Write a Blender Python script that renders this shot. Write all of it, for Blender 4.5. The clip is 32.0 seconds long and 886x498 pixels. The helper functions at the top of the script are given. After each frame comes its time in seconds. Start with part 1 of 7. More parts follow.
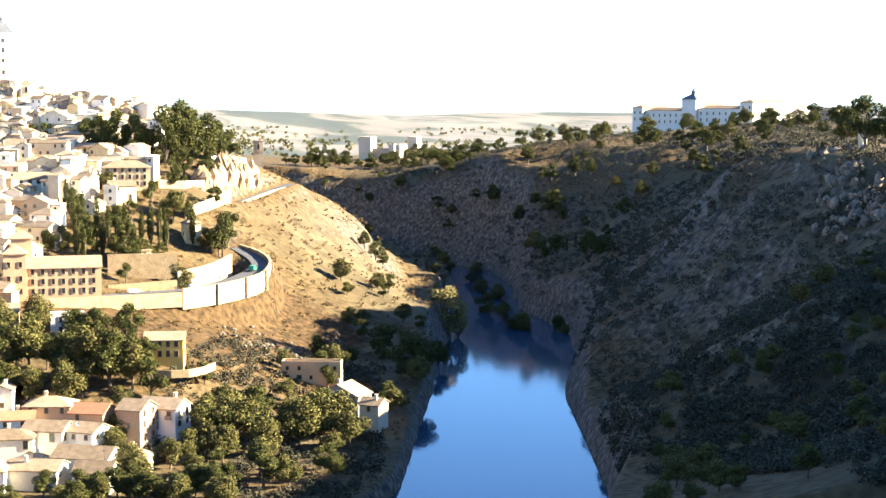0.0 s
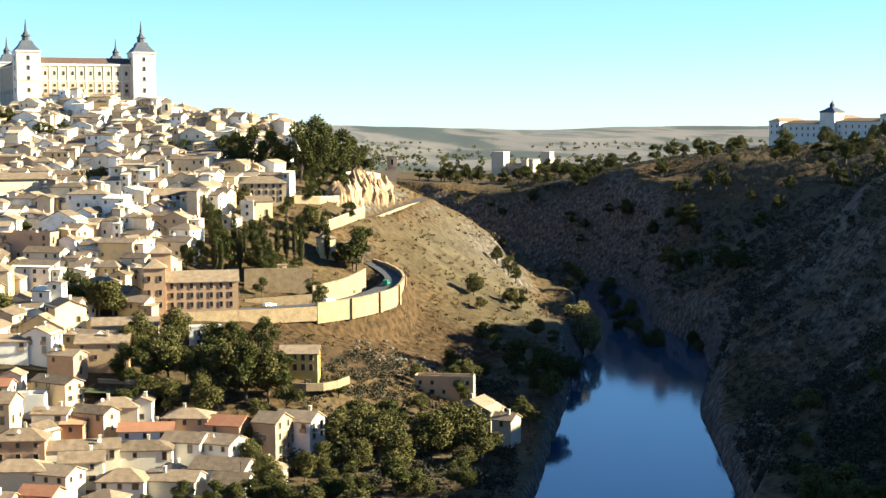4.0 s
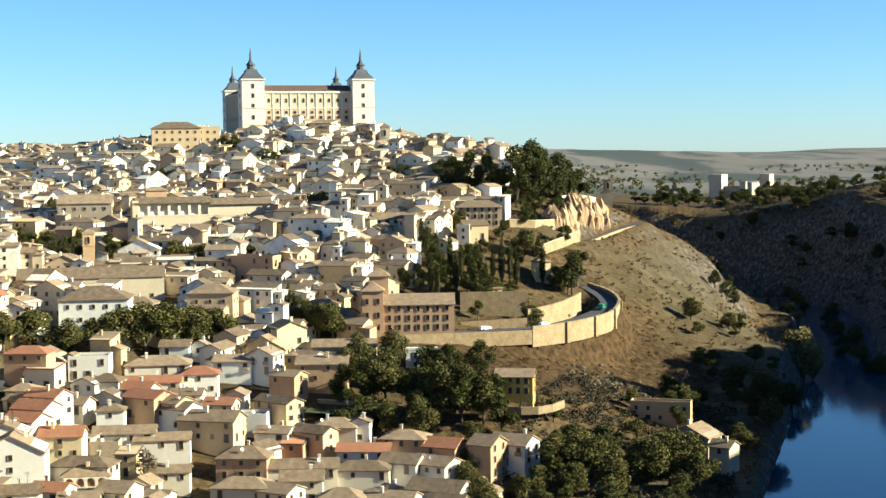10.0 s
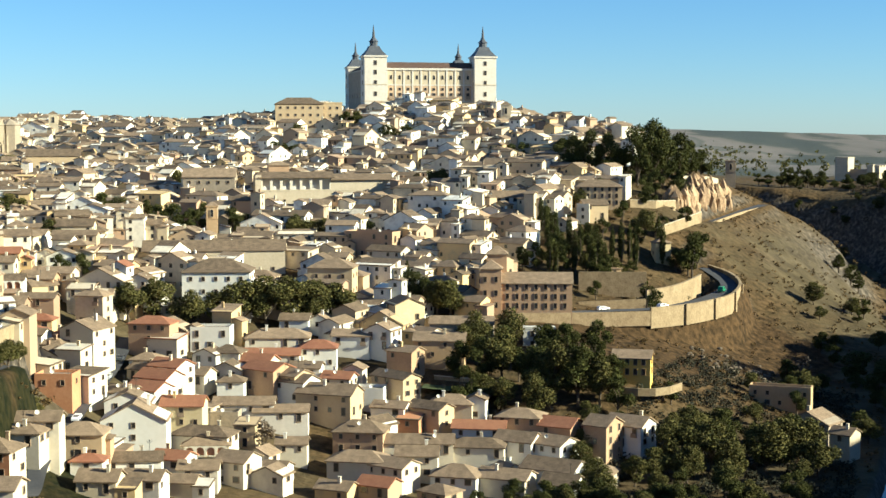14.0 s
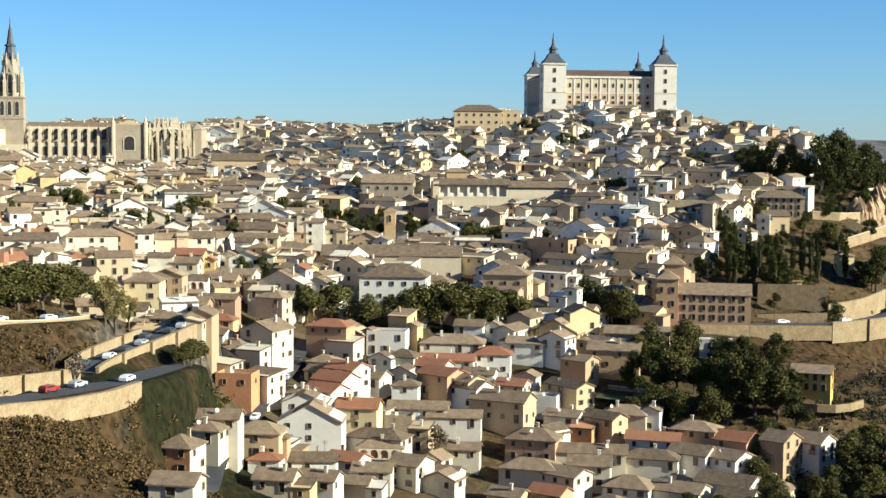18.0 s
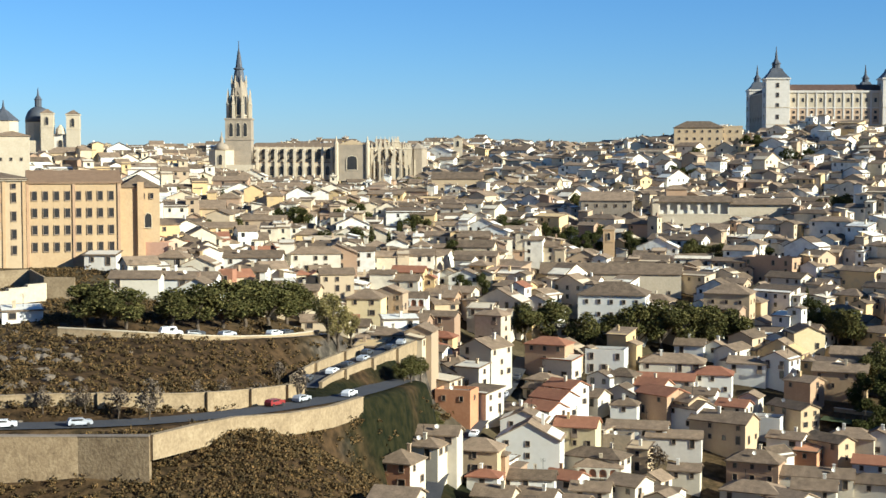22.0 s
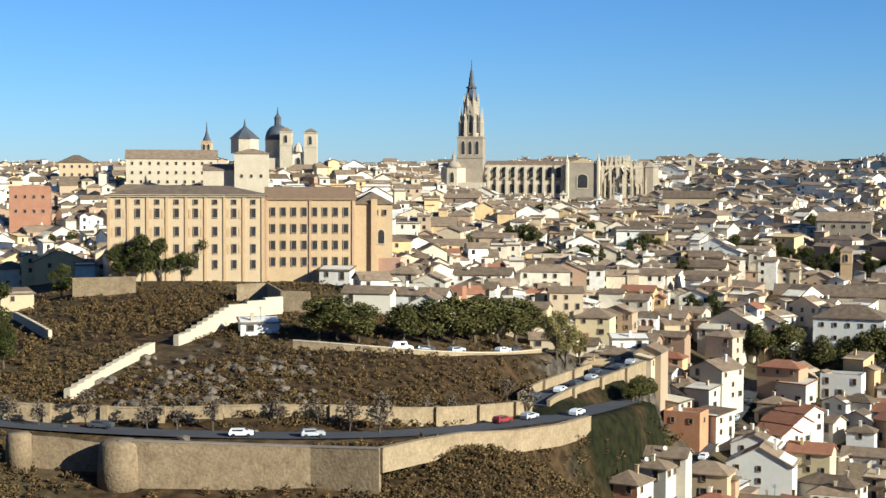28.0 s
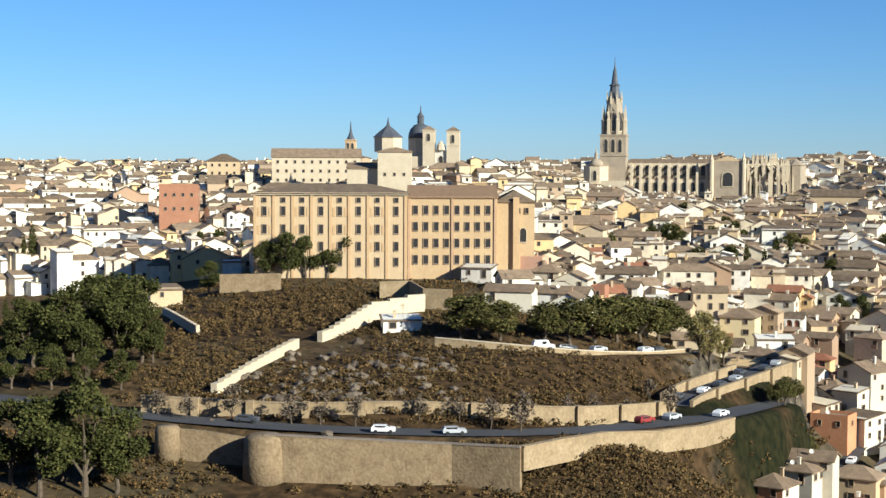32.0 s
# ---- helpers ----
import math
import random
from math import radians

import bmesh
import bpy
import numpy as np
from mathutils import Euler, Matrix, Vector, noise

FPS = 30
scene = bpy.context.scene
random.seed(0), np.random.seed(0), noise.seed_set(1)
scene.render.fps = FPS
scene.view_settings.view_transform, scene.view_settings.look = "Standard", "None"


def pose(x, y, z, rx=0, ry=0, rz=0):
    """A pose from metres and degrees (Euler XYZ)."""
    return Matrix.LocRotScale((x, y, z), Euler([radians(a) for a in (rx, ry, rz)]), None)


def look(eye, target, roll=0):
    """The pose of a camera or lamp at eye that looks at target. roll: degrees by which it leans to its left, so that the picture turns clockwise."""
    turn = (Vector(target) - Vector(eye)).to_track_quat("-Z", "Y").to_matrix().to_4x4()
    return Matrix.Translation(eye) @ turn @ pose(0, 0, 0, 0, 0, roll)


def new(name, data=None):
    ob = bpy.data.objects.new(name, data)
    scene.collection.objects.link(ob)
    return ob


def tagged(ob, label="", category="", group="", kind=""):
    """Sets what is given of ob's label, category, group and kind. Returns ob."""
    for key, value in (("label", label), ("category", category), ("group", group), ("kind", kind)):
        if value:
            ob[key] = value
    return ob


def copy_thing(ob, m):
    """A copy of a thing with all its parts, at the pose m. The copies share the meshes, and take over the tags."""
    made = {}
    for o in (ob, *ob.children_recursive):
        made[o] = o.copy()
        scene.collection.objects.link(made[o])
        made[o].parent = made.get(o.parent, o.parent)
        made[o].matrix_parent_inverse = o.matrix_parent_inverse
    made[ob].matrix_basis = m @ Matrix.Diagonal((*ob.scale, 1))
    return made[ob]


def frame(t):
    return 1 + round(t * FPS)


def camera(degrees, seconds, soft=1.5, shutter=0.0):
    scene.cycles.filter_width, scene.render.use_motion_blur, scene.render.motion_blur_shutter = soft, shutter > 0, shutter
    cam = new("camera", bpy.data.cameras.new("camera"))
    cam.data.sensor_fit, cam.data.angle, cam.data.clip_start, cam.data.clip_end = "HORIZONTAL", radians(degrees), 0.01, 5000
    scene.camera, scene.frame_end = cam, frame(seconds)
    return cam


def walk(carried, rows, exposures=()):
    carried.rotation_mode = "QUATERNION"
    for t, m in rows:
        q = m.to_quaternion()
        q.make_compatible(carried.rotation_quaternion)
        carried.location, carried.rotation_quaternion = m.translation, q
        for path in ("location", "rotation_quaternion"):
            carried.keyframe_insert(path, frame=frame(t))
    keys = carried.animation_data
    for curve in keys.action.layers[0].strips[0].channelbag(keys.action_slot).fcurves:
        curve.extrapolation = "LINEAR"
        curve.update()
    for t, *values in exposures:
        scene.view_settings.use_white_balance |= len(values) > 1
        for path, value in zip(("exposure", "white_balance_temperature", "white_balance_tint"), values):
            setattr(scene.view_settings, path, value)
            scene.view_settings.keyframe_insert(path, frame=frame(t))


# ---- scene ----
FOV = 32.4
cam = camera(FOV, 32.0, soft=1.5)
EYE = 95.0
# seconds, yaw, pitch, roll: the camera turns on the spot, high over the river
ROWS = [
    (0, -16.74, -5.19, 0.04),
    (0.5, -16.11, -6.00, 0.05),
    (1, -14.63, -5.90, -0.02),
    (1.5, -13.87, -5.52, -0.10),
    (2, -13.62, -5.09, -0.13),
    (2.5, -13.43, -4.98, -0.52),
    (4.5, -11.02, -4.32, -0.42),
    (5, -10.27, -3.95, -0.77),
    (5.5, -9.33, -3.92, -0.81),
    (6, -8.68, -3.87, -1.00),
    (6.5, -8.22, -3.77, -1.04),
    (7, -7.44, -4.09, -1.03),
    (7.5, -6.98, -4.22, -0.76),
    (8, -6.79, -3.91, -1.10),
    (8.5, -6.46, -4.03, -1.06),
    (9, -5.48, -4.01, -1.08),
    (9.5, -4.45, -3.85, -0.98),
    (10, -3.65, -3.65, -0.80),
    (10.5, -2.97, -3.74, -0.67),
    (11, -2.19, -3.92, -0.65),
    (11.5, -1.60, -3.83, -0.56),
    (12, -0.60, -3.73, -0.46),
    (12.5, -0.28, -3.95, -0.33),
    (13, 0.00, -3.90, -0.27),
    (13.5, 0.62, -4.14, -0.13),
    (14, 0.83, -4.44, -0.07),
    (14.5, 1.50, -4.34, 0.16),
    (16.5, 2.23, -3.25, 0.49),
    (17, 4.19, -3.19, 1.15),
    (17.5, 5.41, -3.67, 0.72),
    (18, 7.45, -4.18, 0.47),
    (18.5, 9.21, -4.00, 0.63),
    (19, 9.87, -3.60, 0.65),
    (19.5, 10.77, -3.72, 0.48),
    (20, 11.48, -3.88, 0.13),
    (20.5, 12.34, -3.82, 0.10),
    (21, 13.37, -3.78, -0.01),
    (21.5, 14.76, -3.68, -0.02),
    (22, 15.67, -3.54, -0.01),
    (22.5, 16.20, -3.41, 0.08),
    (23, 17.09, -3.37, -0.08),
    (23.5, 18.01, -3.19, 0.03),
    (24, 18.95, -3.21, 0.15),
    (24.5, 19.53, -3.02, 0.50),
    (25, 20.43, -3.04, 0.30),
    (25.5, 21.26, -2.75, 0.35),
    (26, 22.10, -2.80, 0.19),
    (26.5, 22.90, -3.07, -0.05),
    (28.5, 24.59, -2.81, 0.30),
    (29, 24.93, -2.80, 0.24),
    (29.5, 25.45, -2.81, 0.28),
    (30, 25.93, -2.80, 0.58),
    (30.5, 26.47, -2.87, 0.56),
    (31, 27.29, -3.01, 0.41),
    (31.5, 28.90, -2.87, 0.32),
    (32, 29.63, -2.96, 0.20),
]
EXPOSURES = [(0.0, 3.45, 6200, 8), (2.5, 2.7, 6100, 5), (5.0, 2.2, 5950, -1), (9.0, 1.85, 5750, -3), (13.0, 1.58, 5600, -3), (17.0, 1.35, 5380, 0), (26.0, 1.05, 5100, 5), (32.0, 1.03, 5200, 6)]
walk(cam, [(t, pose(0, 0, EYE, 90 + p, 0, y) @ pose(0, 0, 0, 0, 0, r)) for t, y, p, r in ROWS], EXPOSURES)

# ---- light ----
SUN_AZ, SUN_EL = 102.0, 21.5    # degrees clockwise from +y, and up
world = bpy.data.worlds.new("world")
scene.world = world
world.use_nodes = True
wt = world.node_tree
sky = wt.nodes.new("ShaderNodeTexSky")
sky.sky_type = "NISHITA"
sky.sun_disc = False
sky.sun_elevation, sky.sun_rotation = radians(SUN_EL), radians(SUN_AZ)
sky.altitude, sky.air_density, sky.dust_density, sky.ozone_density = 1000, 0.95, 0.2, 6.0
wt.links.new(sky.outputs[0], wt.nodes["Background"].inputs[0])
wt.nodes["Background"].inputs[1].default_value = 0.05
sun = new("sun", bpy.data.lights.new("sun", "SUN"))
sun.data.energy, sun.data.angle, sun.data.color = 5.0, radians(0.5), (1.0, 0.85, 0.6)
to_sun = Vector((math.sin(radians(SUN_AZ)) * math.cos(radians(SUN_EL)), math.cos(radians(SUN_AZ)) * math.cos(radians(SUN_EL)), math.sin(radians(SUN_EL))))
sun.matrix_world = look((0, 0, 300), Vector((0, 0, 300)) - to_sun)


# ---- materials ----
def material(name, stops, scale=0.3, rough=0.85, bump=0.3, fine=4.0, vary="", spread=0.12, metal=0.0, spec=0.3, stretch=(1, 1, 1)):
    """Noise at two scales runs through the colour stops; vary: 'object' or 'island' shifts the place on the ramp from piece to piece."""
    m = bpy.data.materials.new(name)
    m.use_nodes = True
    t = m.node_tree
    n, l = t.nodes.new, t.links.new
    b = t.nodes["Principled BSDF"]
    geo = n("ShaderNodeTexCoord")
    mp = n("ShaderNodeMapping")
    mp.inputs["Scale"].default_value = stretch
    l(geo.outputs["Object"], mp.inputs[0])
    big, small = n("ShaderNodeTexNoise"), n("ShaderNodeTexNoise")
    for node, s in ((big, scale), (small, scale * fine)):
        node.inputs["Scale"].default_value = s
        node.inputs["Detail"].default_value = 5
        l(mp.outputs[0], node.inputs["Vector"])
    mix = n("ShaderNodeMath")
    mix.operation = "MULTIPLY_ADD"
    l(small.outputs[0], mix.inputs[0])
    mix.inputs[1].default_value = 0.5
    half = n("ShaderNodeMath")
    half.operation = "MULTIPLY"
    half.inputs[1].default_value = 0.5
    l(big.outputs[0], half.inputs[0])
    l(half.outputs[0], mix.inputs[2])
    out = mix.outputs[0]
    if vary:
        info = n("ShaderNodeObjectInfo") if vary == "object" else n("ShaderNodeNewGeometry")
        r = info.outputs["Random"] if vary == "object" else info.outputs["Random Per Island"]
        sh = n("ShaderNodeMath")
        sh.operation = "MULTIPLY_ADD"
        l(r, sh.inputs[0])
        sh.inputs[1].default_value = spread * 2
        sh.inputs[2].default_value = -spread
        ad = n("ShaderNodeMath")
        ad.operation = "ADD"
        l(out, ad.inputs[0])
        l(sh.outputs[0], ad.inputs[1])
        out = ad.outputs[0]
    ramp = n("ShaderNodeValToRGB")
    l(out, ramp.inputs[0])
    el = ramp.color_ramp.elements
    while len(el) < len(stops):
        el.new(0.5)
    for e, (p, c) in zip(el, stops):
        e.position, e.color = p, (*c, 1)
    l(ramp.outputs[0], b.inputs["Base Color"])
    b.inputs["Roughness"].default_value, b.inputs["Metallic"].default_value = rough, metal
    b.inputs["Specular IOR Level"].default_value = spec
    if bump:
        bp = n("ShaderNodeBump")
        bp.inputs["Strength"].default_value, bp.inputs["Distance"].default_value = bump, 0.15
        l(small.outputs[0], bp.inputs["Height"])
        l(bp.outputs[0], b.inputs["Normal"])
    return m


def plaster(name, palette, vary="object"):
    """House walls: each house takes one colour of the palette, with weather stains."""
    m = bpy.data.materials.new(name)
    m.use_nodes = True
    t = m.node_tree
    n, l = t.nodes.new, t.links.new
    b = t.nodes["Principled BSDF"]
    info = n("ShaderNodeObjectInfo") if vary == "object" else n("ShaderNodeNewGeometry")
    ramp = n("ShaderNodeValToRGB")
    ramp.color_ramp.interpolation = "CONSTANT"
    el = ramp.color_ramp.elements
    while len(el) < len(palette):
        el.new(0.5)
    for i, c in enumerate(palette):
        el[i].position, el[i].color = i / len(palette), (*c, 1)
    l(info.outputs["Random" if vary == "object" else "Random Per Island"], ramp.inputs[0])
    geo = n("ShaderNodeTexCoord")
    no = n("ShaderNodeTexNoise")
    no.inputs["Scale"].default_value, no.inputs["Detail"].default_value = 0.5, 6
    l(geo.outputs["Object"], no.inputs["Vector"])
    st = n("ShaderNodeMapRange")
    st.inputs[1].default_value, st.inputs[2].default_value, st.inputs[3].default_value, st.inputs[4].default_value = 0.45, 0.75, 0.0, 0.45
    l(no.outputs[0], st.inputs[0])
    mx = n("ShaderNodeMix")
    mx.data_type = "RGBA"
    l(st.outputs[0], mx.inputs[0])
    l(ramp.outputs[0], mx.inputs[6])
    mx.inputs[7].default_value = (0.33, 0.27, 0.2, 1)
    l(mx.outputs[2], b.inputs["Base Color"])
    b.inputs["Roughness"].default_value = 0.9
    b.inputs["Specular IOR Level"].default_value = 0.2
    return m


PALETTE = [(0.660, 0.607, 0.505), (0.474, 0.374, 0.243), (0.577, 0.496, 0.360), (0.701, 0.657, 0.564), (0.370, 0.273, 0.175), (0.536, 0.445, 0.301), (0.649, 0.577, 0.447), (0.320, 0.213, 0.136), (0.567, 0.404, 0.194), (0.701, 0.647, 0.535), (0.577, 0.505, 0.379), (0.701, 0.657, 0.573)]
M_WALL = plaster("plaster", PALETTE)
# house palette raised by 1.16: sunlight on the far fronts put into the colour
M_WALL_FAR_LIT = plaster("plaster_far_lit", [tuple(min(0.8, k * 1.16) for k in c) for c in PALETTE], "island")
TILE = [(0.28, (0.092, 0.066, 0.042)), (0.5, (0.184, 0.132, 0.084)), (0.72, (0.303, 0.218, 0.139))]
M_ROOF = material("roof_tiles", TILE, 0.6, 0.9, 0.5, 6, "object", 0.14)
M_ROOF_FAR = material("roof_tiles_far", TILE, 0.6, 0.9, 0.5, 6, "island", 0.14)
M_ROOF_RED = material("red_roof_tiles", [(0.3, (0.2, 0.08, 0.045)), (0.7, (0.32, 0.15, 0.08))], 0.6, 0.9, 0.5, 6, "object")
M_STONE = material("pale_stone", [(0.3, (0.42, 0.345, 0.235)), (0.7, (0.55, 0.465, 0.335))], 0.25, 0.9, 0.3, 5)
M_STONE_WHITE = material("white_stone", [(0.3, (0.497, 0.451, 0.377)), (0.7, (0.626, 0.570, 0.488))], 0.2, 0.9, 0.2, 5)
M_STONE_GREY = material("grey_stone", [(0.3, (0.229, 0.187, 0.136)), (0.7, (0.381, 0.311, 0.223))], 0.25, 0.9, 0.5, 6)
M_BRICK = material("ochre_brick", [(0.3, (0.400, 0.264, 0.136)), (0.7, (0.496, 0.344, 0.192))], 0.3, 0.9, 0.3, 6)
M_BRICK_RED = material("red_brick", [(0.3, (0.280, 0.128, 0.072)), (0.7, (0.376, 0.192, 0.112))], 0.3, 0.9, 0.3, 6)
M_BRICK_PINK = material("rose_brick", [(0.3, (0.345, 0.22, 0.13)), (0.7, (0.445, 0.298, 0.18))], 0.3, 0.9, 0.3, 6)
M_CREAM = material("cream_plaster", [(0.3, (0.429, 0.316, 0.185)), (0.7, (0.510, 0.388, 0.236))], 0.2, 0.9, 0.15, 5)
M_IVORY = material("ivory_plaster", [(0.3, (0.515, 0.451, 0.340)), (0.7, (0.616, 0.552, 0.432))], 0.25, 0.9, 0.15, 5, "object", 0.2)
M_SALMON = material("salmon_render", [(0.3, (0.5, 0.29, 0.19)), (0.7, (0.6, 0.37, 0.25))], 0.3, 0.9, 0.15, 5)
M_ORANGE = material("orange_render", [(0.3, (0.42, 0.19, 0.09)), (0.7, (0.52, 0.27, 0.14))], 0.3, 0.9, 0.15, 5)
M_YELLOWISH = material("pale_yellow_plaster", [(0.3, (0.561, 0.442, 0.238)), (0.7, (0.646, 0.535, 0.323))], 0.3, 0.9, 0.15, 5)
M_OCHRE = material("ochre_brickwork", [(0.3, (0.396, 0.273, 0.148)), (0.7, (0.484, 0.351, 0.196))], 0.3, 0.9, 0.3, 6)
M_ROOF_DARK = material("dark_roof_tiles", [(0.3, (0.07, 0.042, 0.032)), (0.7, (0.13, 0.08, 0.058))], 0.6, 0.9, 0.5, 6)
M_ROOF_WARM = material("warm_roof_tiles", [(0.3, (0.17, 0.105, 0.06)), (0.7, (0.26, 0.17, 0.1))], 0.6, 0.9, 0.5, 6)
M_YELLOW = material("yellow_plaster", [(0.3, (0.6, 0.38, 0.08)), (0.7, (0.7, 0.48, 0.14))], 0.3, 0.9, 0.15, 5)
M_WHITE = material("whitewash", [(0.3, (0.626, 0.589, 0.506)), (0.7, (0.694, 0.663, 0.592))], 0.2, 0.9, 0.1, 5)
M_PANEL = material("warm_panels", [(0.3, (0.46, 0.32, 0.2)), (0.7, (0.55, 0.4, 0.27))], 0.3, 0.9, 0.3, 6)
M_SLATE = material("slate", [(0.3, (0.05, 0.055, 0.065)), (0.7, (0.1, 0.105, 0.12))], 0.5, 0.55, 0.3, 6)
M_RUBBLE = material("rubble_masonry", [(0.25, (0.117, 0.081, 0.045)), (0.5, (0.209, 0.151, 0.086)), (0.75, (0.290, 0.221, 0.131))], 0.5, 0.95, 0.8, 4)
M_ASPHALT = material("asphalt", [(0.3, (0.045, 0.045, 0.05)), (0.7, (0.075, 0.075, 0.08))], 0.2, 0.85, 0.1, 10)
M_PAVING = material("paving", [(0.3, (0.160, 0.128, 0.096)), (0.7, (0.256, 0.208, 0.160))], 0.4, 0.9, 0.3, 6)
M_GLASS = material("window_glass", [(0.3, (0.02, 0.02, 0.022)), (0.7, (0.05, 0.045, 0.04))], 0.5, 0.25, 0.0, 3, spec=0.5)
M_FRAME = material("painted_wood", [(0.3, (0.2, 0.14, 0.09)), (0.7, (0.34, 0.26, 0.18))], 1.0, 0.7, 0.1, 4)
M_IRON = material("dark_iron", [(0.3, (0.03, 0.03, 0.03)), (0.7, (0.06, 0.06, 0.06))], 1.0, 0.5, 0.1, 4, metal=0.6)
M_BARK = material("bark", [(0.3, (0.06, 0.045, 0.03)), (0.7, (0.13, 0.1, 0.07))], 2.0, 0.95, 0.5, 4)
M_PINE = material("pine_needles", [(0.3, (0.028, 0.032, 0.009)), (0.5, (0.052, 0.056, 0.016)), (0.75, (0.094, 0.089, 0.027))], 0.5, 0.9, 0.0, 5, "island", 0.2, spec=0.08)
M_OLIVE = material("olive_leaves", [(0.3, (0.039, 0.041, 0.013)), (0.5, (0.082, 0.077, 0.024)), (0.75, (0.150, 0.126, 0.042))], 0.5, 0.9, 0.0, 5, "island", 0.2, spec=0.08)
M_POPLAR = material("autumn_leaves", [(0.3, (0.12, 0.1, 0.03)), (0.7, (0.3, 0.24, 0.08))], 0.5, 0.8, 0.0, 5, "island", 0.2)
M_TWIG = material("bare_twigs", [(0.3, (0.08, 0.06, 0.04)), (0.7, (0.17, 0.13, 0.09))], 0.5, 0.9, 0.0, 5, "island", 0.2)
M_SHRUB = material("dry_shrub", [(0.3, (0.039, 0.028, 0.010)), (0.55, (0.101, 0.064, 0.021)), (0.8, (0.203, 0.118, 0.040))], 0.5, 0.9, 0.0, 5, "island", 0.22)
M_BUSH = material("dark_scrub", [(0.3, (0.014, 0.016, 0.009)), (0.55, (0.036, 0.034, 0.018)), (0.8, (0.080, 0.064, 0.034))], 0.5, 0.9, 0.0, 5, "island", 0.22)
M_CRAG = material("ochre_rock", [(0.3, (0.13, 0.085, 0.05)), (0.5, (0.3, 0.2, 0.115)), (0.75, (0.44, 0.32, 0.19))], 0.3, 0.95, 0.8, 5, "island", 0.15)
M_ROCK = material("rock", [(0.3, (0.060, 0.046, 0.034)), (0.55, (0.143, 0.112, 0.079)), (0.8, (0.240, 0.195, 0.143))], 0.25, 0.95, 0.8, 5, "island", 0.12)

# -- land --
# spot heights of the land round the river bend, (x, y, height over the water), area by area
# last four heights: unseen hill added right of view to shade the near bank
NEAR_BANK_SHADE_HILL = [(0, -8, 93.2), (0, 6, 92.5), (0, 40, 72), (-120, 20, 62), (100, 70, 66), (-40, 80, 30), (200, 180, 52), (0, -300, 115), (-600, -100, 110), (230, 60, 135), (340, 170, 160), (480, 240, 155), (500, -200, 140)]
OLD_TOWN = [
    (-12.4, 384.8, 7.4), (31.6, 393.7, 6.7), (48.2, 437.4, 23.3), (19.6, 499.6, 34.9),
    (80.7, 533.9, 25.1), (-42.9, 513.2, 36.4), (-83.5, 462.5, 38.1), (-76.3, 655.6, 61.8), (-96.5, 571.9, 50.3),
    (-20.5, 879.8, 104.1), (-87.4, 835.4, 95.0), (-123.4, 871.3, 93.9), (35.8, 829.2, 96.6), (77.4, 756.1, 90.4), (76.8, 635.4, 64.5), (48.8, 608.0, 60.3),
    (-207.0, 772.7, 70.5), (-119.3, 506.1, 53.7), (4.5, 740.0, 73.9), (-94.8, 414.3, 29.3), (-92.1, 354.2, 21.2), (-96.2, 296.8, 23.6), (-95.9, 328.3, 28.0), (-104.3, 369.6, 32.8), (-178.3, 488.5, 59.1), (-260.6, 713.9, 67.7), (-308.6, 845.4, 67.3), (-231.4, 972.9, 88.0)]
EAST_SLOPE = [
    (137.5, 706.7, 60.0), (176.4, 718.7, 44.3), (182.9, 706.7, 22.7), (191.9, 699.2, 12.9), (162.1, 814.0, 50.9), (175.6, 811.2, 44.6), (190.4, 807.9, 34.5), (199.7, 795.3, 20.5), (179.5, 902.3, 32.5), (155.3, 835.7, 54.8), (205, 760, 10), (225, 820, 9), (215, 880, 14), (180, 920, 22), (240, 880, 6), (179.1, 676.7, 19.6), (187.6, 638.0, 9.7), (113.7, 578.9, 28.5), (94.8, 536.7, 17.4),
    (112.5, 523.0, 8.5), (102.6, 438.2, 7.0), (66.4, 424.8, 7.9), (100.4, 632.1, 56.7), (153.1, 886.9, 65.9)]
WEST_HILL = [
    (-135.2, 301.0, 54.5), (-128.2, 405.2, 41.9), (-111.3, 361.2, 39.4), (-109.2, 316.7, 40.9), (-117.8, 262.8, 44.5),
    (-141.7, 232.2, 48.0), (-182.6, 218.8, 49.0), (-222.6, 215.7, 49.8), (-131.3, 215.1, 40.1), (-164.1, 196.5, 42.3), (-151.1, 247.5, 51.5),
    (-179.8, 294.5, 56.2), (-151.5, 295.4, 57.4), (-208.9, 305.4, 58.8), (-221.5, 362.7, 64.9), (-253.9, 340.8, 65.0), (-214.3, 276.8, 57.1),
    (-225.4, 234.2, 52.1), (-292.6, 315.1, 53.7), (-366.9, 368.5, 56.6), (-100.4, 293.3, 35.1), (-91.3, 273.2, 31.5), (-456.8, 462.4, 65.6),
    (-555.6, 643.3, 82.8), (-375.3, 614.4, 90.4), (-367.0, 665.5, 91.1), (-407.9, 568.9, 83.2), (-203, 370, 64.8), (-190, 377, 63.6), (-186, 392, 62.8), (-106, 247, 45.5), (-101.5, 259, 43.5)]
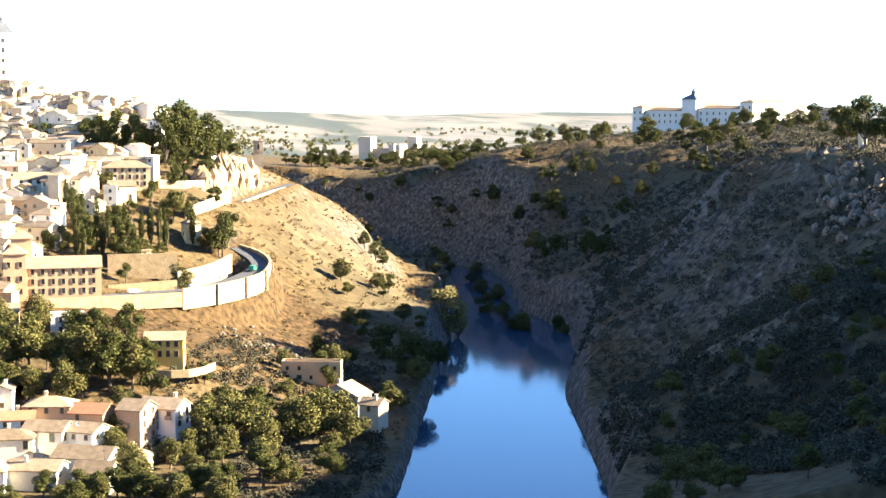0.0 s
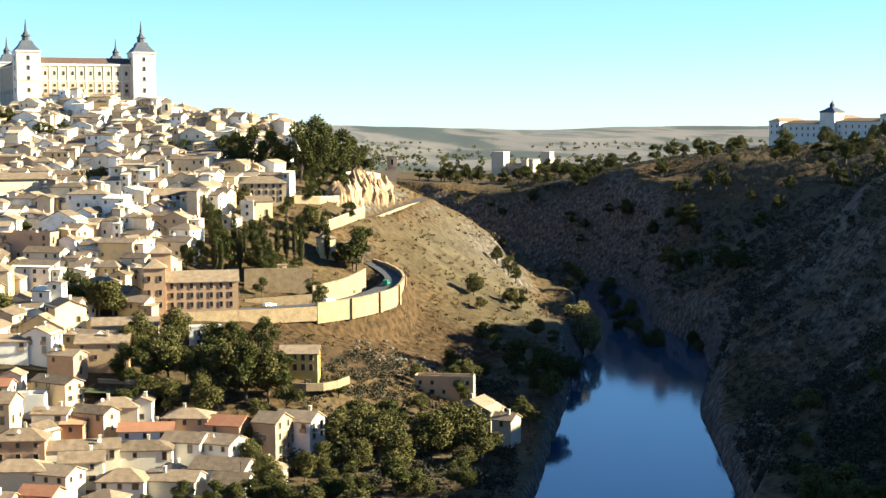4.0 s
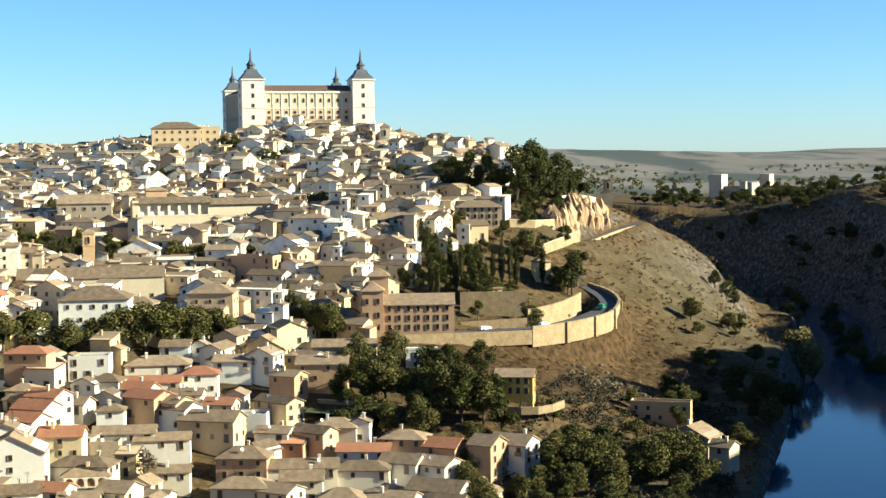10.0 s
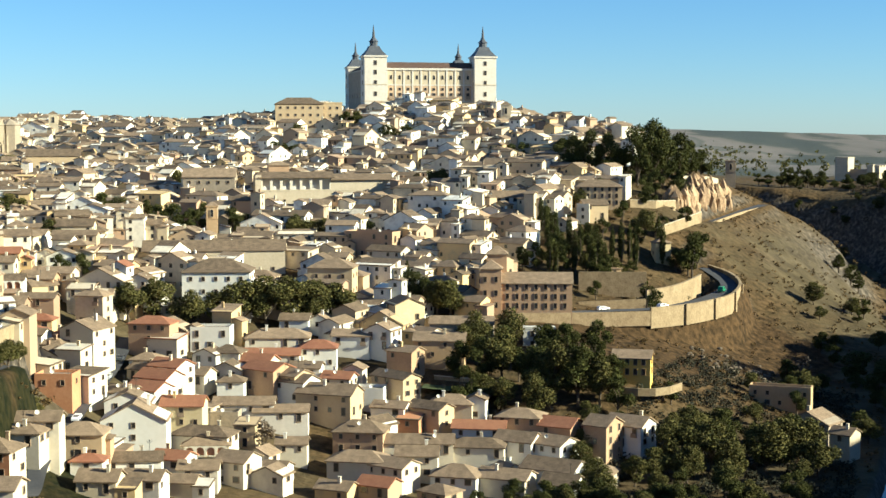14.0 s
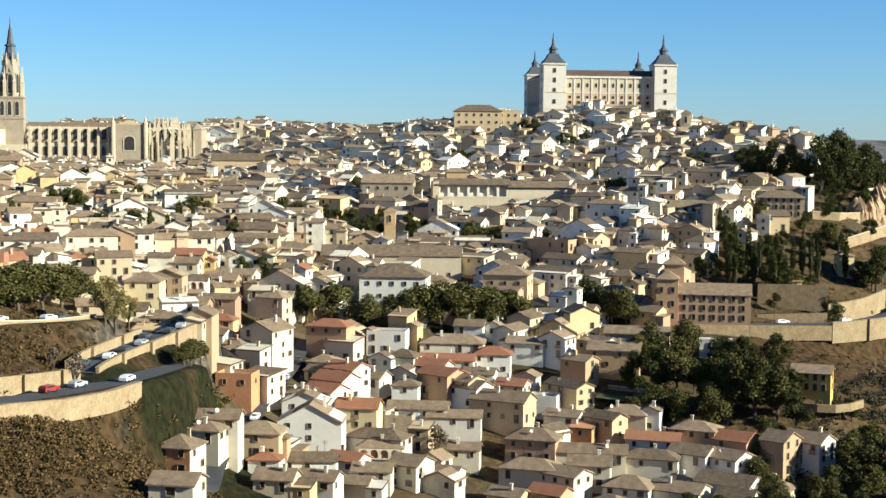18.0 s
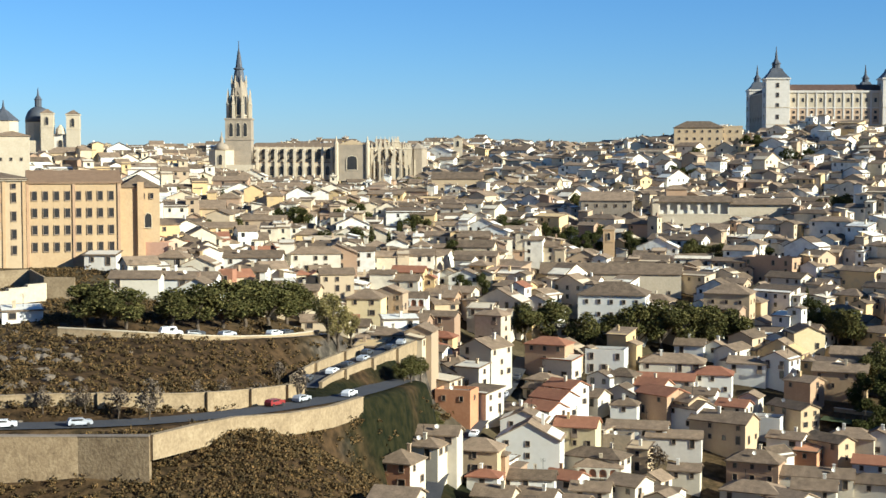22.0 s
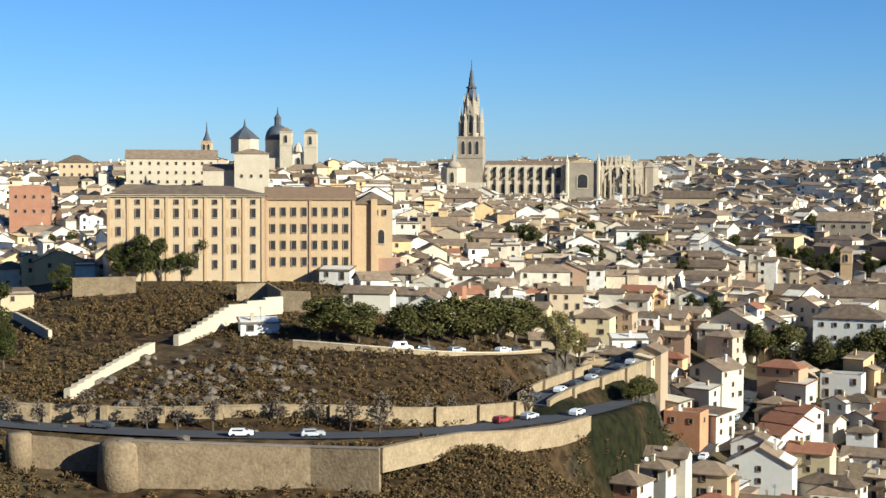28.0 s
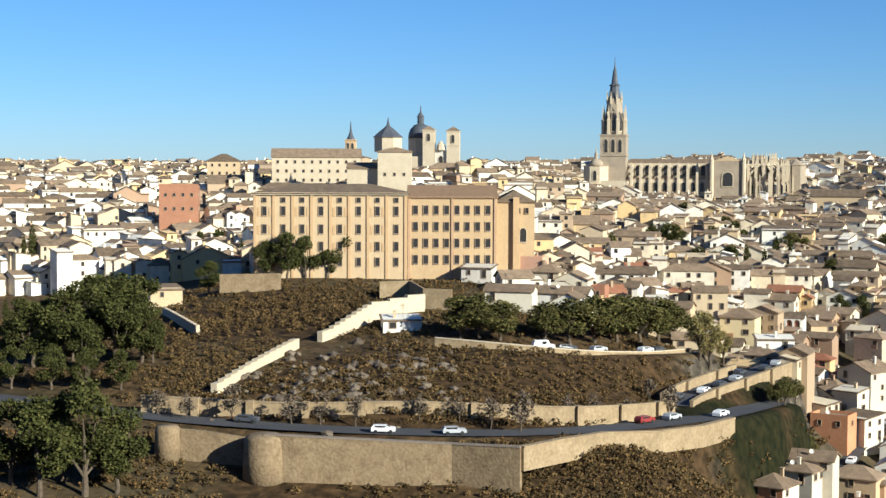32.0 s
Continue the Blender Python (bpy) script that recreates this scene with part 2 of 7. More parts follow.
EAST_BANK = [
    (275.2, 527.7, 80.1), (204.2, 389.7, 36.5), (160.6, 305.3, 18.3), (348.5, 893.9, 73.1), (294.6, 754.5, 28.0), (246.2, 540.2, 33.0), (191.2, 418.4, 9.2),
    (279.1, 454.3, 82.0), (339.2, 552.1, 79.8), (344.2, 632.4, 78.9), (402.7, 844.9, 73.9), (201.0, 325.7, 53.2), (140.5, 221.1, 37.9), (305.6, 910.1, 68.0), (307.5, 1056.1, 60.0), (257.1, 1090.1, 54.0),
    (446.3, 894.9, 83.4), (470.8, 767.0, 88.0), (300.4, 1141.1, 58.3), (353.9, 801.6, 73.8), (278.2, 628.8, 33.3), (214.7, 1038.0, 55.5), (248.0, 373.1, 59.5), (213.3, 317.8, 48.3)]
FAR_LAND = [
    (268.9, 1475.7, 48.5), (449.8, 2153.5, 51.0), (821.9, 2361.0, 61.6), (725.6, 4238.3, 78.3), (1321.6, 4301.6, 67.9), (1452.9, 3726.8, 62.4),
    (-305.9, 1212.0, 96.8), (-445.8, 1221.2, 96.1), (-831.2, 865.6, 89.7), (-572.0, 1222.8, 94.5), (-2424.2, 2524.5, 78.4), (-835.1, 3398.9, 99.9), (-168.9, 2494.3, 83.6), (-737.7, 515.6, 88.0), (2500, 1500, 95), (-2500, 800, 90), (-1500, -2500, 110), (2000, -2500, 110)]
RIVER = [(-900, 20, 32), (-420, 70, 30), (-180, 100, 28), (-20, 160, 27), (75, 270, 26), (122, 353, 26), (146, 426, 24), (165, 484, 22), (194, 556, 26), (214, 612, 25), (228, 690, 17), (258, 780, 15), (272, 860, 15), (255, 930, 14), (215, 985, 14), (150, 1030, 16), (60, 1090, 20), (-80, 1250, 26), (-300, 1700, 30)]
# roads cut into the slopes: (x, y, height) along the middle, and half the width of the bed
LOW_ROAD = [(-249.0, 216.5, 49.6), (-224.1, 214.2, 50.3), (-202.2, 217.5, 49.5), (-182.6, 218.8, 48.8), (-160.9, 224.3, 48.3), (-141.7, 232.2, 47.9), (-125.4, 244.8, 47.2), (-114.5, 259.0, 46.8), (-108.5, 274.0, 46.2), (-104.2, 292.5, 45.3), (-103.6, 312.0, 44.2), (-104.4, 336.0, 42.8)]
HIGH_ROAD = [(-113.3, 297.0, 46.3), (-115.0, 309.7, 46.8), (-114.0, 327.0, 47.2), (-113.0, 348.0, 47.6), (-113.4, 368.4, 47.8), (-117.0, 390.0, 47.6), (-127.0, 408.0, 47.2)]
TERRACE = [(-165.3, 294.8, 56.0), (-153.3, 299.0, 55.8), (-138.9, 312.5, 54.2), (-132.2, 329.5, 52.7), (-129.7, 348.7, 51.4)]
RAMP = [(34.1, 506.9, 34.3), (51.0, 515.5, 34.0), (65.2, 521.9, 33.5), (78.4, 532.3, 34.3), (91.8, 547.4, 36.0), (99.4, 566.3, 37.5), (97.9, 583.9, 39.2), (94.6, 597.6, 41.1)]
EAST_ROAD = [(94.5, 643.1, 53.3), (109.0, 666.1, 55.5), (126.3, 693.6, 58.4), (139.8, 716.5, 60.1)]
ROADS = [(LOW_ROAD, 5.5), (HIGH_ROAD, 3.6), (TERRACE, 5.0), (RAMP, 4.5), (EAST_ROAD, 3.5)]
KNOTS = np.array(NEAR_BANK_SHADE_HILL + OLD_TOWN + EAST_SLOPE + WEST_HILL + EAST_BANK + FAR_LAND, float)
SOFT = 8.0
_d = np.sqrt(((KNOTS[:, None, :2] - KNOTS[None, :, :2]) ** 2).sum(-1) + SOFT**2)
_n = len(KNOTS)
_a = np.block([[_d - 4.0 * np.eye(_n), np.ones((_n, 1))], [np.ones((1, _n)), np.zeros((1, 1))]])
WEIGHT = np.linalg.solve(_a, np.append(KNOTS[:, 2], 0.0))


def bank(x, y):
    """Distance from the water's edge, negative in the river."""
    best = np.full(np.shape(x), 1e9)
    for (ax, ay, aw), (bx, by, bw) in zip(RIVER, RIVER[1:]):
        ux, uy = bx - ax, by - ay
        s = np.clip(((x - ax) * ux + (y - ay) * uy) / (ux * ux + uy * uy), 0, 1)
        best = np.minimum(best, np.hypot(x - ax - s * ux, y - ay - s * uy) - (aw + s * (bw - aw)))
    return best


def land(x, y):
    x, y = np.asarray(x, float), np.asarray(y, float)
    z = np.full(x.shape, WEIGHT[-1])
    for (kx, ky, _), w in zip(KNOTS, WEIGHT):
        z = z + w * np.sqrt((x - kx) ** 2 + (y - ky) ** 2 + SOFT**2)
    b = bank(x, y)
    r = np.hypot(x, y)
    ahead = np.clip(y / np.maximum(r, 1) * 3, 0, 1)
    z = np.minimum(z, 93.2 + (0.3 - ahead * 0.66) * np.maximum(r - 3, 0) + np.maximum(r - 232, 0) * 4)
    z = np.maximum(z, np.clip(b * 0.35, 0, 4))
    # the cap rises right of view for the added hill that casts shade
    cap = 80 + 0.014 * np.maximum(r - 400, 0) + np.clip(np.degrees(np.arctan2(x, y)) - 34.5, 0, 25) * 4 + np.maximum(120 + 0.13 * y - x, 0) * 0.8
    z = np.where(z > cap - 4, cap - 4 * np.exp(-np.maximum(z - cap + 4, 0) / 4), z)
    z = np.where(b < 0, -2.5, np.minimum(z, 0.3 + np.maximum(b, 0) * 2.2))
    for road, half in ROADS:
        near, level = np.full(x.shape, 1e9), np.zeros(x.shape)
        for (ax, ay, az), (bx, by, bz) in zip(road, road[1:]):
            ux, uy = bx - ax, by - ay
            s = np.clip(((x - ax) * ux + (y - ay) * uy) / (ux * ux + uy * uy), 0, 1)
            d = np.hypot(x - ax - s * ux, y - ay - s * uy)
            level = np.where(d < near, az + s * (bz - az), level)
            near = np.minimum(near, d)
        k = np.clip((near - half) / 5.0, 0, 1)
        z = np.where(near < half + 5.0, level + (z - level) * k * k * (3 - 2 * k), z)
    return z
# -- end land --


# ---- building blocks ----
def part(name, bm, mat, parent=None, label="", smooth=False):
    """Links a bmesh, or (verts, faces), as one mesh object under a thing."""
    me = bpy.data.meshes.new(name)
    if isinstance(bm, tuple):
        me.from_pydata(bm[0], [], bm[1])
    else:
        bm.to_mesh(me)
        bm.free()
    me.materials.append(mat)
    if smooth:
        me.polygons.foreach_set("use_smooth", [True] * len(me.polygons))
    ob = new(name, me)
    if parent:
        ob.parent = parent
    if label:
        ob["label"] = label
    return ob


def thing(name, x, y, z, turn, label, category, group=""):
    ob = new(name)
    ob.matrix_world = pose(x, y, z, 0, 0, turn)
    return tagged(ob, label, category, group)


def box(x0, x1, y0, y1, z0, z1, out=None):
    v, f = out if out else ([], [])
    n = len(v)
    v += [(x0, y0, z0), (x1, y0, z0), (x1, y1, z0), (x0, y1, z0), (x0, y0, z1), (x1, y0, z1), (x1, y1, z1), (x0, y1, z1)]
    f += [tuple(n + i for i in q) for q in ((3, 2, 1, 0), (4, 5, 6, 7), (0, 1, 5, 4), (1, 2, 6, 5), (2, 3, 7, 6), (3, 0, 4, 7))]
    return v, f


def lathe(profile, sides=16, out=None, at=(0, 0), turn=0.0, square=False):
    """A turned body from (radius, height) pairs; with four sides and square, radius is half the side."""
    v, f = out if out else ([], [])
    k = 1 / math.cos(math.pi / sides) if square else 1
    a0 = math.pi / sides + turn
    n = len(v)
    for r, z in profile:
        for i in range(sides):
            a = a0 + 2 * math.pi * i / sides
            v.append((at[0] + k * r * math.cos(a), at[1] + k * r * math.sin(a), z))
    for j in range(len(profile) - 1):
        for i in range(sides):
            p, q = n + j * sides + i, n + j * sides + (i + 1) % sides
            f.append((p, q, q + sides, p + sides))
    f.append(tuple(n + i for i in reversed(range(sides))))
    f.append(tuple(n + (len(profile) - 1) * sides + i for i in range(sides)))
    return v, f


def roof_shell(w, d, z, rise, kind, over=0.45, thick=0.28, cx=0.0, cy=0.0, out=None):
    """A tiled roof over a w x d plan with its eave at z. kind: gable (ridge along x), gable_y, hip, shed."""
    v, f = out if out else ([], [])
    a, b = w / 2 + over, d / 2 + over
    drop = rise * over / (d / 2)
    n = len(v)
    if kind == "shed":
        top = [(-a, -b, z - drop / 2), (a, -b, z - drop / 2), (a, b, z + rise), (-a, b, z + rise)]
        faces = [(0, 1, 2, 3)]
    elif kind == "gable":
        top = [(-a, -b, z - drop), (a, -b, z - drop), (a, 0, z + rise), (-a, 0, z + rise), (a, b, z - drop), (-a, b, z - drop)]
        faces = [(0, 1, 2, 3), (3, 2, 4, 5)]
    elif kind == "gable_y":
        top = [(-a, -b, z - drop), (0, -b, z + rise), (0, b, z + rise), (-a, b, z - drop), (a, -b, z - drop), (a, b, z - drop)]
        faces = [(0, 1, 2, 3), (1, 4, 5, 2)]
    else:
        if w >= d:
            e = a - b * 0.95
            top = [(-a, -b, z - drop), (a, -b, z - drop), (a, b, z - drop), (-a, b, z - drop), (-e, 0, z + rise), (e, 0, z + rise)]
            faces = [(0, 1, 5, 4), (1, 2, 5), (2, 3, 4, 5), (3, 0, 4)]
        else:
            e = b - a * 0.95
            top = [(-a, -b, z - drop), (a, -b, z - drop), (a, b, z - drop), (-a, b, z - drop), (0, -e, z + rise), (0, e, z + rise)]
            faces = [(0, 1, 4), (1, 2, 5, 4), (2, 3, 5), (3, 0, 4, 5)]
    m = len(top)
    v += [(cx + x, cy + y, h) for x, y, h in top] + [(cx + x, cy + y, h - thick) for x, y, h in top]
    edges = {}
    for q in faces:
        f.append(tuple(n + i for i in q))
        f.append(tuple(n + m + i for i in reversed(q)))
        for i, j in zip(q, q[1:] + q[:1]):
            edges[(i, j)] = 1
    for i, j in edges:
        if (j, i) not in edges:
            f.append((n + j, n + i, n + m + i, n + m + j))
    return v, f


def wall_body(w, d, z0, z1, rise, kind, cx=0.0, cy=0.0, out=None):
    """The walls under roof_shell, with their gables."""
    v, f = out if out else ([], [])
    a, b = w / 2, d / 2
    n = len(v)
    v += [(cx + x, cy + y, z) for z in (z0, z1) for x, y in ((-a, -b), (a, -b), (a, b), (-a, b))]
    r = rise * 0.94
    if kind == "gable":
        v += [(cx + a, cy, z1 + r), (cx - a, cy, z1 + r)]
        q = [(0, 1, 5, 4), (1, 2, 6, 8, 5), (2, 3, 7, 6), (3, 0, 4, 9, 7), (4, 5, 8, 9), (9, 8, 6, 7)]
    elif kind == "gable_y":
        v += [(cx, cy - b, z1 + r), (cx, cy + b, z1 + r)]
        q = [(0, 1, 5, 8, 4), (1, 2, 6, 5), (2, 3, 7, 9, 6), (3, 0, 4, 7), (4, 8, 9, 7), (8, 5, 6, 9)]
    elif kind == "shed":
        v[-2] = (cx + a, cy + b, z1 + r)
        v[-1] = (cx - a, cy + b, z1 + r)
        q = [(0, 1, 5, 4), (1, 2, 6, 5), (2, 3, 7, 6), (3, 0, 4, 7), (4, 5, 6, 7)]
    else:
        q = [(0, 1, 5, 4), (1, 2, 6, 5), (2, 3, 7, 6), (3, 0, 4, 7), (4, 5, 6, 7)]
    f += [tuple(n + i for i in k) for k in q]
    return v, f


def arch_row(x0, x1, n, z0, z1, thick, y=0.0, out=None, open_share=0.74):
    """A wall plate pierced by n round arches, its front at y."""
    v, f = out if out else ([], [])
    b = (x1 - x0) / n
    r = b * open_share / 2
    zs = z1 - r - (z1 - z0) * 0.1
    m = 8
    for i in range(n):
        c = x0 + (i + 0.5) * b
        arc = [(c - r, z0), (c - r, zs)] + [(c - r * math.cos(math.pi * k / m), zs + r * math.sin(math.pi * k / m)) for k in range(1, m)] + [(c + r, zs), (c + r, z0)]
        rim = [(x0 + i * b, z0), (x0 + i * b, z1)] + [(c - r * math.cos(math.pi * k / m), z1) for k in range(1, m)] + [(x0 + (i + 1) * b, z1), (x0 + (i + 1) * b, z0)]
        k0, q = len(v), len(arc)
        for yy in (y, y + thick):
            v += [(px, yy, pz) for px, pz in arc] + [(px, yy, pz) for px, pz in rim]
        for k in range(q - 1):
            a, c2 = k0 + k, k0 + q + k
            f.append((a + 1, a, c2, c2 + 1))
            f.append((a + 2 * q, a + 1 + 2 * q, c2 + 1 + 2 * q, c2 + 2 * q))
            f.append((a, a + 1, a + 1 + 2 * q, a + 2 * q))
            f.append((c2 + 1, c2, c2 + 2 * q, c2 + 1 + 2 * q))
    return v, f


def weld(shape):
    """The shape with its doubled corners joined, as a bmesh."""
    bm = bmesh.new()
    vs = [bm.verts.new(p) for p in shape[0]]
    for q in shape[1]:
        bm.faces.new([vs[i] for i in q])
    bmesh.ops.remove_doubles(bm, verts=bm.verts, dist=0.002)
    return bm


def two_tone(name, shell, first, trim, first_faces):
    me = bpy.data.meshes.new(name)
    me.from_pydata(shell[0], [], shell[1])
    me.materials.append(first)
    me.materials.append(trim)
    me.polygons.foreach_set("material_index", [0 if i < first_faces else 1 for i in range(len(me.polygons))])
    return me


def window_mesh(name, w, h, kind="plain", frame_mat=None):
    """A window facing -y: a dark pane set back in a frame that stands proud of the wall, arched or with a balcony where wanted."""
    t = min(0.14, w * 0.12)

    def outline(g):
        if kind == "arch":
            return [(-w / 2 - g, -g), (w / 2 + g, -g)] + [((w / 2 + g) * math.cos(a), h - w / 2 + (w / 2 + g) * math.sin(a)) for a in [math.pi * i / 8 for i in range(9)]]
        return [(-w / 2 - g, -g * 1.5), (w / 2 + g, -g * 1.5), (w / 2 + g, h + g), (-w / 2 - g, h + g)]

    rings = [[(x, y, z) for x, z in outline(g)] for g, y in ((t, 0.06), (t, -0.13), (0.0, -0.13), (0.0, -0.03))]
    m = len(rings[0])
    v = [p for q in rings for p in q]
    f = [tuple(3 * m + i for i in range(m))]
    for k in range(3):
        f += [(k * m + i, k * m + (i + 1) % m, (k + 1) * m + (i + 1) % m, (k + 1) * m + i) for i in range(m)]
    out = (v, f)
    if kind == "balcony":
        prof = [(0, -0.2), (-0.7, -0.2), (-0.7, 0.95), (-0.64, 0.95), (-0.64, -0.05), (0, -0.05)]
        n = len(v)
        v += [(x, y, z) for x in (-w / 2 - 0.3, w / 2 + 0.3) for y, z in prof]
        f += [tuple(n + i for i in range(6)), tuple(n + 11 - i for i in range(6))] + [(n + (i + 1) % 6, n + i, n + 6 + i, n + 6 + (i + 1) % 6) for i in range(6)]
    return two_tone(name, out, M_GLASS, frame_mat or M_FRAME, 1)


WIN = {"small": window_mesh("window", 0.9, 1.2), "tall": window_mesh("window", 1.0, 1.7), "wide": window_mesh("window", 1.5, 1.3), "door": window_mesh("door", 1.1, 2.1), "balcony": window_mesh("balcony_window", 1.1, 2.0, "balcony", M_FRAME),
       "arch": window_mesh("window", 1.5, 2.6, "arch", M_STONE)}


def put(mesh, parent, x, y, z, turn=0.0, name="window", scale=(1, 1, 1)):
    ob = new(name, mesh)
    ob.parent = parent
    ob.matrix_local = pose(x, y, z, 0, 0, turn) @ Matrix.Diagonal((*scale, 1))
    return ob


def ground(x, y):
    return float(land(x, y))


# ---- the ground, one sheet to the horizon ----
def land_material():
    m = bpy.data.materials.new("hillside_earth")
    m.use_nodes = True
    t = m.node_tree
    n, l = t.nodes.new, t.links.new
    b = t.nodes["Principled BSDF"]
    co = n("ShaderNodeTexCoord")
    geo = n("ShaderNodeNewGeometry")
    up = n("ShaderNodeSeparateXYZ")
    l(geo.outputs["Normal"], up.inputs[0])

    def noise_at(s, d=6):
        k = n("ShaderNodeTexNoise")
        k.inputs["Scale"].default_value, k.inputs["Detail"].default_value = s, d
        l(co.outputs["Object"], k.inputs["Vector"])
        return k.outputs[0]

    def ramp(src, stops):
        r = n("ShaderNodeValToRGB")
        l(src, r.inputs[0])
        e = r.color_ramp.elements
        while len(e) < len(stops):
            e.new(0.5)
        for k, (p, c) in zip(e, stops):
            k.position, k.color = p, (*c, 1)
        return r.outputs[0]

    def mix(fac, a, c):
        x = n("ShaderNodeMix")
        x.data_type = "RGBA"
        l(fac, x.inputs[0])
        l(a, x.inputs[6])
        l(c, x.inputs[7])
        return x.outputs[2]

    coarse, mid, fine = noise_at(0.012, 5), noise_at(0.09, 7), noise_at(0.45, 8)
    straw = ramp(mid, [(0.3, (0.041, 0.031, 0.017)), (0.5, (0.071, 0.055, 0.029)), (0.7, (0.108, 0.084, 0.046))])
    scrub = ramp(fine, [(0.35, (0.040, 0.027, 0.011)), (0.65, (0.113, 0.072, 0.034))])
    rock = ramp(fine, [(0.32, (0.036, 0.031, 0.024)), (0.52, (0.083, 0.068, 0.052)), (0.72, (0.180, 0.148, 0.108))])
    patch = ramp(coarse, [(0.42, (0, 0, 0)), (0.58, (1, 1, 1))])
    soil = mix(patch, straw, scrub)

    def spot(x, y, r, soft=0.6):
        """One inside a round patch of ground with a ragged edge."""
        mp = n("ShaderNodeVectorMath")
        mp.operation = "DISTANCE"
        flat = n("ShaderNodeVectorMath")
        flat.operation = "MULTIPLY"
        flat.inputs[1].default_value = (1, 1, 0)
        l(co.outputs["Object"], flat.inputs[0])
        l(flat.outputs[0], mp.inputs[0])
        mp.inputs[1].default_value = (x, y, 0)
        ad = n("ShaderNodeMath")
        ad.operation = "MULTIPLY_ADD"
        l(mid, ad.inputs[0])
        ad.inputs[1].default_value = r * 0.9
        l(mp.outputs["Value"], ad.inputs[2])
        rg = n("ShaderNodeMapRange")
        rg.inputs[1].default_value, rg.inputs[2].default_value, rg.inputs[3].default_value, rg.inputs[4].default_value = r * (1.45 + soft * 0.3), r * (1.45 - soft * 0.3), 0.0, 1.0
        l(ad.outputs[0], rg.inputs[0])
        return rg.outputs[0]

    turf = ramp(fine, [(0.35, (0.007, 0.009, 0.003)), (0.65, (0.022, 0.020, 0.007))])
    brush = ramp(fine, [(0.35, (0.026, 0.017, 0.008)), (0.65, (0.079, 0.048, 0.022))])
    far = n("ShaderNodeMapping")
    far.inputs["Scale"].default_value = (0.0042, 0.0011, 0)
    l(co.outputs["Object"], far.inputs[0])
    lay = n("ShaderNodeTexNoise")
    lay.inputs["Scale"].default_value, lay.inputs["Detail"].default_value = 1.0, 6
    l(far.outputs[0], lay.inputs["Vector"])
    # far fields, with the haze of distance put into their greyer, bluer colours
    hazy_fields = ramp(lay.outputs[0], [(0.34, (0.060, 0.069, 0.066)), (0.44, (0.072, 0.079, 0.070)), (0.47, (0.144, 0.132, 0.117)), (0.53, (0.174, 0.155, 0.140)), (0.56, (0.096, 0.099, 0.086)), (0.62, (0.150, 0.139, 0.129)), (0.66, (0.078, 0.086, 0.078))])
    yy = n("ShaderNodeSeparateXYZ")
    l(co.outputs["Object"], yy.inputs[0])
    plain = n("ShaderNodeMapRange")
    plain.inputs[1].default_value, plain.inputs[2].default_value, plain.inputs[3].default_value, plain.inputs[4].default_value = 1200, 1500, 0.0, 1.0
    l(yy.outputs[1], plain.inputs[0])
    soil = mix(plain.outputs[0], soil, hazy_fields)
    steep = n("ShaderNodeMapRange")
    steep.inputs[1].default_value, steep.inputs[2].default_value, steep.inputs[3].default_value, steep.inputs[4].default_value = 0.86, 0.66, 0.0, 1.0
    l(up.outputs[2], steep.inputs[0])
    col = mix(steep.outputs[0], soil, rock)
    for x, y, r in ((-100.7, 316.4, 30), (-101.3, 332.9, 20), (-101.9, 299.1, 24), (-97.6, 299.5, 18)):
        col = mix(spot(x, y, r), col, turf)
    for x, y, r in ((-103.9, 255.7, 26), (-106.7, 254.5, 22), (-139.8, 210.9, 20), (-140.9, 275.0, 34), (-126.1, 298.5, 34), (-157.9, 258.6, 30), (-218.0, 303.9, 32), (93.2, 537.0, 34), (72.3, 517.0, 32), (50.7, 494.4, 28), (104.6, 544.0, 26)):
        col = mix(spot(x, y, r), col, brush)
    for x, y, r in ((-103.8, 293.2, 9), (-103.5, 304.9, 9), (-102.0, 304.3, 11), (-103.1, 296.6, 9), (-102.0, 312.8, 8), (-101.9, 300.2, 9)):
        col = mix(spot(x, y, r), col, turf)
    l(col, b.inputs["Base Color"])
    b.inputs["Roughness"].default_value = 0.95
    b.inputs["Specular IOR Level"].default_value = 0.1
    bp = n("ShaderNodeBump")
    bp.inputs["Strength"].default_value, bp.inputs["Distance"].default_value = 0.8, 0.8
    l(fine, bp.inputs["Height"])
    l(bp.outputs[0], b.inputs["Normal"])
    return m


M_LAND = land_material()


def rough(x, y):
    """Crags and hummocks added to the smooth land: strong on the gorge's sides, none in the town."""
    return noise.ridged_multi_fractal(Vector((x * 0.016, y * 0.016, 3.1)), 0.9, 2.2, 6, 0.9, 2.0) - 1.2


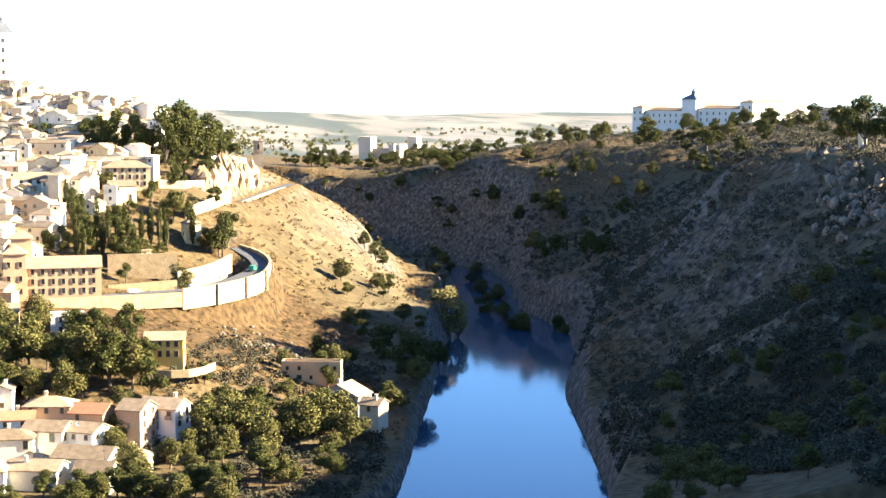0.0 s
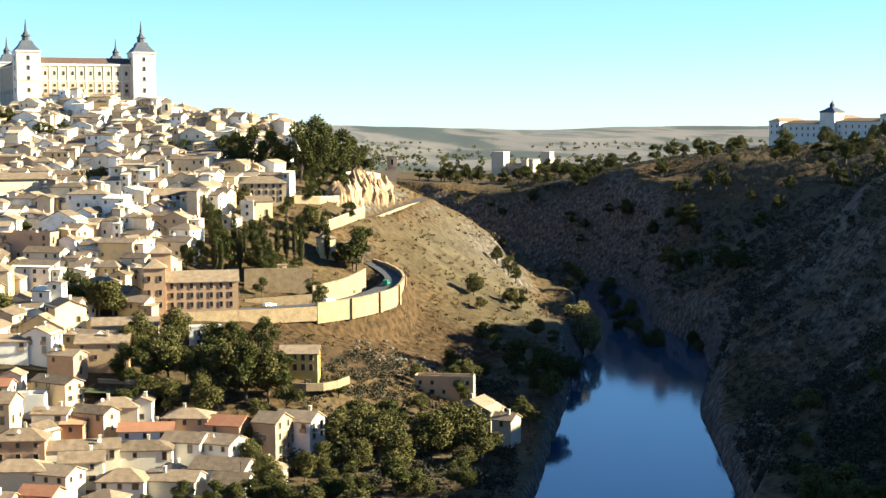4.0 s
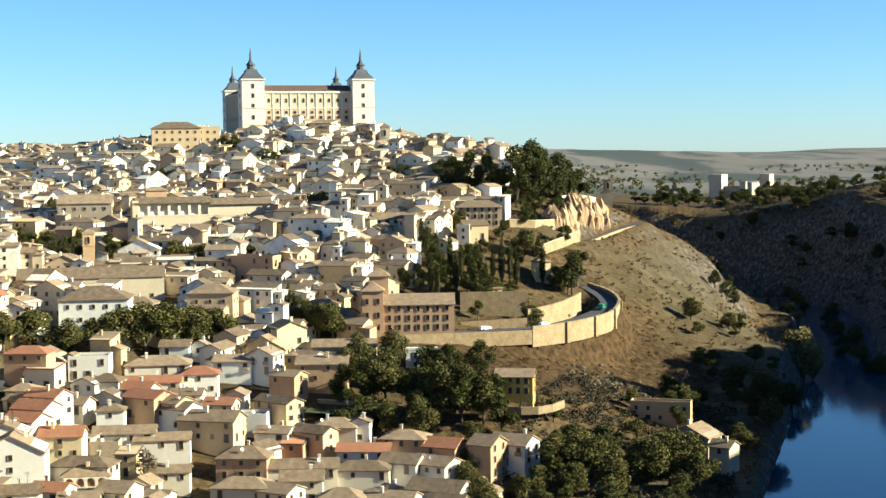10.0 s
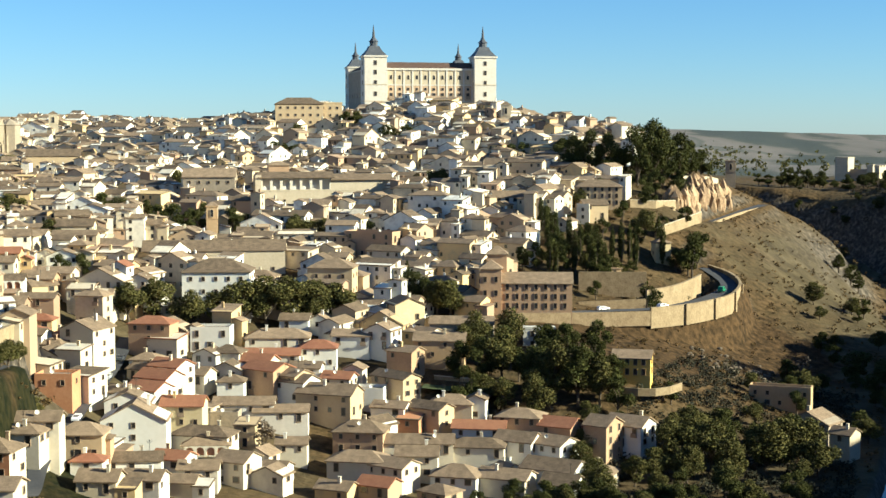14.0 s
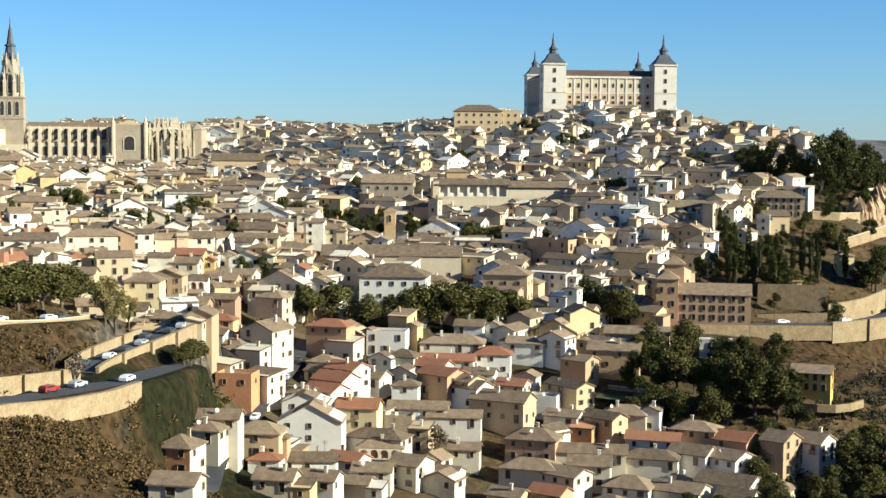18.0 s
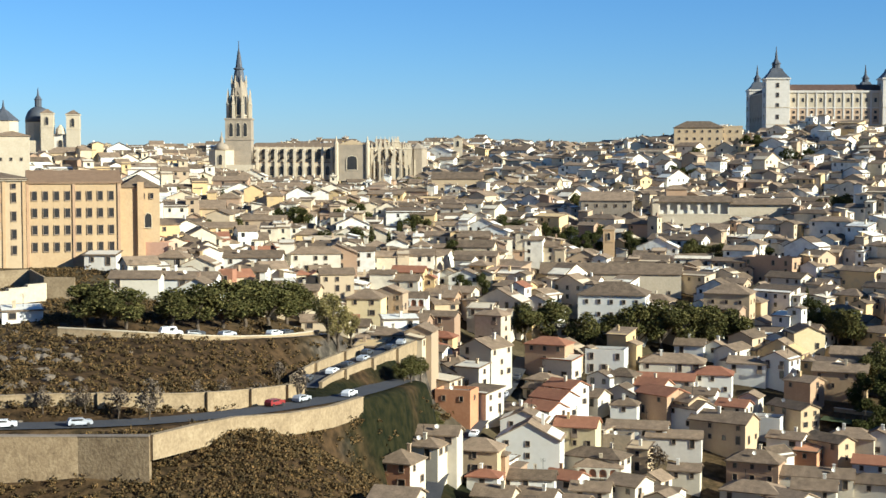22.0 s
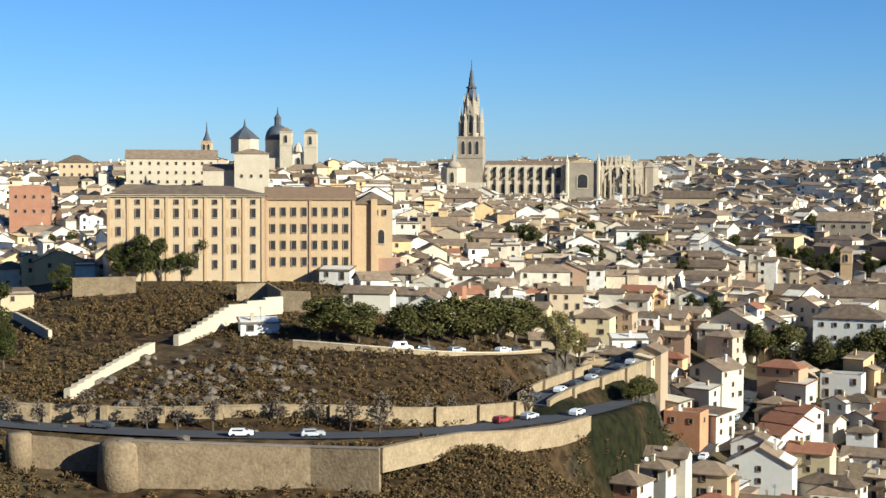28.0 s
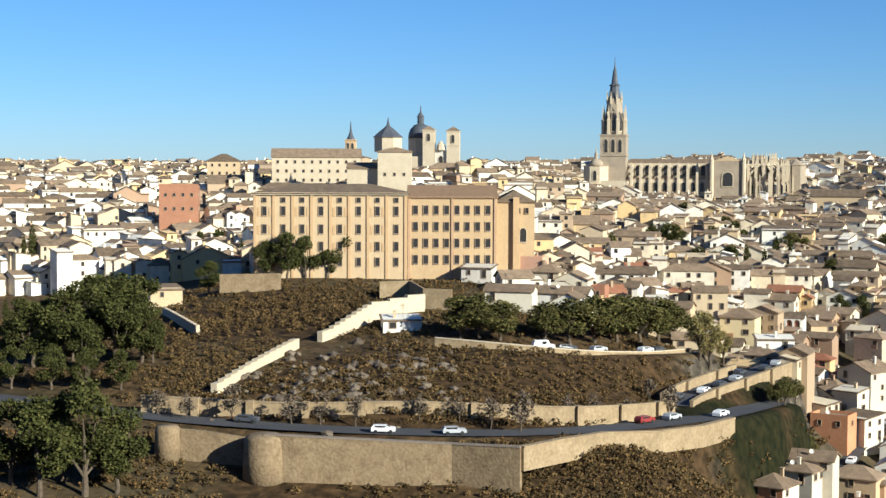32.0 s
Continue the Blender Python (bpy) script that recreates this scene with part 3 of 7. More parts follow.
def build_ground():
    az = [radians(a) for a in list(np.arange(-46.5, 35.0, 0.2)) + list(np.arange(36, 312, 6.0))]
    ds = list(np.arange(8, 236, 12)) + list(np.arange(240, 780, 3.5)) + list(np.arange(780, 1200, 9)) + [1200 * 1.055**i for i in range(27)]
    A, D = np.meshgrid(np.array(az), np.array(ds))
    X, Y = D * np.sin(A), D * np.cos(A)
    Z = land(X, Y)
    B = bank(X, Y)
    gy, gx = np.gradient(Z)
    steep = np.clip(np.hypot(gx / np.maximum(0.2 * math.pi / 180 * D, 1), gy / 3.5) * 1.6, 0, 1)
    R = np.array([rough(x, y) for x, y in zip(X.ravel(), Y.ravel())]).reshape(X.shape)
    east = np.clip((X - 150) / 40, 0, 1) * np.clip((700 - np.abs(Y - 500)) / 100, 0, 1)
    Z = Z + np.where(B > 1, R * (0.35 + 6.0 * steep * east + 0.6 * steep), 0) * np.clip((D - 200) / 40, 0, 1) * np.clip(B / 12, 0, 1)
    far = np.clip((D - 1500) / 1500, 0, 1)
    Z = Z + far * np.array([noise.fractal(Vector((x * 0.0011, y * 0.0011, 7.7)), 1.0, 2.0, 4) for x, y in zip(X.ravel(), Y.ravel())]).reshape(X.shape) * 26 + far * 7
    nr, nc = X.shape
    verts = np.stack([X, Y, Z], -1).reshape(-1, 3)
    i = np.arange(nr - 1)[:, None] * nc + np.arange(nc)[None, :]
    j = np.arange(nr - 1)[:, None] * nc + (np.arange(nc)[None, :] + 1) % nc
    faces = np.stack([i, i + nc, j + nc, j], -1).reshape(-1, 4)
    verts = np.vstack([verts, [[0, 0, ground(0, 0)]]])
    centre = len(verts) - 1
    faces = [tuple(q) for q in faces.tolist()] + [(k, (k + 1) % nc, centre) for k in range(nc)]
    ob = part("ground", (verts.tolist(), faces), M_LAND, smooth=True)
    return tagged(ob, "dry grass, scrub and rock on the hills round the river", "ground", kind="structure")


build_ground()


# ---- the river ----
def build_river():
    m = bpy.data.materials.new("river_water")
    m.use_nodes = True
    t = m.node_tree
    b = t.nodes["Principled BSDF"]
    # some blue of the reflected sky is put into the base colour
    b.inputs["Base Color"].default_value = (0.02, 0.045, 0.08, 1)
    b.inputs["Roughness"].default_value = 0.06
    b.inputs["IOR"].default_value = 1.33
    b.inputs["Specular IOR Level"].default_value = 0.75
    co, mp, no, bp = (t.nodes.new(k) for k in ("ShaderNodeTexCoord", "ShaderNodeMapping", "ShaderNodeTexNoise", "ShaderNodeBump"))
    mp.inputs["Scale"].default_value = (1, 0.35, 1)
    no.inputs["Scale"].default_value, no.inputs["Detail"].default_value = 0.5, 4
    bp.inputs["Strength"].default_value, bp.inputs["Distance"].default_value = 0.12, 0.2
    t.links.new(co.outputs["Object"], mp.inputs[0])
    t.links.new(mp.outputs[0], no.inputs["Vector"])
    t.links.new(no.outputs[0], bp.inputs["Height"])
    t.links.new(bp.outputs[0], b.inputs["Normal"])
    v, f = [], []
    for k, (x, y, w) in enumerate(RIVER):
        px, py, _ = RIVER[max(k - 1, 0)]
        qx, qy, _ = RIVER[min(k + 1, len(RIVER) - 1)]
        d = Vector((qx - px, qy - py)).normalized()
        v += [(x - d.y * (w + 14), y + d.x * (w + 14), 0), (x + d.y * (w + 14), y - d.x * (w + 14), 0)]
        if k:
            f.append((2 * k - 2, 2 * k - 1, 2 * k + 1, 2 * k))
    tagged(part("water", (v, f), m), "calm dark blue river between steep banks", "river", kind="structure")


build_river()


# ---- houses ----
TAKEN = []      # (x, y, radius): plots kept free for what stands there


def taken(x, y, r):
    return any((x - a) ** 2 + (y - b) ** 2 < (r + c) ** 2 for a, b, c in TAKEN)


def house(x, y, w, d, h, turn, kind="gable", wall=None, roof=None, label="", rise=None, windows=1, base=None, rnd=random, keep=True, face=None, arcade=False):
    """A town house with its walls, tiled roof, chimney and the windows on the sides that look over the river."""
    c, s = math.cos(radians(turn)), math.sin(radians(turn))
    corners = [(x + c * a - s * b, y + s * a + c * b) for a, b in ((-w / 2, -d / 2), (w / 2, -d / 2), (w / 2, d / 2), (-w / 2, d / 2))]
    gz = [ground(*p) for p in corners]
    z = ground(x, y) if base is None else base
    low = min(gz) - z - 0.6
    rise = rise or (d if kind == "gable" else min(w, d) if kind == "hip" else w if kind == "gable_y" else 3.6) * rnd.uniform(0.19, 0.26)
    if keep:
        TAKEN.append((x, y, max(w, d) * 0.5))
    top = thing("house", x, y, z, turn, label or "pale plastered house with a grey-brown tiled roof, walls weather-stained", "house", "houses of the old town")
    part("wall", wall_body(w, d, low, h, rise, kind if kind != "flat" else "hip"), wall or M_WALL, top)
    if kind == "flat":
        a, b = w / 2, d / 2
        rim = box(-a, a, -b, -b + 0.3, h, h + 0.8)
        for q in ((-a, a, b - 0.3, b), (-a, -a + 0.3, -b + 0.3, b - 0.3), (a - 0.3, a, -b + 0.3, b - 0.3)):
            box(*q, h, h + 0.8, rim)
        part("parapet", rim, wall or M_WALL, top)
        part("roof", box(-a + 0.31, a - 0.31, -b + 0.31, b - 0.31, h - 0.1, h + 0.06), M_PAVING, top, "flat paved roof terrace")
    else:
        part("roof", roof_shell(w, d, h, rise, kind), roof or M_ROOF, top)
    if face:
        part("front", box(-w / 2 + 0.02, w / 2 - 0.02, -d / 2 - 0.05, -d / 2 - 0.01, low, h - 0.35), face, top, "front in another colour than the flank")
    if arcade:
        n = max(3, int(w / 2.3))
        part("gallery", weld(arch_row(-w / 2 + 0.6, w / 2 - 0.6, n, h - 2.7, h - 0.4, 0.5, -d / 2 - 0.5)), wall or M_WALL, top, "arched gallery under the eave")
        part("gallery_back", box(-w / 2 + 0.6, w / 2 - 0.6, -d / 2 - 0.03, -d / 2 - 0.01, h - 2.7, h - 0.4), M_BRICK_RED, top)
        part("ledge", box(-w / 2 + 0.3, w / 2 - 0.3, -d / 2 - 0.55, -d / 2 - 0.01, h - 3.0, h - 2.7), wall or M_WALL, top)
    if windows and not arcade:
        floors = max(1, int(h / 2.9))
        for side in range(4):
            a = radians(turn) + (-math.pi / 2, 0, math.pi / 2, math.pi)[side]
            nx, ny = math.cos(a), math.sin(a)
            if nx * -x + ny * -y < 0.25 * math.hypot(x, y):
                continue
            span = w if side in (0, 2) else d
            count = max(1, int(span / rnd.uniform(3.0, 4.2)))
            kind_w = rnd.choice(["small", "small", "small", "tall", "tall", "balcony"])
            for fl in range(floors):
                for i in range(count):
                    if rnd.random() < 0.34:
                        continue
                    u = (i + 0.5) / count * span - span / 2
                    zz = h - (floors - fl) * 2.9 + 0.9
                    k = kind_w if fl else rnd.choice(["small", "door", "wide"])
                    zz = zz - 0.8 if k in ("door", "balcony") else zz
                    o = 0.03
                    px, py, tr = {0: (u, -d / 2 - o, 0), 1: (w / 2 + o, u, 90), 2: (-u, d / 2 + o, 180), 3: (-w / 2 - o, -u, 270)}[side]
                    put(WIN[k], top, px, py, zz, tr, "door" if k == "door" else "window")
    if windows and keep is False and rnd.random() < 0.5:
        aw, ad, ah = rnd.uniform(3.2, 5.0), rnd.uniform(4, 6.5), h * rnd.uniform(0.5, 0.85)
        ox, oy = rnd.choice([-1, 1]) * (w / 2 + aw / 2 - 0.3), rnd.uniform(-2.0, 1.0)
        part("annex", wall_body(aw, ad, low - 1, ah, 0.9, "shed", ox, oy), wall or M_WALL, top)
        part("roof", roof_shell(aw, ad, ah, 0.9, "shed", 0.3, 0.25, ox, oy), roof or M_ROOF, top)
        put(WIN["small"], top, ox, oy - ad / 2 - 0.03, ah - 2.0)
    if windows and kind != "flat" and rnd.random() < 0.6:
        cx, cy = rnd.uniform(-w / 4, w / 4), d * rnd.choice([-0.15, 0.15])
        out = box(cx - 0.35, cx + 0.35, cy - 0.3, cy + 0.3, h, h + rise + 0.9)
        box(cx - 0.45, cx + 0.45, cy - 0.4, cy + 0.4, h + rise + 0.9, h + rise + 1.05, out)
        part("chimney", out, M_WALL, top)
    if windows and keep and rnd.random() < 0.4:
        ax = rnd.uniform(-w / 3, w / 3)
        mast = box(ax - 0.04, ax + 0.04, -0.04, 0.04, h + rise * 0.5, h + rise + 2.6)
        for zz, half in ((2.4, 0.55), (2.1, 0.7), (1.8, 0.45)):
            box(ax - half, ax + half, -0.03, 0.03, h + rise + zz, h + rise + zz + 0.05, mast)
        part("aerial", mast, M_IRON, top, "thin metal roof aerial")
    if windows and keep and rnd.random() < 0.3:
        dv, df = lathe([(0.08, 0.0), (0.35, 0.06), (0.5, 0.17), (0.52, 0.17), (0.36, 0.02), (0.06, -0.05)], 12)
        dish = part("dish", (dv, df), M_WHITE, top, "white satellite dish")
        dish.matrix_local = pose(rnd.uniform(-w / 3, w / 3), -d * 0.3, h + rise * 0.45 + 0.7, 65, 0, 25)
    return top


def in_town(x, y):
    """The built-up ground between the river slopes."""
    az, d = math.degrees(math.atan2(x, y)), math.hypot(x, y)
    if d > 1280 or az < -52:
        return False
    if az > np.interp(d, [360, 412, 428, 490, 505, 560, 590, 640, 700, 850, 1000, 1300], [5.0, 5.2, 1.2, 0.8, 0.6, 1.8, 3.6, 5.6, 6.2, 6.5, 4.0, -2.0]):
        return False
    if az < np.interp(d, [300, 345, 378, 392, 410, 450, 470, 500, 1300], [-17.6, -16.6, -15.6, -24.5, -27.5, -28.5, -29.0, -60.0, -60.0]):
        return False
    if -102 < x < -91 and 320 < y < 412:
        return False
    if d < np.interp(az, [-18, -14, -8, 6], [300, 322, 352, 366]):
        return False
    return True


def volumes(rnd, w, dep, h):
    """A main house body and the lower or higher pieces built against it: (w, d, h, rise, roof, x, y)."""
    kind = rnd.choice(["gable", "gable", "gable_y", "gable_y", "hip", "shed"])
    span = dep if kind == "gable" else w if kind == "gable_y" else min(w, dep)
    out = [(w, dep, h, span * rnd.uniform(0.18, 0.26), kind, 0.0, 0.0)]
    for _ in range(rnd.choice([0, 1, 1, 2])):
        aw, ad = rnd.uniform(3, 5.5), rnd.uniform(3.5, 6)
        k = rnd.choice(["shed", "shed", "gable_y", "hip"])
        out.append((aw, ad, max(2.6, h * rnd.uniform(0.45, 1.3)), rnd.uniform(0.5, 1.0), k, rnd.choice([-1, 1]) * (w / 2 + aw / 2 - rnd.uniform(0.3, 2.0)), rnd.uniform(-dep * 0.45, dep * 0.2)))
    return out


def fill_town():
    rnd = random.Random(11)
    walls, roofs, panes = ([], []), ([], []), ([], [])
    d = 302.0
    while d < 1270:
        near = d < 436
        step = 8.3 if near else 8.2 if d < 900 else 13.0
        az = -52.0
        while az < 8.0:
            w = rnd.choice([5.5, 6.5, 8.0, 9.5, 12.0, 15.0]) * rnd.uniform(0.9, 1.1) * (1.0 if d < 900 else 1.3)
            az += math.degrees((w + rnd.uniform(-1.6, 1.0)) / d)
            x, y = d * math.sin(radians(az)) + rnd.uniform(-1, 1), d * math.cos(radians(az)) + rnd.uniform(-2.5, 2.5)
            dep = rnd.uniform(5.5, 8.5) * (1.0 if d < 900 else 1.3)
            if not in_town(x, y) or taken(x, y, 3.6) or rnd.random() < 0.06:
                continue
            turn = -az + float(np.interp(az, [-34, -22, -10, 4], [14, 0, -26, -34])) + 26 * noise.noise(Vector((x * 0.011, y * 0.011, 0.5))) + rnd.uniform(-8, 8) + rnd.choice([0, 0, 0, 90])
            if near:
                w, dep = min(w, 8.5), min(dep, 7.0)
            h = rnd.choice([2.8, 3.2, 3.6, 4.0, 4.4] if near else [3.2, 4.4, 5.4, 6.0, 6.6, 7.4, 8.8, 10.4])
            if near:
                house(x, y, w, dep, h, turn, rnd.choice(["gable", "gable", "gable", "hip", "gable_y", "shed"]), rnd=rnd, keep=False, windows=1, roof=M_ROOF_RED if rnd.random() < 0.15 else None)
                continue
            m = pose(x, y, ground(x, y), 0, 0, turn)
            own = d < 492
            holes = []
            one = (([], []), ([], []), ([], []))
            for bw, bd, bh, rise, kind, ox, oy in volumes(rnd, w, dep, h):
                sets = [(walls, wall_body(bw, bd, -5, bh, rise, kind, ox, oy)), (roofs, roof_shell(bw, bd, bh, rise, kind, 0.4, 0.25, ox, oy))]
                wn = ([], [])
                cols = max(1, int(bw / 3.0))
                for fl in range(max(1, int(bh / 2.9))):
                    for i in range(cols):
                        if rnd.random() < (0.6 if d < 600 else 0.4):
                            u = ox + (i + 0.5) / cols * bw - bw / 2
                            q = rnd.uniform(0.4, 0.6)
                            if own:
                                holes.append((u, oy - bd / 2 - 0.03, bh - 2.2 - fl * 2.9, 0))
                                continue
                            box(u - q, u + q, oy - bd / 2 - 0.06, oy - bd / 2 + 0.05, bh - 2.2 - fl * 2.9, bh - 0.8 - fl * 2.9, wn)
                    for i in range(int(bd / 3.2)):
                        if rnd.random() < 0.5:
                            u = oy + (i + 0.5) / int(bd / 3.2) * bd - bd / 2
                            if own:
                                holes.append((ox + bw / 2 + 0.03, u, bh - 2.2 - fl * 2.9, 90))
                                continue
                            box(ox + bw / 2 - 0.05, ox + bw / 2 + 0.06, u - 0.5, u + 0.5, bh - 2.2 - fl * 2.9, bh - 0.8 - fl * 2.9, wn)
                if rnd.random() < 0.4:
                    cx = ox + rnd.uniform(-bw / 4, bw / 4)
                    box(cx - 0.35, cx + 0.35, oy - 0.3, oy + 0.3, bh, bh + rise + 1.0, sets[0][1])
                sets.append((panes, wn))
                for k, ((v, f), (pv, pf)) in enumerate(sets):
                    if own:
                        v, f = one[k]
                    n = len(v)
                    v += pv if own else [tuple(m @ Vector(p)) for p in pv]
                    f += [tuple(n + i for i in q) for q in pf]
            if own:
                top = thing("house", x, y, ground(x, y), turn, "pale plastered house with a grey-brown tiled roof among others", "house", "houses of the old town")
                part("wall", one[0], M_WALL, top)
                part("roof", one[1], M_ROOF_RED if rnd.random() < 0.07 else M_ROOF, top)
                for hx, hy, hz, ht in holes:
                    put(WIN[rnd.choice(["small", "small", "tall"])], top, hx, hy, hz, ht)
        d += step
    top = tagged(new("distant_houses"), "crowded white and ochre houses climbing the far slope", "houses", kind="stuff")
    for name, s, mat in (("wall", walls, M_WALL_FAR_LIT), ("roof", roofs, M_ROOF_FAR), ("window", panes, M_GLASS)):
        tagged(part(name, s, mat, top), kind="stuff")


# ---- landmarks ----
def facade_windows(top, mesh, x0, x1, count, y, z, turn=0.0, name="window", scale=(1, 1, 1)):
    for i in range(count):
        put(mesh, top, x0 + (i + 0.5) * (x1 - x0) / count, y, z, turn, name, scale)


def build_alcazar():
    z0 = 106.8
    top = thing("fortress", -53.5, 898.4, z0, 13.9, "great pale stone fortress with four slate-spired corner towers on the hilltop", "fortress")
    W, D, S = 66.0, 62.0, 6.6
    TAKEN.append((-27, 935, 52))
    H = 24.5
    part("wall", box(-4, W + 4, -2.5, D + 3, -14, H), M_STONE, top)
    # west side: shade given by a greyer stone than the front
    part("wall", box(-5.2, -4.0, 0, D, -14, H - 1), M_STONE_GREY, top, "rough stone side wall, its shade put into greyer stone")
    part("roof", roof_shell(W - 8, 13, H + 0.4, 3.6, "gable", 0.6, 0.3, W / 2, 4.2), M_ROOF_DARK, top, "long low dark tiled roof")
    part("roof", roof_shell(13, D - 8, H + 0.4, 3.6, "gable_y", 0.6, 0.3, 3.5, D / 2), M_ROOF_DARK, top)
    part("roof", roof_shell(13, D - 8, H + 0.4, 3.6, "gable_y", 0.6, 0.3, W - 3.5, D / 2), M_ROOF_DARK, top)
    part("cornice", box(-2, W + 2, -3.2, -2.45, H - 0.9, H + 0.3), M_STONE_WHITE, top)
    part("cornice", box(S, W - S, -2.9, -2.45, 14.6, 15.2), M_STONE_WHITE, top)
    part("cornice", box(S, W - S, -2.9, -2.45, 5.0, 5.6), M_STONE_WHITE, top)
    for k, (x, y, hh, s, low) in enumerate(((0, 0, 31.0, S, 0), (W, 0, 31.0, S, 0), (0, D, 27.0, 5.6, 1), (W, D, 27.0, 5.6, 1))):
        tower = part("tower", box(x - s, x + s, y - s, y + s, -14, hh), M_STONE_WHITE, top)
        part("cornice", box(x - s - 0.6, x + s + 0.6, y - s - 0.6, y + s + 0.6, hh, hh + 0.9), M_STONE_WHITE, tower)
        q = 0.85 if low else 1.0
        part("spire", lathe([(s + 0.1, hh + 0.9), (s * 0.8, hh + 2.6 * q), (s * 0.58, hh + 4.4 * q), (s * 0.46, hh + 6.2 * q), (s * 0.4, hh + 6.6 * q)], 4, None, (x, y), 0, True), M_SLATE, tower, "steep dark slate roof")
        part("lantern", lathe([(s * 0.36, hh + 6.6 * q), (s * 0.36, hh + 9.0 * q), (s * 0.46, hh + 9.1 * q), (s * 0.26, hh + 10.4 * q), (s * 0.13, hh + 12.0 * q), (s * 0.09, hh + 15.0 * q), (0.12, hh + 19.0 * q)], 8, None, (x, y)), M_SLATE, tower)
        for zz in (8.5, 15.0, 21.0, 26.5):
            if zz < hh - 3:
                put(WIN["tall"], tower, x - 0.2, y - s - 0.05, zz, 0, "window", (1.5, 1, 1.4))
                put(WIN["tall"], tower, x - s - 0.05, y, zz, 270, "window", (1.5, 1, 1.4))
        for zz in (14.9, 5.2):
            part("cornice", box(x - s - 0.25, x + s + 0.25, y - s - 0.25, y + s + 0.25, zz, zz + 0.4), M_STONE, tower)
    a, b, n = S + 0.6, W - S - 0.6, 10
    pitch = (b - a) / n
    for i in range(n + 1):
        x = a + i * pitch
        part("pilaster", box(x - 0.45, x + 0.45, -2.85, -2.45, 5.6, H - 0.9), M_STONE_WHITE, top)
    for i in range(n):
        x = a + i * pitch
        part("brick_panel", box(x + 0.45, x + pitch - 0.45, -2.56, -2.45, 5.6, 14.6), M_PANEL, top)
    facade_windows(top, WIN["arch"], a, b, n, -2.52, 18.2, 0, "window", (1.0, 1, 0.95))
    facade_windows(top, WIN["small"], a, b, n, -2.6, 11.8, 0, "window", (1.5, 1.5, 1.2))
    facade_windows(top, WIN["balcony"], a, b, n, -2.6, 7.0, 0, "window", (1.6, 1.4, 1.6))
    facade_windows(top, WIN["tall"], a, b, n, -2.5, 0.8, 0, "window", (1.3, 1.5, 1.3))
    for i in range(6):
        put(WIN["tall"], top, -5.25, 8 + i * 9, 8, 270, "window", (1.3, 1, 1.3))


build_alcazar()


def pinnacle(out, x, y, z0, h, s=0.8):
    lathe([(s, z0), (s, z0 + h * 0.45), (s * 1.25, z0 + h * 0.47), (s * 0.7, z0 + h * 0.55), (0.08, z0 + h)], 4, out, (x, y), 0, True)


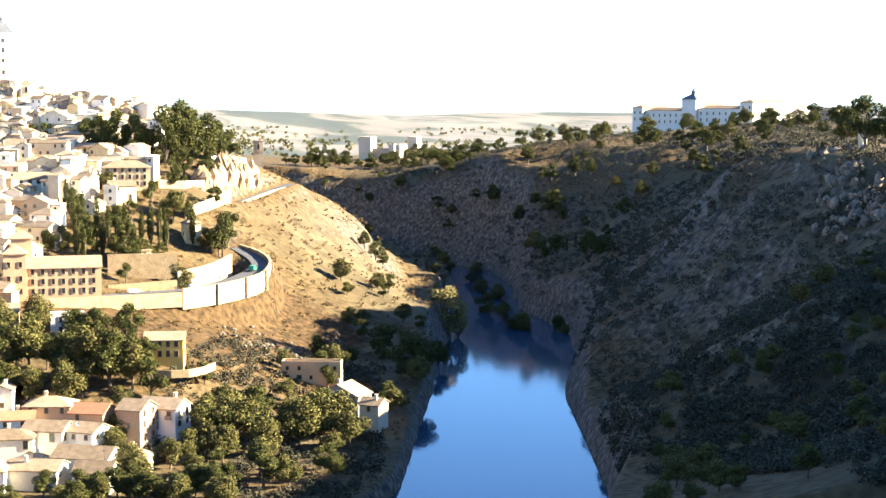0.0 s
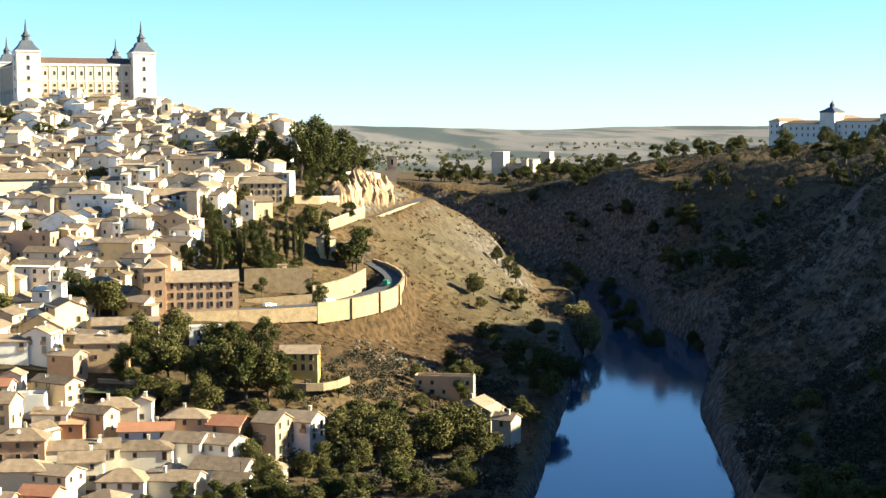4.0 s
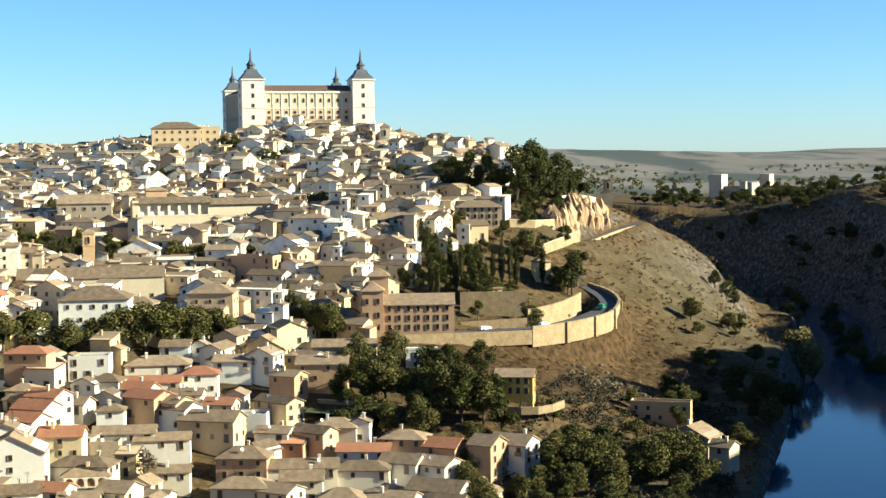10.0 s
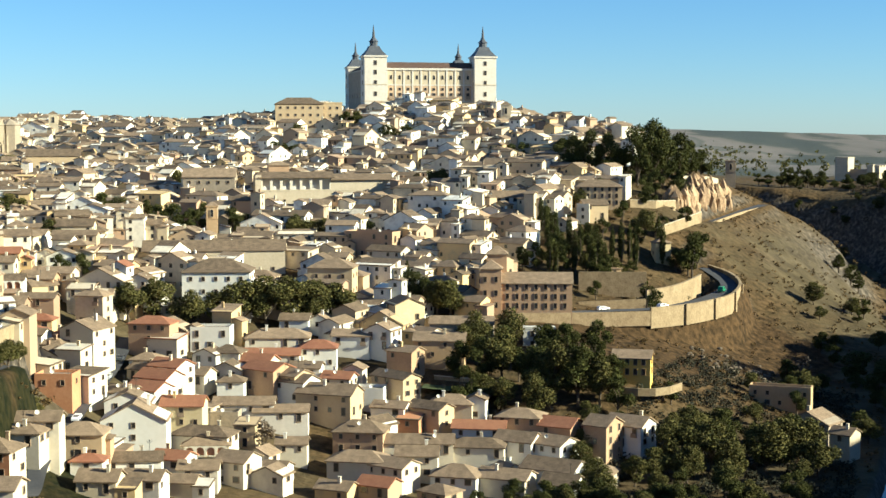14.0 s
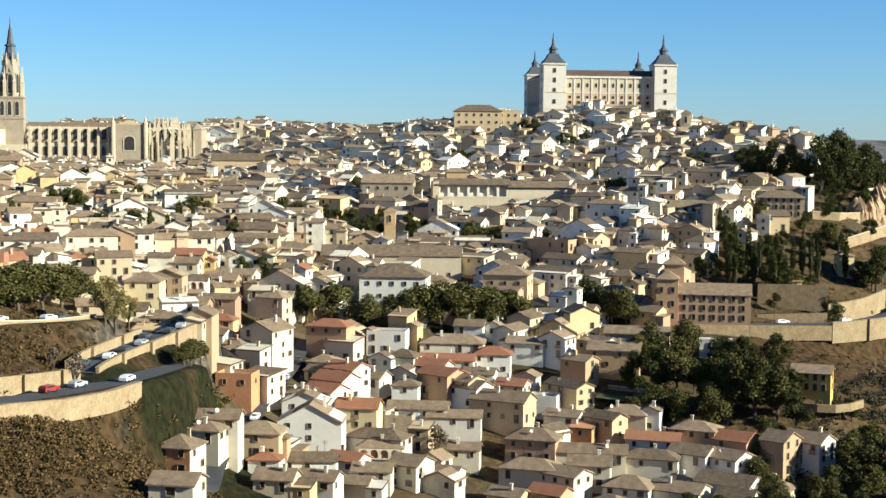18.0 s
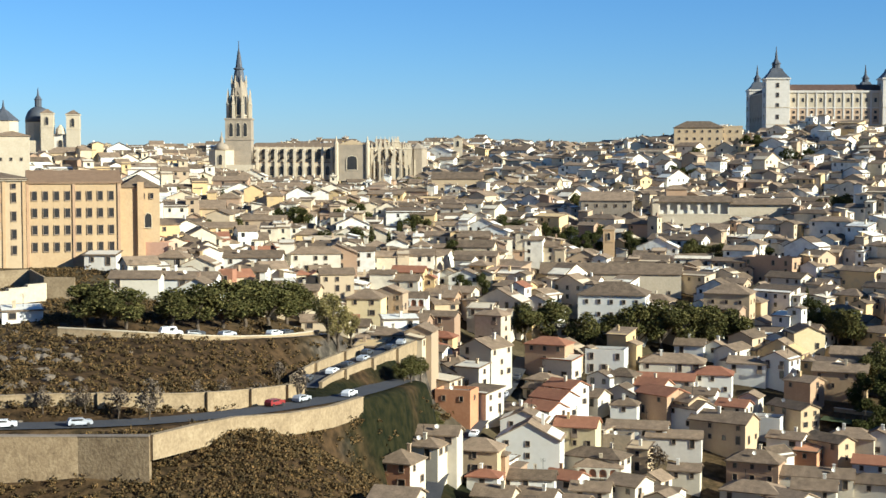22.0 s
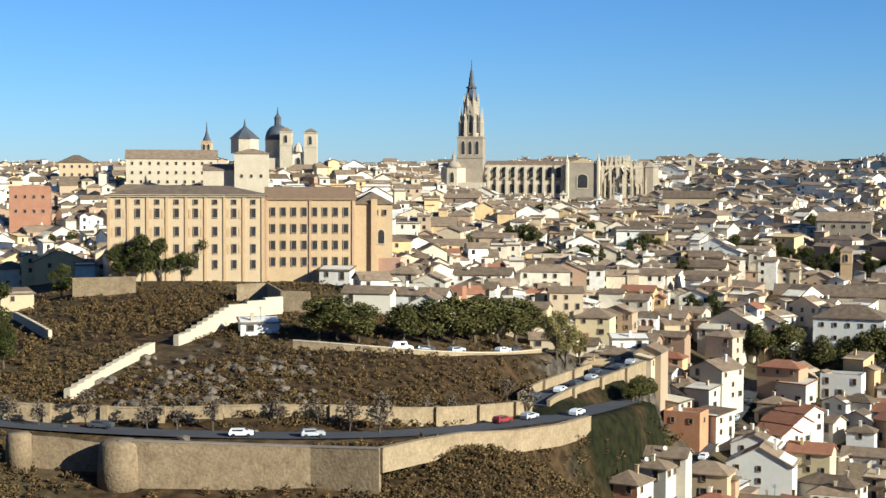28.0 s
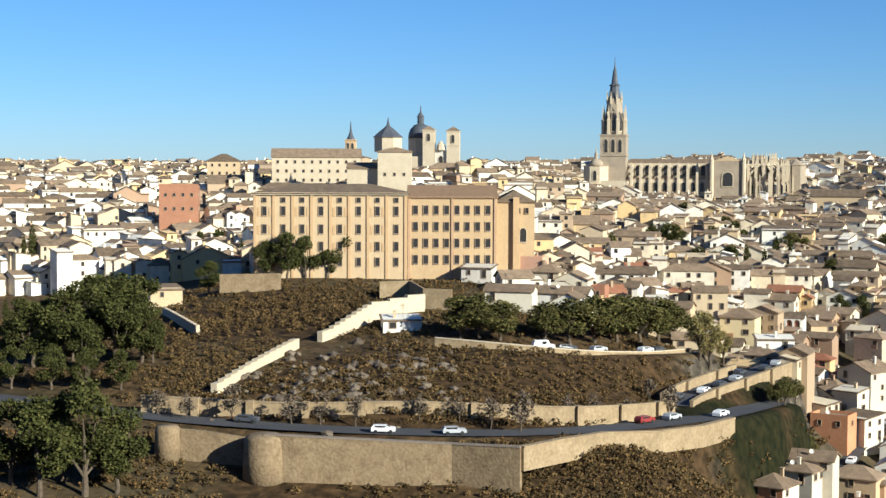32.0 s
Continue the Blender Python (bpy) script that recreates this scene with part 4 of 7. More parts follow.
def build_cathedral():
    """Tower at the origin, the nave running to +x."""
    x, y, zt = -375.0, 872.8, 100.9
    az = math.degrees(math.atan2(x, y))
    top = thing("cathedral", x, y, zt, -az - 6, "grey stone gothic cathedral with flying buttresses and one tall spire", "cathedral")
    for u in range(0, 130, 14):
        c, s = math.cos(radians(-az - 6)), math.sin(radians(-az - 6))
        TAKEN.append((x + c * u - s * 8, y + s * u + c * 8, 22))
    G = -22.0
    s = 7.9
    tower = part("tower", box(-s, s, -s, s, G, 15.5), M_STONE_GREY, top)
    part("cornice", box(-s - 0.5, s + 0.5, -s - 0.5, s + 0.5, 15.5, 16.4), M_STONE_GREY, tower)
    part("cornice", box(-s - 0.4, s + 0.4, -s - 0.4, s + 0.4, 3.0, 3.8), M_STONE_GREY, tower)
    for sx in (-4.3, 0, 4.3):
        put(WIN["arch"], tower, sx, -s - 0.05, 5.2, 0, "belfry_opening", (1.5, 2, 3.2))
    oct_ = part("octagon", lathe([(6.2, 16.4), (5.9, 28), (4.9, 35), (4.2, 38.5)], 8, None, (0, 0)), M_STONE_GREY, top)
    for i in range(8):
        a = math.pi / 4 * i - math.pi / 2
        put(WIN["arch"], oct_, 5.95 * math.cos(a), 5.95 * math.sin(a), 18.5, math.degrees(a) + 90, "opening", (1.35, 2, 4.4))
    out = ([], [])
    for i in range(8):
        a = math.pi / 4 * i + math.pi / 8
        pinnacle(out, 7.3 * math.cos(a), 7.3 * math.sin(a), 16.4, 18, 0.85)
        pinnacle(out, 4.7 * math.cos(a), 4.7 * math.sin(a), 35, 8, 0.45)
    part("pinnacle", out, M_STONE, tower)
    spire = part("spire", lathe([(3.9, 38.5), (2.7, 46), (3.5, 46.3), (3.5, 46.9), (2.2, 47.6), (1.2, 55), (0.35, 59), (0.15, 64)], 8), M_SLATE, top, "dark slate spire ringed with spikes")
    L0, L1 = 8.5, 60.0
    part("nave", box(L0, L1, 4, 26, G, -1.2), M_STONE, top)
    part("roof", roof_shell(L1 - L0 + 24, 14, -0.8, 2.4, "gable", 0.3, 0.3, (L0 + L1 + 24) / 2, 15), M_ROOF, top)
    part("aisle", box(L0, L1, -8, 4, G, -11.0), M_STONE, top)
    part("roof", box(L0, L1, -8, 4.2, -11.0, -10.4), M_ROOF, top, "flat tiled aisle roof")
    n = 8
    for i in range(n + 1):
        u = L0 + 3 + i * (L1 - L0 - 6) / n
        b = part("buttress", box(u - 0.8, u + 0.8, -9.2, -5.5, G, -6.5), M_STONE, top)
        o = ([], [])
        pinnacle(o, u, -7.2, -6.5, 6.0, 0.9)
        part("pinnacle", o, M_STONE, b)
        fl = []
        for k in range(9):
            f = k / 8
            fl.append((-5.6 + f * 9.8, -9.0 + 6.0 * math.sin(f * math.pi / 2)))
        v = [(u + e, yy, zz + t) for e in (-0.5, 0.5) for yy, zz in fl for t in (0, 1.1)]
        ff = []
        for k in range(8):
            a0, b0 = 2 * k, 18 + 2 * k
            ff += [(a0, a0 + 2, a0 + 3, a0 + 1), (b0 + 1, b0 + 3, b0 + 2, b0), (a0 + 1, a0 + 3, b0 + 3, b0 + 1), (a0, b0, b0 + 2, a0 + 2)]
        part("flying_arch", (v, ff), M_STONE, top)
        if i < n:
            put(WIN["arch"], top, u + 3.1, 3.95, -8.6, 0, "window", (2.2, 2, 2.4))
            put(WIN["arch"], top, u + 3.1, -8.05, -18.5, 0, "window", (1.6, 2, 2.2))
    # south transept front, its shade put into a greyer stone than the nave
    tr = part("transept", box(60, 79, -12, 26, G, 0.2), M_STONE_GREY, top, "transept front with a low gable, shade put into greyer stone")
    part("gable", ([(61, -12.2, 0.2), (78, -12.2, 0.2), (69.5, -12.2, 3.2), (61, -10, 0.2), (78, -10, 0.2), (69.5, -10, 3.2)], [(0, 1, 2), (5, 4, 3), (0, 2, 5, 3), (1, 4, 5, 2)]), M_CREAM, tr)
    put(WIN["arch"], tr, 69.5, -12.1, -15, 0, "rose_window", (4.0, 2, 3.2))
    for u in (60, 79):
        part("turret", lathe([(1.4, G), (1.4, 0.5), (1.7, 0.8), (0.8, 2.4), (0.1, 5.5)], 8, None, (u, -12)), M_STONE, tr)
    # choir and ring of chapels with their pinnacles
    part("choir", box(79, 88, 2, 28, G, -1.5), M_STONE, top)
    part("choir", lathe([(10.5, G), (10.5, -1.5), (10, -0.5)], 16, None, (88, 13)), M_STONE, top)
    part("ambulatory", lathe([(18, G), (18, -12.5), (11, -10.8)], 20, None, (88, 13)), M_STONE_GREY, top)
    part("roof", lathe([(10.6, -0.9), (0.3, 3.0)], 16, None, (88, 13)), M_ROOF, top)
    part("chapel", lathe([(6.5, G), (6.5, -2.5), (7, -2.2), (0.4, 1.5)], 8, None, (110, 24)), M_STONE_GREY, top)
    for i in range(12):
        a = -math.pi * 0.62 + i * math.pi * 0.085
        cx, cy = 88 + 17.5 * math.cos(a), 13 + 17.5 * math.sin(a)
        o = box(cx - 0.9, cx + 0.9, cy - 0.9, cy + 0.9, G, -6)
        pinnacle(o, cx, cy, -6, 7.5, 0.9)
        b = part("buttress", o, M_STONE, top)
        ix, iy = 88 + 10 * math.cos(a), 13 + 10 * math.sin(a)
        aw = a + math.pi * 0.0425
        put(WIN["arch"], top, 88 + 10.6 * math.cos(aw), 13 + 10.6 * math.sin(aw), -9.4, math.degrees(aw) + 90, "window", (1.3, 2, 2.6))
        put(WIN["arch"], top, 88 + 18.1 * math.cos(aw), 13 + 18.1 * math.sin(aw), -19.5, math.degrees(aw) + 90, "window", (1.5, 2, 2.2))
        for rr in (11.5, 14.5, 20.5):
            o = box(88 + rr * math.cos(aw) - 0.5, 88 + rr * math.cos(aw) + 0.5, 13 + rr * math.sin(aw) - 0.5, 13 + rr * math.sin(aw) + 0.5, -14 if rr < 20 else G, -8.5 + (i % 3) - (rr - 11) * 0.35)
            pinnacle(o, 88 + rr * math.cos(aw), 13 + rr * math.sin(aw), -8.5 + (i % 3) - (rr - 11) * 0.35, 3.5, 0.5)
            part("pier", o, M_STONE_GREY if i % 2 else M_STONE, top)
        pts = [(cx + (ix - cx) * k / 6, cy + (iy - cy) * k / 6, -8.5 + 5.5 * math.sin(k / 6 * math.pi / 2)) for k in range(7)]
        v = [(px + e * math.sin(a), py - e * math.cos(a), pz + t) for e in (-0.45, 0.45) for px, py, pz in pts for t in (0, 1.0)]
        ff = []
        for k in range(6):
            a0, b0 = 2 * k, 14 + 2 * k
            ff += [(a0, a0 + 2, a0 + 3, a0 + 1), (b0 + 1, b0 + 3, b0 + 2, b0), (a0 + 1, a0 + 3, b0 + 3, b0 + 1), (a0, b0, b0 + 2, a0 + 2)]
        part("flying_arch", (v, ff), M_STONE, top)
        o = ([], [])
        pinnacle(o, ix, iy, -1.5, 7.0, 0.7)
        part("pinnacle", o, M_STONE, top)
    # chapel with a small dome beside the tower
    ch = part("chapel", lathe([(8, G), (8, -3.4), (8.4, -3.0)], 8, None, (-10, -9)), M_STONE, top)
    part("dome", lathe([(4.6, -3.0), (4.3, -1.2), (3.2, 0.4), (1.6, 1.2), (1.1, 1.5), (1.1, 4.2), (0.4, 5.6), (0.1, 8.5)], 12, None, (-10, -9)), M_STONE_GREY, ch, "small grey dome with a lantern", True)
    put(WIN["arch"], ch, -10, -16.5, -12, 0, "window", (1.5, 2, 2.4))
    part("porch", box(-12, 10, -16, -8, G, -12), M_STONE, top)


build_cathedral()


def build_seminary():
    """Long brick seminary over the road: a tall pale wing, a brick wing and an end block."""
    xa, ya = -254.2, 340.6
    xb, yb = -187.4, 381.5
    turn = math.degrees(math.atan2(yb - ya, xb - xa))
    L = math.hypot(xb - xa, yb - ya)
    z0 = 65.5
    H = 88.0 - z0
    top = thing("seminary", xa, ya, z0, turn, "long four-storey ochre brick seminary with rows of windows above the hillside", "seminary building")
    for k in range(10):
        TAKEN.append((xa + (xb - xa) * k / 9, ya + (yb - ya) * k / 9 + 9, 12))
    a, b = L * 0.545, L * 0.865
    p = part("wing", box(0, a, 0, 22, -14, H), M_CREAM, top, "pale ochre wing with stone bands")
    part("cornice", box(-0.6, a + 0.3, -0.6, 22.6, H, H + 0.7), M_STONE, p)
    part("roof", roof_shell(a, 22, H + 0.75, 2.3, "hip", 0.8, 0.3, a / 2, 11), M_ROOF, p)
    n = 8
    for i in range(n + 1):
        u = 0.5 + i * (a - 1) / n
        part("pilaster", box(u - 0.4, u + 0.4, -0.3, 0.0, -2, H), M_BRICK, p)
    for fl, sc in ((H - 2.0, (1.1, 1.5, 0.75)), (H - 5.6, (1.15, 1.5, 1.4)), (H - 10.6, (1.15, 1.5, 1.4)), (H - 15.4, (1.15, 1.5, 1.4)), (H - 19.6, (1.15, 1.5, 1.3))):
        for i in range(n):
            u = 0.5 + (i + 0.5) * (a - 1) / n
            put(WIN["tall"], p, u, -0.05, fl, 0, "window", sc)
            if i in (0, 1, 2, 3, 4, 5, 6, 7) and i % 2 == 0 and fl < H - 5 and fl > H - 17:
                for e in (-1.6, 1.6):
                    part("stone_band", box(u + e - 0.35, u + e + 0.35, -0.12, 0.0, fl - 0.3, fl + 2.2), M_BRICK, p)
    q = part("wing", box(a + 0.02, b, 0.8, 20, -14, H - 0.8), M_OCHRE, top, "warm brick wing with a reddish tiled roof")
    part("cornice", box(a + 0.03, b + 0.2, 0.3, 20.3, H - 0.8, H - 0.3), M_BRICK_PINK, q)
    part("roof", roof_shell(b - a - 0.8, 19, H - 0.2, 3.0, "gable", 0.5, 0.3, (a + b) / 2 + 0.2, 10.2), M_ROOF_WARM, q)
    for fl in (H - 5.2, H - 9.8, H - 14.4, H - 19.0):
        facade_windows(q, WIN["tall"], a + 0.8, b - 1.2, 8, 0.75, fl, 0, "window", (1.25, 1.5, 1.35))
    for u in (a + 0.5, (a + b) / 2, b - 0.6):
        part("pilaster", box(u - 0.35, u + 0.35, 0.45, 0.8, -2, H - 0.9), M_BRICK_PINK, q)
    e = part("end_block", box(b + 0.05, L, 3.0, 20, -14, H - 1.6), M_OCHRE, top)
    part("roof", roof_shell(L - b - 0.2, 17, H - 1.5, 3.0, "hip", 0.5, 0.3, (b + L) / 2, 11.5), M_ROOF, e)
    part("buttress", box(b + 4.5, b + 6.2, 1.8, 3.0, -14, H - 0.5), M_BRICK, e)
    put(WIN["arch"], e, L - 3.2, 2.9, H - 13, 0, "window", (1.2, 2, 1.5))
    for u in (L - 4.5, L - 2.2):
        put(WIN["small"], e, u, 2.9, H - 5, 0, "window", (1, 2, 1.2))


build_seminary()


def church_tower(top, x, y, s, z0, h, mat, cap="pyramid", roof_mat=None, openings=1):
    t = part("tower", box(x - s, x + s, y - s, y + s, z0, h), mat, top)
    part("cornice", box(x - s - 0.3, x + s + 0.3, y - s - 0.3, y + s + 0.3, h, h + 0.5), mat, t)
    part("cornice", box(x - s - 0.2, x + s + 0.2, y - s - 0.2, y + s + 0.2, h - s * 2.2, h - s * 2.2 + 0.4), mat, t)
    if cap == "pyramid":
        part("roof", lathe([(s + 0.4, h + 0.5), (0.1, h + 0.5 + s * 0.7)], 4, None, (x, y), 0, True), roof_mat or M_ROOF, t)
    elif cap == "spire":
        part("spire", lathe([(s * 0.9, h + 0.5), (s * 0.5, h + s), (s * 0.2, h + s * 2), (0.08, h + s * 4)], 8, None, (x, y)), roof_mat or M_SLATE, t)
    for i in range(openings):
        u = x + (i - (openings - 1) / 2) * s * 0.9
        put(WIN["arch"], t, u, y - s - 0.06, h - s * 1.75, 0, "bell_opening", (s * 0.34, 2, s * 0.5))
        put(WIN["arch"], t, x + s + 0.06, y + u - x, h - s * 1.75, 90, "bell_opening", (s * 0.34, 2, s * 0.5))
    return t


def build_jesuit_church():
    x, y, z = -386.1, 654.6, 95.8
    top = thing("domed_church", x, y, z, 24, "pale church with a dark slate dome and two square towers", "church")
    TAKEN.append((x, y, 26))
    part("body", box(-12, 16, -6, 24, -18, 6), M_STONE, top)
    part("drum", lathe([(6.2, 6), (6.2, 14.5), (6.6, 15)], 12, None, (0, 6)), M_STONE, top)
    d = part("dome", lathe([(6.3, 15), (6.1, 17.2), (5.2, 19.6), (3.6, 21.4), (1.8, 22.3)], 16, None, (0, 6)), M_SLATE, top, "dark slate dome", True)
    part("lantern", lathe([(1.7, 22.2), (1.7, 25.6), (2.0, 25.8), (1.2, 27), (0.5, 28), (0.12, 31.5)], 8, None, (0, 6)), M_SLATE, d)
    church_tower(top, 5.5, -5, 2.9, -10, 18.5, M_STONE)
    church_tower(top, 17.5, -5, 3.1, -10, 18.0, M_STONE)
    part("front", box(8.6, 14.4, -6.8, -5.8, -10, 9), M_STONE_WHITE, top, "sculpted stone front between the towers")
    part("gable", lathe([(2.6, 9), (2.2, 11.5), (0.4, 13.5)], 8, None, (11.5, -6.2)), M_STONE, top)
    put(WIN["arch"], top, 11.5, -6.9, 2, 0, "window", (1.3, 2, 1.6))


build_jesuit_church()


def build_octagon_church():
    x, y, z = -335.6, 544.9, 88.6
    top = thing("octagonal_church", x, y, z, 30, "pale stone church with a low slate pyramid roof over an octagon", "church")
    TAKEN.append((x, y, 24))
    part("body", box(-5, 9, -4, 16, -14, 14), M_STONE, top)
    part("roof", roof_shell(14, 20, 14.2, 2.0, "hip", 0.5, 0.3, 2, 6), M_ROOF, top)
    part("wing", box(-18, -5, 0, 16, -14, 7), M_STONE, top)
    part("roof", roof_shell(13, 16, 7.2, 2.4, "gable", 0.4, 0.3, -11.5, 8), M_ROOF, top)
    part("octagon", lathe([(6.2, 14), (6.2, 19.8), (6.6, 20.2)], 8, None, (-1, 7)), M_STONE, top)
    r = part("roof", lathe([(6.9, 20.2), (3.2, 23.2), (0.9, 25.0), (0.5, 26.0), (0.1, 28.6)], 8, None, (-1, 7)), M_SLATE, top, "dark slate pyramid roof")
    for u in (-2, 2, 6):
        put(WIN["small"], top, u, -4.06, 4, 0, "window")


build_octagon_church()


def block(x, y, w, d, h, turn, mat, label, roof="hip", floors=2, cols=5, wkind="small", base=None, roof_mat=None, rise=None, name="building", wscale=(1, 1, 1)):
    """A larger building with regular window rows on the side that looks over the river. (x, y) is the middle of that front."""
    z = ground(x, y) if base is None else base
    top = thing(name, x, y, z, turn, label, name.replace("_", " "))
    c, s = math.cos(radians(turn)), math.sin(radians(turn))
    for k in range(max(1, int(w / 8))):
        u = -w / 2 + (k + 0.5) * w / max(1, int(w / 8))
        TAKEN.append((x + c * u - s * d / 2, y + s * u + c * d / 2, max(d / 2, 5)))
    rise = rise or min(w, d) * 0.23
    part("wall", wall_body(w, d, -5, h, rise, roof if roof != "flat" else "hip", 0, d / 2), mat, top)
    if roof != "flat":
        part("roof", roof_shell(w, d, h + 0.02, rise, roof, 0.5, 0.28, 0, d / 2), roof_mat or M_ROOF, top)
    else:
        part("parapet", box(-w / 2 - 0.1, w / 2 + 0.1, -0.1, 0.25, h, h + 0.7), mat, top)
    pitch = h / (floors + 0.3)
    for fl in range(floors):
        facade_windows(top, WIN[wkind], -w / 2 + 0.8, w / 2 - 0.8, cols, -0.05, h - (fl + 1) * pitch + pitch * 0.25, 0, "window", wscale)
        n2 = max(1, int(d / 4.5))
        for i in range(n2):
            put(WIN[wkind], top, w / 2 + 0.05, (i + 0.5) * d / n2, h - (fl + 1) * pitch + pitch * 0.25, 90, "window", wscale)
    return top


# school with a square lookout tower
esc = block(20.2, 499.6, 30, 13, 10.2, -2, M_BRICK_PINK, "three-storey rose brick school with a lookout tower", "gable", 3, 9, "tall", 34.9, name="school_building")
tw = part("tower", box(-15.2, -8.2, -1.2, 6, -8, 15.2), M_BRICK_PINK, esc, "square lookout tower with a tiled cap")
part("roof", roof_shell(7, 7.2, 15.2, 2.4, "hip", 0.5, 0.28, -11.7, 2.4), M_ROOF, tw)
t2 = part("tower", box(-13.0, -6.5, 6.1, 12, -8, 19.0), M_BRICK_PINK, esc)
part("roof", roof_shell(6.5, 5.9, 19.5, 2.2, "hip", 0.5, 0.28, -9.75, 9.05), M_ROOF, t2)
for zz in (2.0, 6.0, 10.5):
    for u in (-13.6, -10.0):
        put(WIN["tall"], tw, u, -1.26, zz, 0)

# convent with a loggia
conv = block(-59.4, 657.3, 57, 13, 8.2, 13, M_STONE, "long tan convent with an arcaded loggia under a tiled roof", "flat", 1, 9, "small", 60.9, name="convent")
lw = (-28.4, 1.5)
part("loggia", weld(arch_row(*lw, 7, 8.3, 14.2, 0.7)), M_IVORY, conv, "sunlit row of seven round arches")
part("loggia_back", box(*lw, 2.6, 3.0, 8.3, 14.2), M_WHITE, conv, "whitewashed wall behind the arches")
part("pier", box(lw[0] - 2.6, lw[0] - 0.02, -0.5, 9, -5, 15.2), M_STONE, conv)
part("wing", box(lw[1] + 0.02, 28.5, 0.0, 12, 8.24, 13.2), M_STONE, conv)
part("roof", roof_shell(lw[1] - lw[0] + 2, 13, 14.3, 2.2, "gable", 0.6, 0.3, sum(lw) / 2, 6.0), M_ROOF, conv)
part("roof", roof_shell(26, 13, 13.3, 2.2, "gable", 0.6, 0.3, 15.0, 6.0), M_ROOF, conv)
part("lantern_house", box(-24, -15, 12, 18, 8, 19.5), M_BRICK_PINK, conv, "square rooftop room with a tiled cap")
part("roof", roof_shell(9, 6, 19.5, 1.4, "hip", 0.5, 0.3, -19.5, 15), M_ROOF, conv)
block(-108.7, 645.9, 22, 14, 14, 4, M_STONE_GREY, "tan convent wing with small windows", "gable", 3, 5, "small", 61.8, name="convent_wing")
block(-203.7, 752.9, 26, 14, 13, 12, M_CREAM, "tan building with an arched gallery under the roof", "gable", 1, 8, "arch", 70.0, name="gallery_building")
block(-88.9, 537.7, 50, 14, 13, 8, M_STONE, "long pale brick church with a plain gabled roof", "gable", 1, 7, "small", 39.9, name="convent_church")
block(-77.3, 469.7, 21, 15, 13, 2, M_WHITE, "tall whitewashed house with a brown hipped roof", "hip", 3, 5, "small", 38.6, name="white_house")
block(-44.9, 503.0, 15, 12, 11, -5, M_CREAM, "cream house with a pyramid roof", "hip", 2, 3, "small", 38.9, name="cream_house")
block(54.5, 622.6, 19, 11, 9, -4, M_CREAM, "cream hillside hotel with a tiled roof", "hip", 3, 6, "tall", None, name="hotel")
block(-89.9, 830.1, 26, 14, 17, 8, M_CREAM, "tall cream apartment block near the hilltop", "hip", 4, 6, "small", 92.9, name="apartment_block")
block(-73.5, 834.8, 13, 14, 17, 8, M_CREAM, "tan stepped block beside the fortress", "flat", 4, 3, "small", 92.8, name="apartment_block")
block(48.2, 439.0, 11, 8, 6.6, -12, M_YELLOW, "bright yellow house with a tiled roof above a stone terrace", "gable", 2, 4, "tall", 22.8, name="yellow_house")
block(23.0, 469.4, 10, 8, 7.2, -2, M_WHITE, "white cubic house with two dark windows", "flat", 2, 2, "tall", 26.5, name="white_house")
block(-381.4, 463.2, 15, 12, 12.5, 36, M_BRICK_RED, "red-walled house with a flat roof", "flat", 2, 4, "small", 76.1, name="red_house")
block(-389.6, 569.5, 40, 16, 13.5, 34, M_STONE, "large pale convent block on the far hill", "gable", 3, 10, "small", 87.5, name="convent")
block(-466.1, 600.3, 16, 14, 9, 36, M_CREAM, "cream house with a hipped roof on the far hill", "hip", 2, 4, "small", 90.5, name="cream_house")
TAKEN += [(-1.8, 481.0, 11), (7.2, 480.9, 11), (16.2, 481.7, 11), (25.4, 485.3, 11), (34.9, 491.8, 11)]
mud = thing("brick_bell_tower", -96.9, 582.0, 49.5, 8, "slim brick bell tower with an arched opening", "bell tower")
church_tower(mud, 0, 0, 2.1, -4, 16.5, M_BRICK, "pyramid")
bel = thing("bell_tower", 21.8, 819.7, 96.9, 0, "small stone bell tower below the fortress", "bell tower")
church_tower(bel, 0, 0, 2.6, -8, 11.5, M_STONE, "pyramid")
ft = thing("bell_tower", -273.7, 1013.7, 94.3, 14, "square church tower on the skyline", "bell tower")
church_tower(ft, 0, 0, 3.0, -8, 11.5, M_STONE, "pyramid")
TAKEN.append((ft.location.x, ft.location.y, 8))
for px, py in ((-269.2, 496.8), (-264.0, 499.5)):
    sp = thing("slate_pinnacle", px, py, ground(px, py), 30, "thin black slate pinnacle with a bulbous foot", "spire", "paired spires")
    part("base", box(-2.2, 2.2, -2.2, 2.2, -2, 6.5), M_STONE, sp)
    part("pinnacle", lathe([(2.4, 6.5), (1.8, 7.6), (0.9, 8.6), (1.2, 9.6), (0.5, 11.2), (0.2, 14), (0.07, 20)], 8), M_SLATE, sp)
TAKEN += [(p.location.x, p.location.y, 9) for p in (mud, bel)]
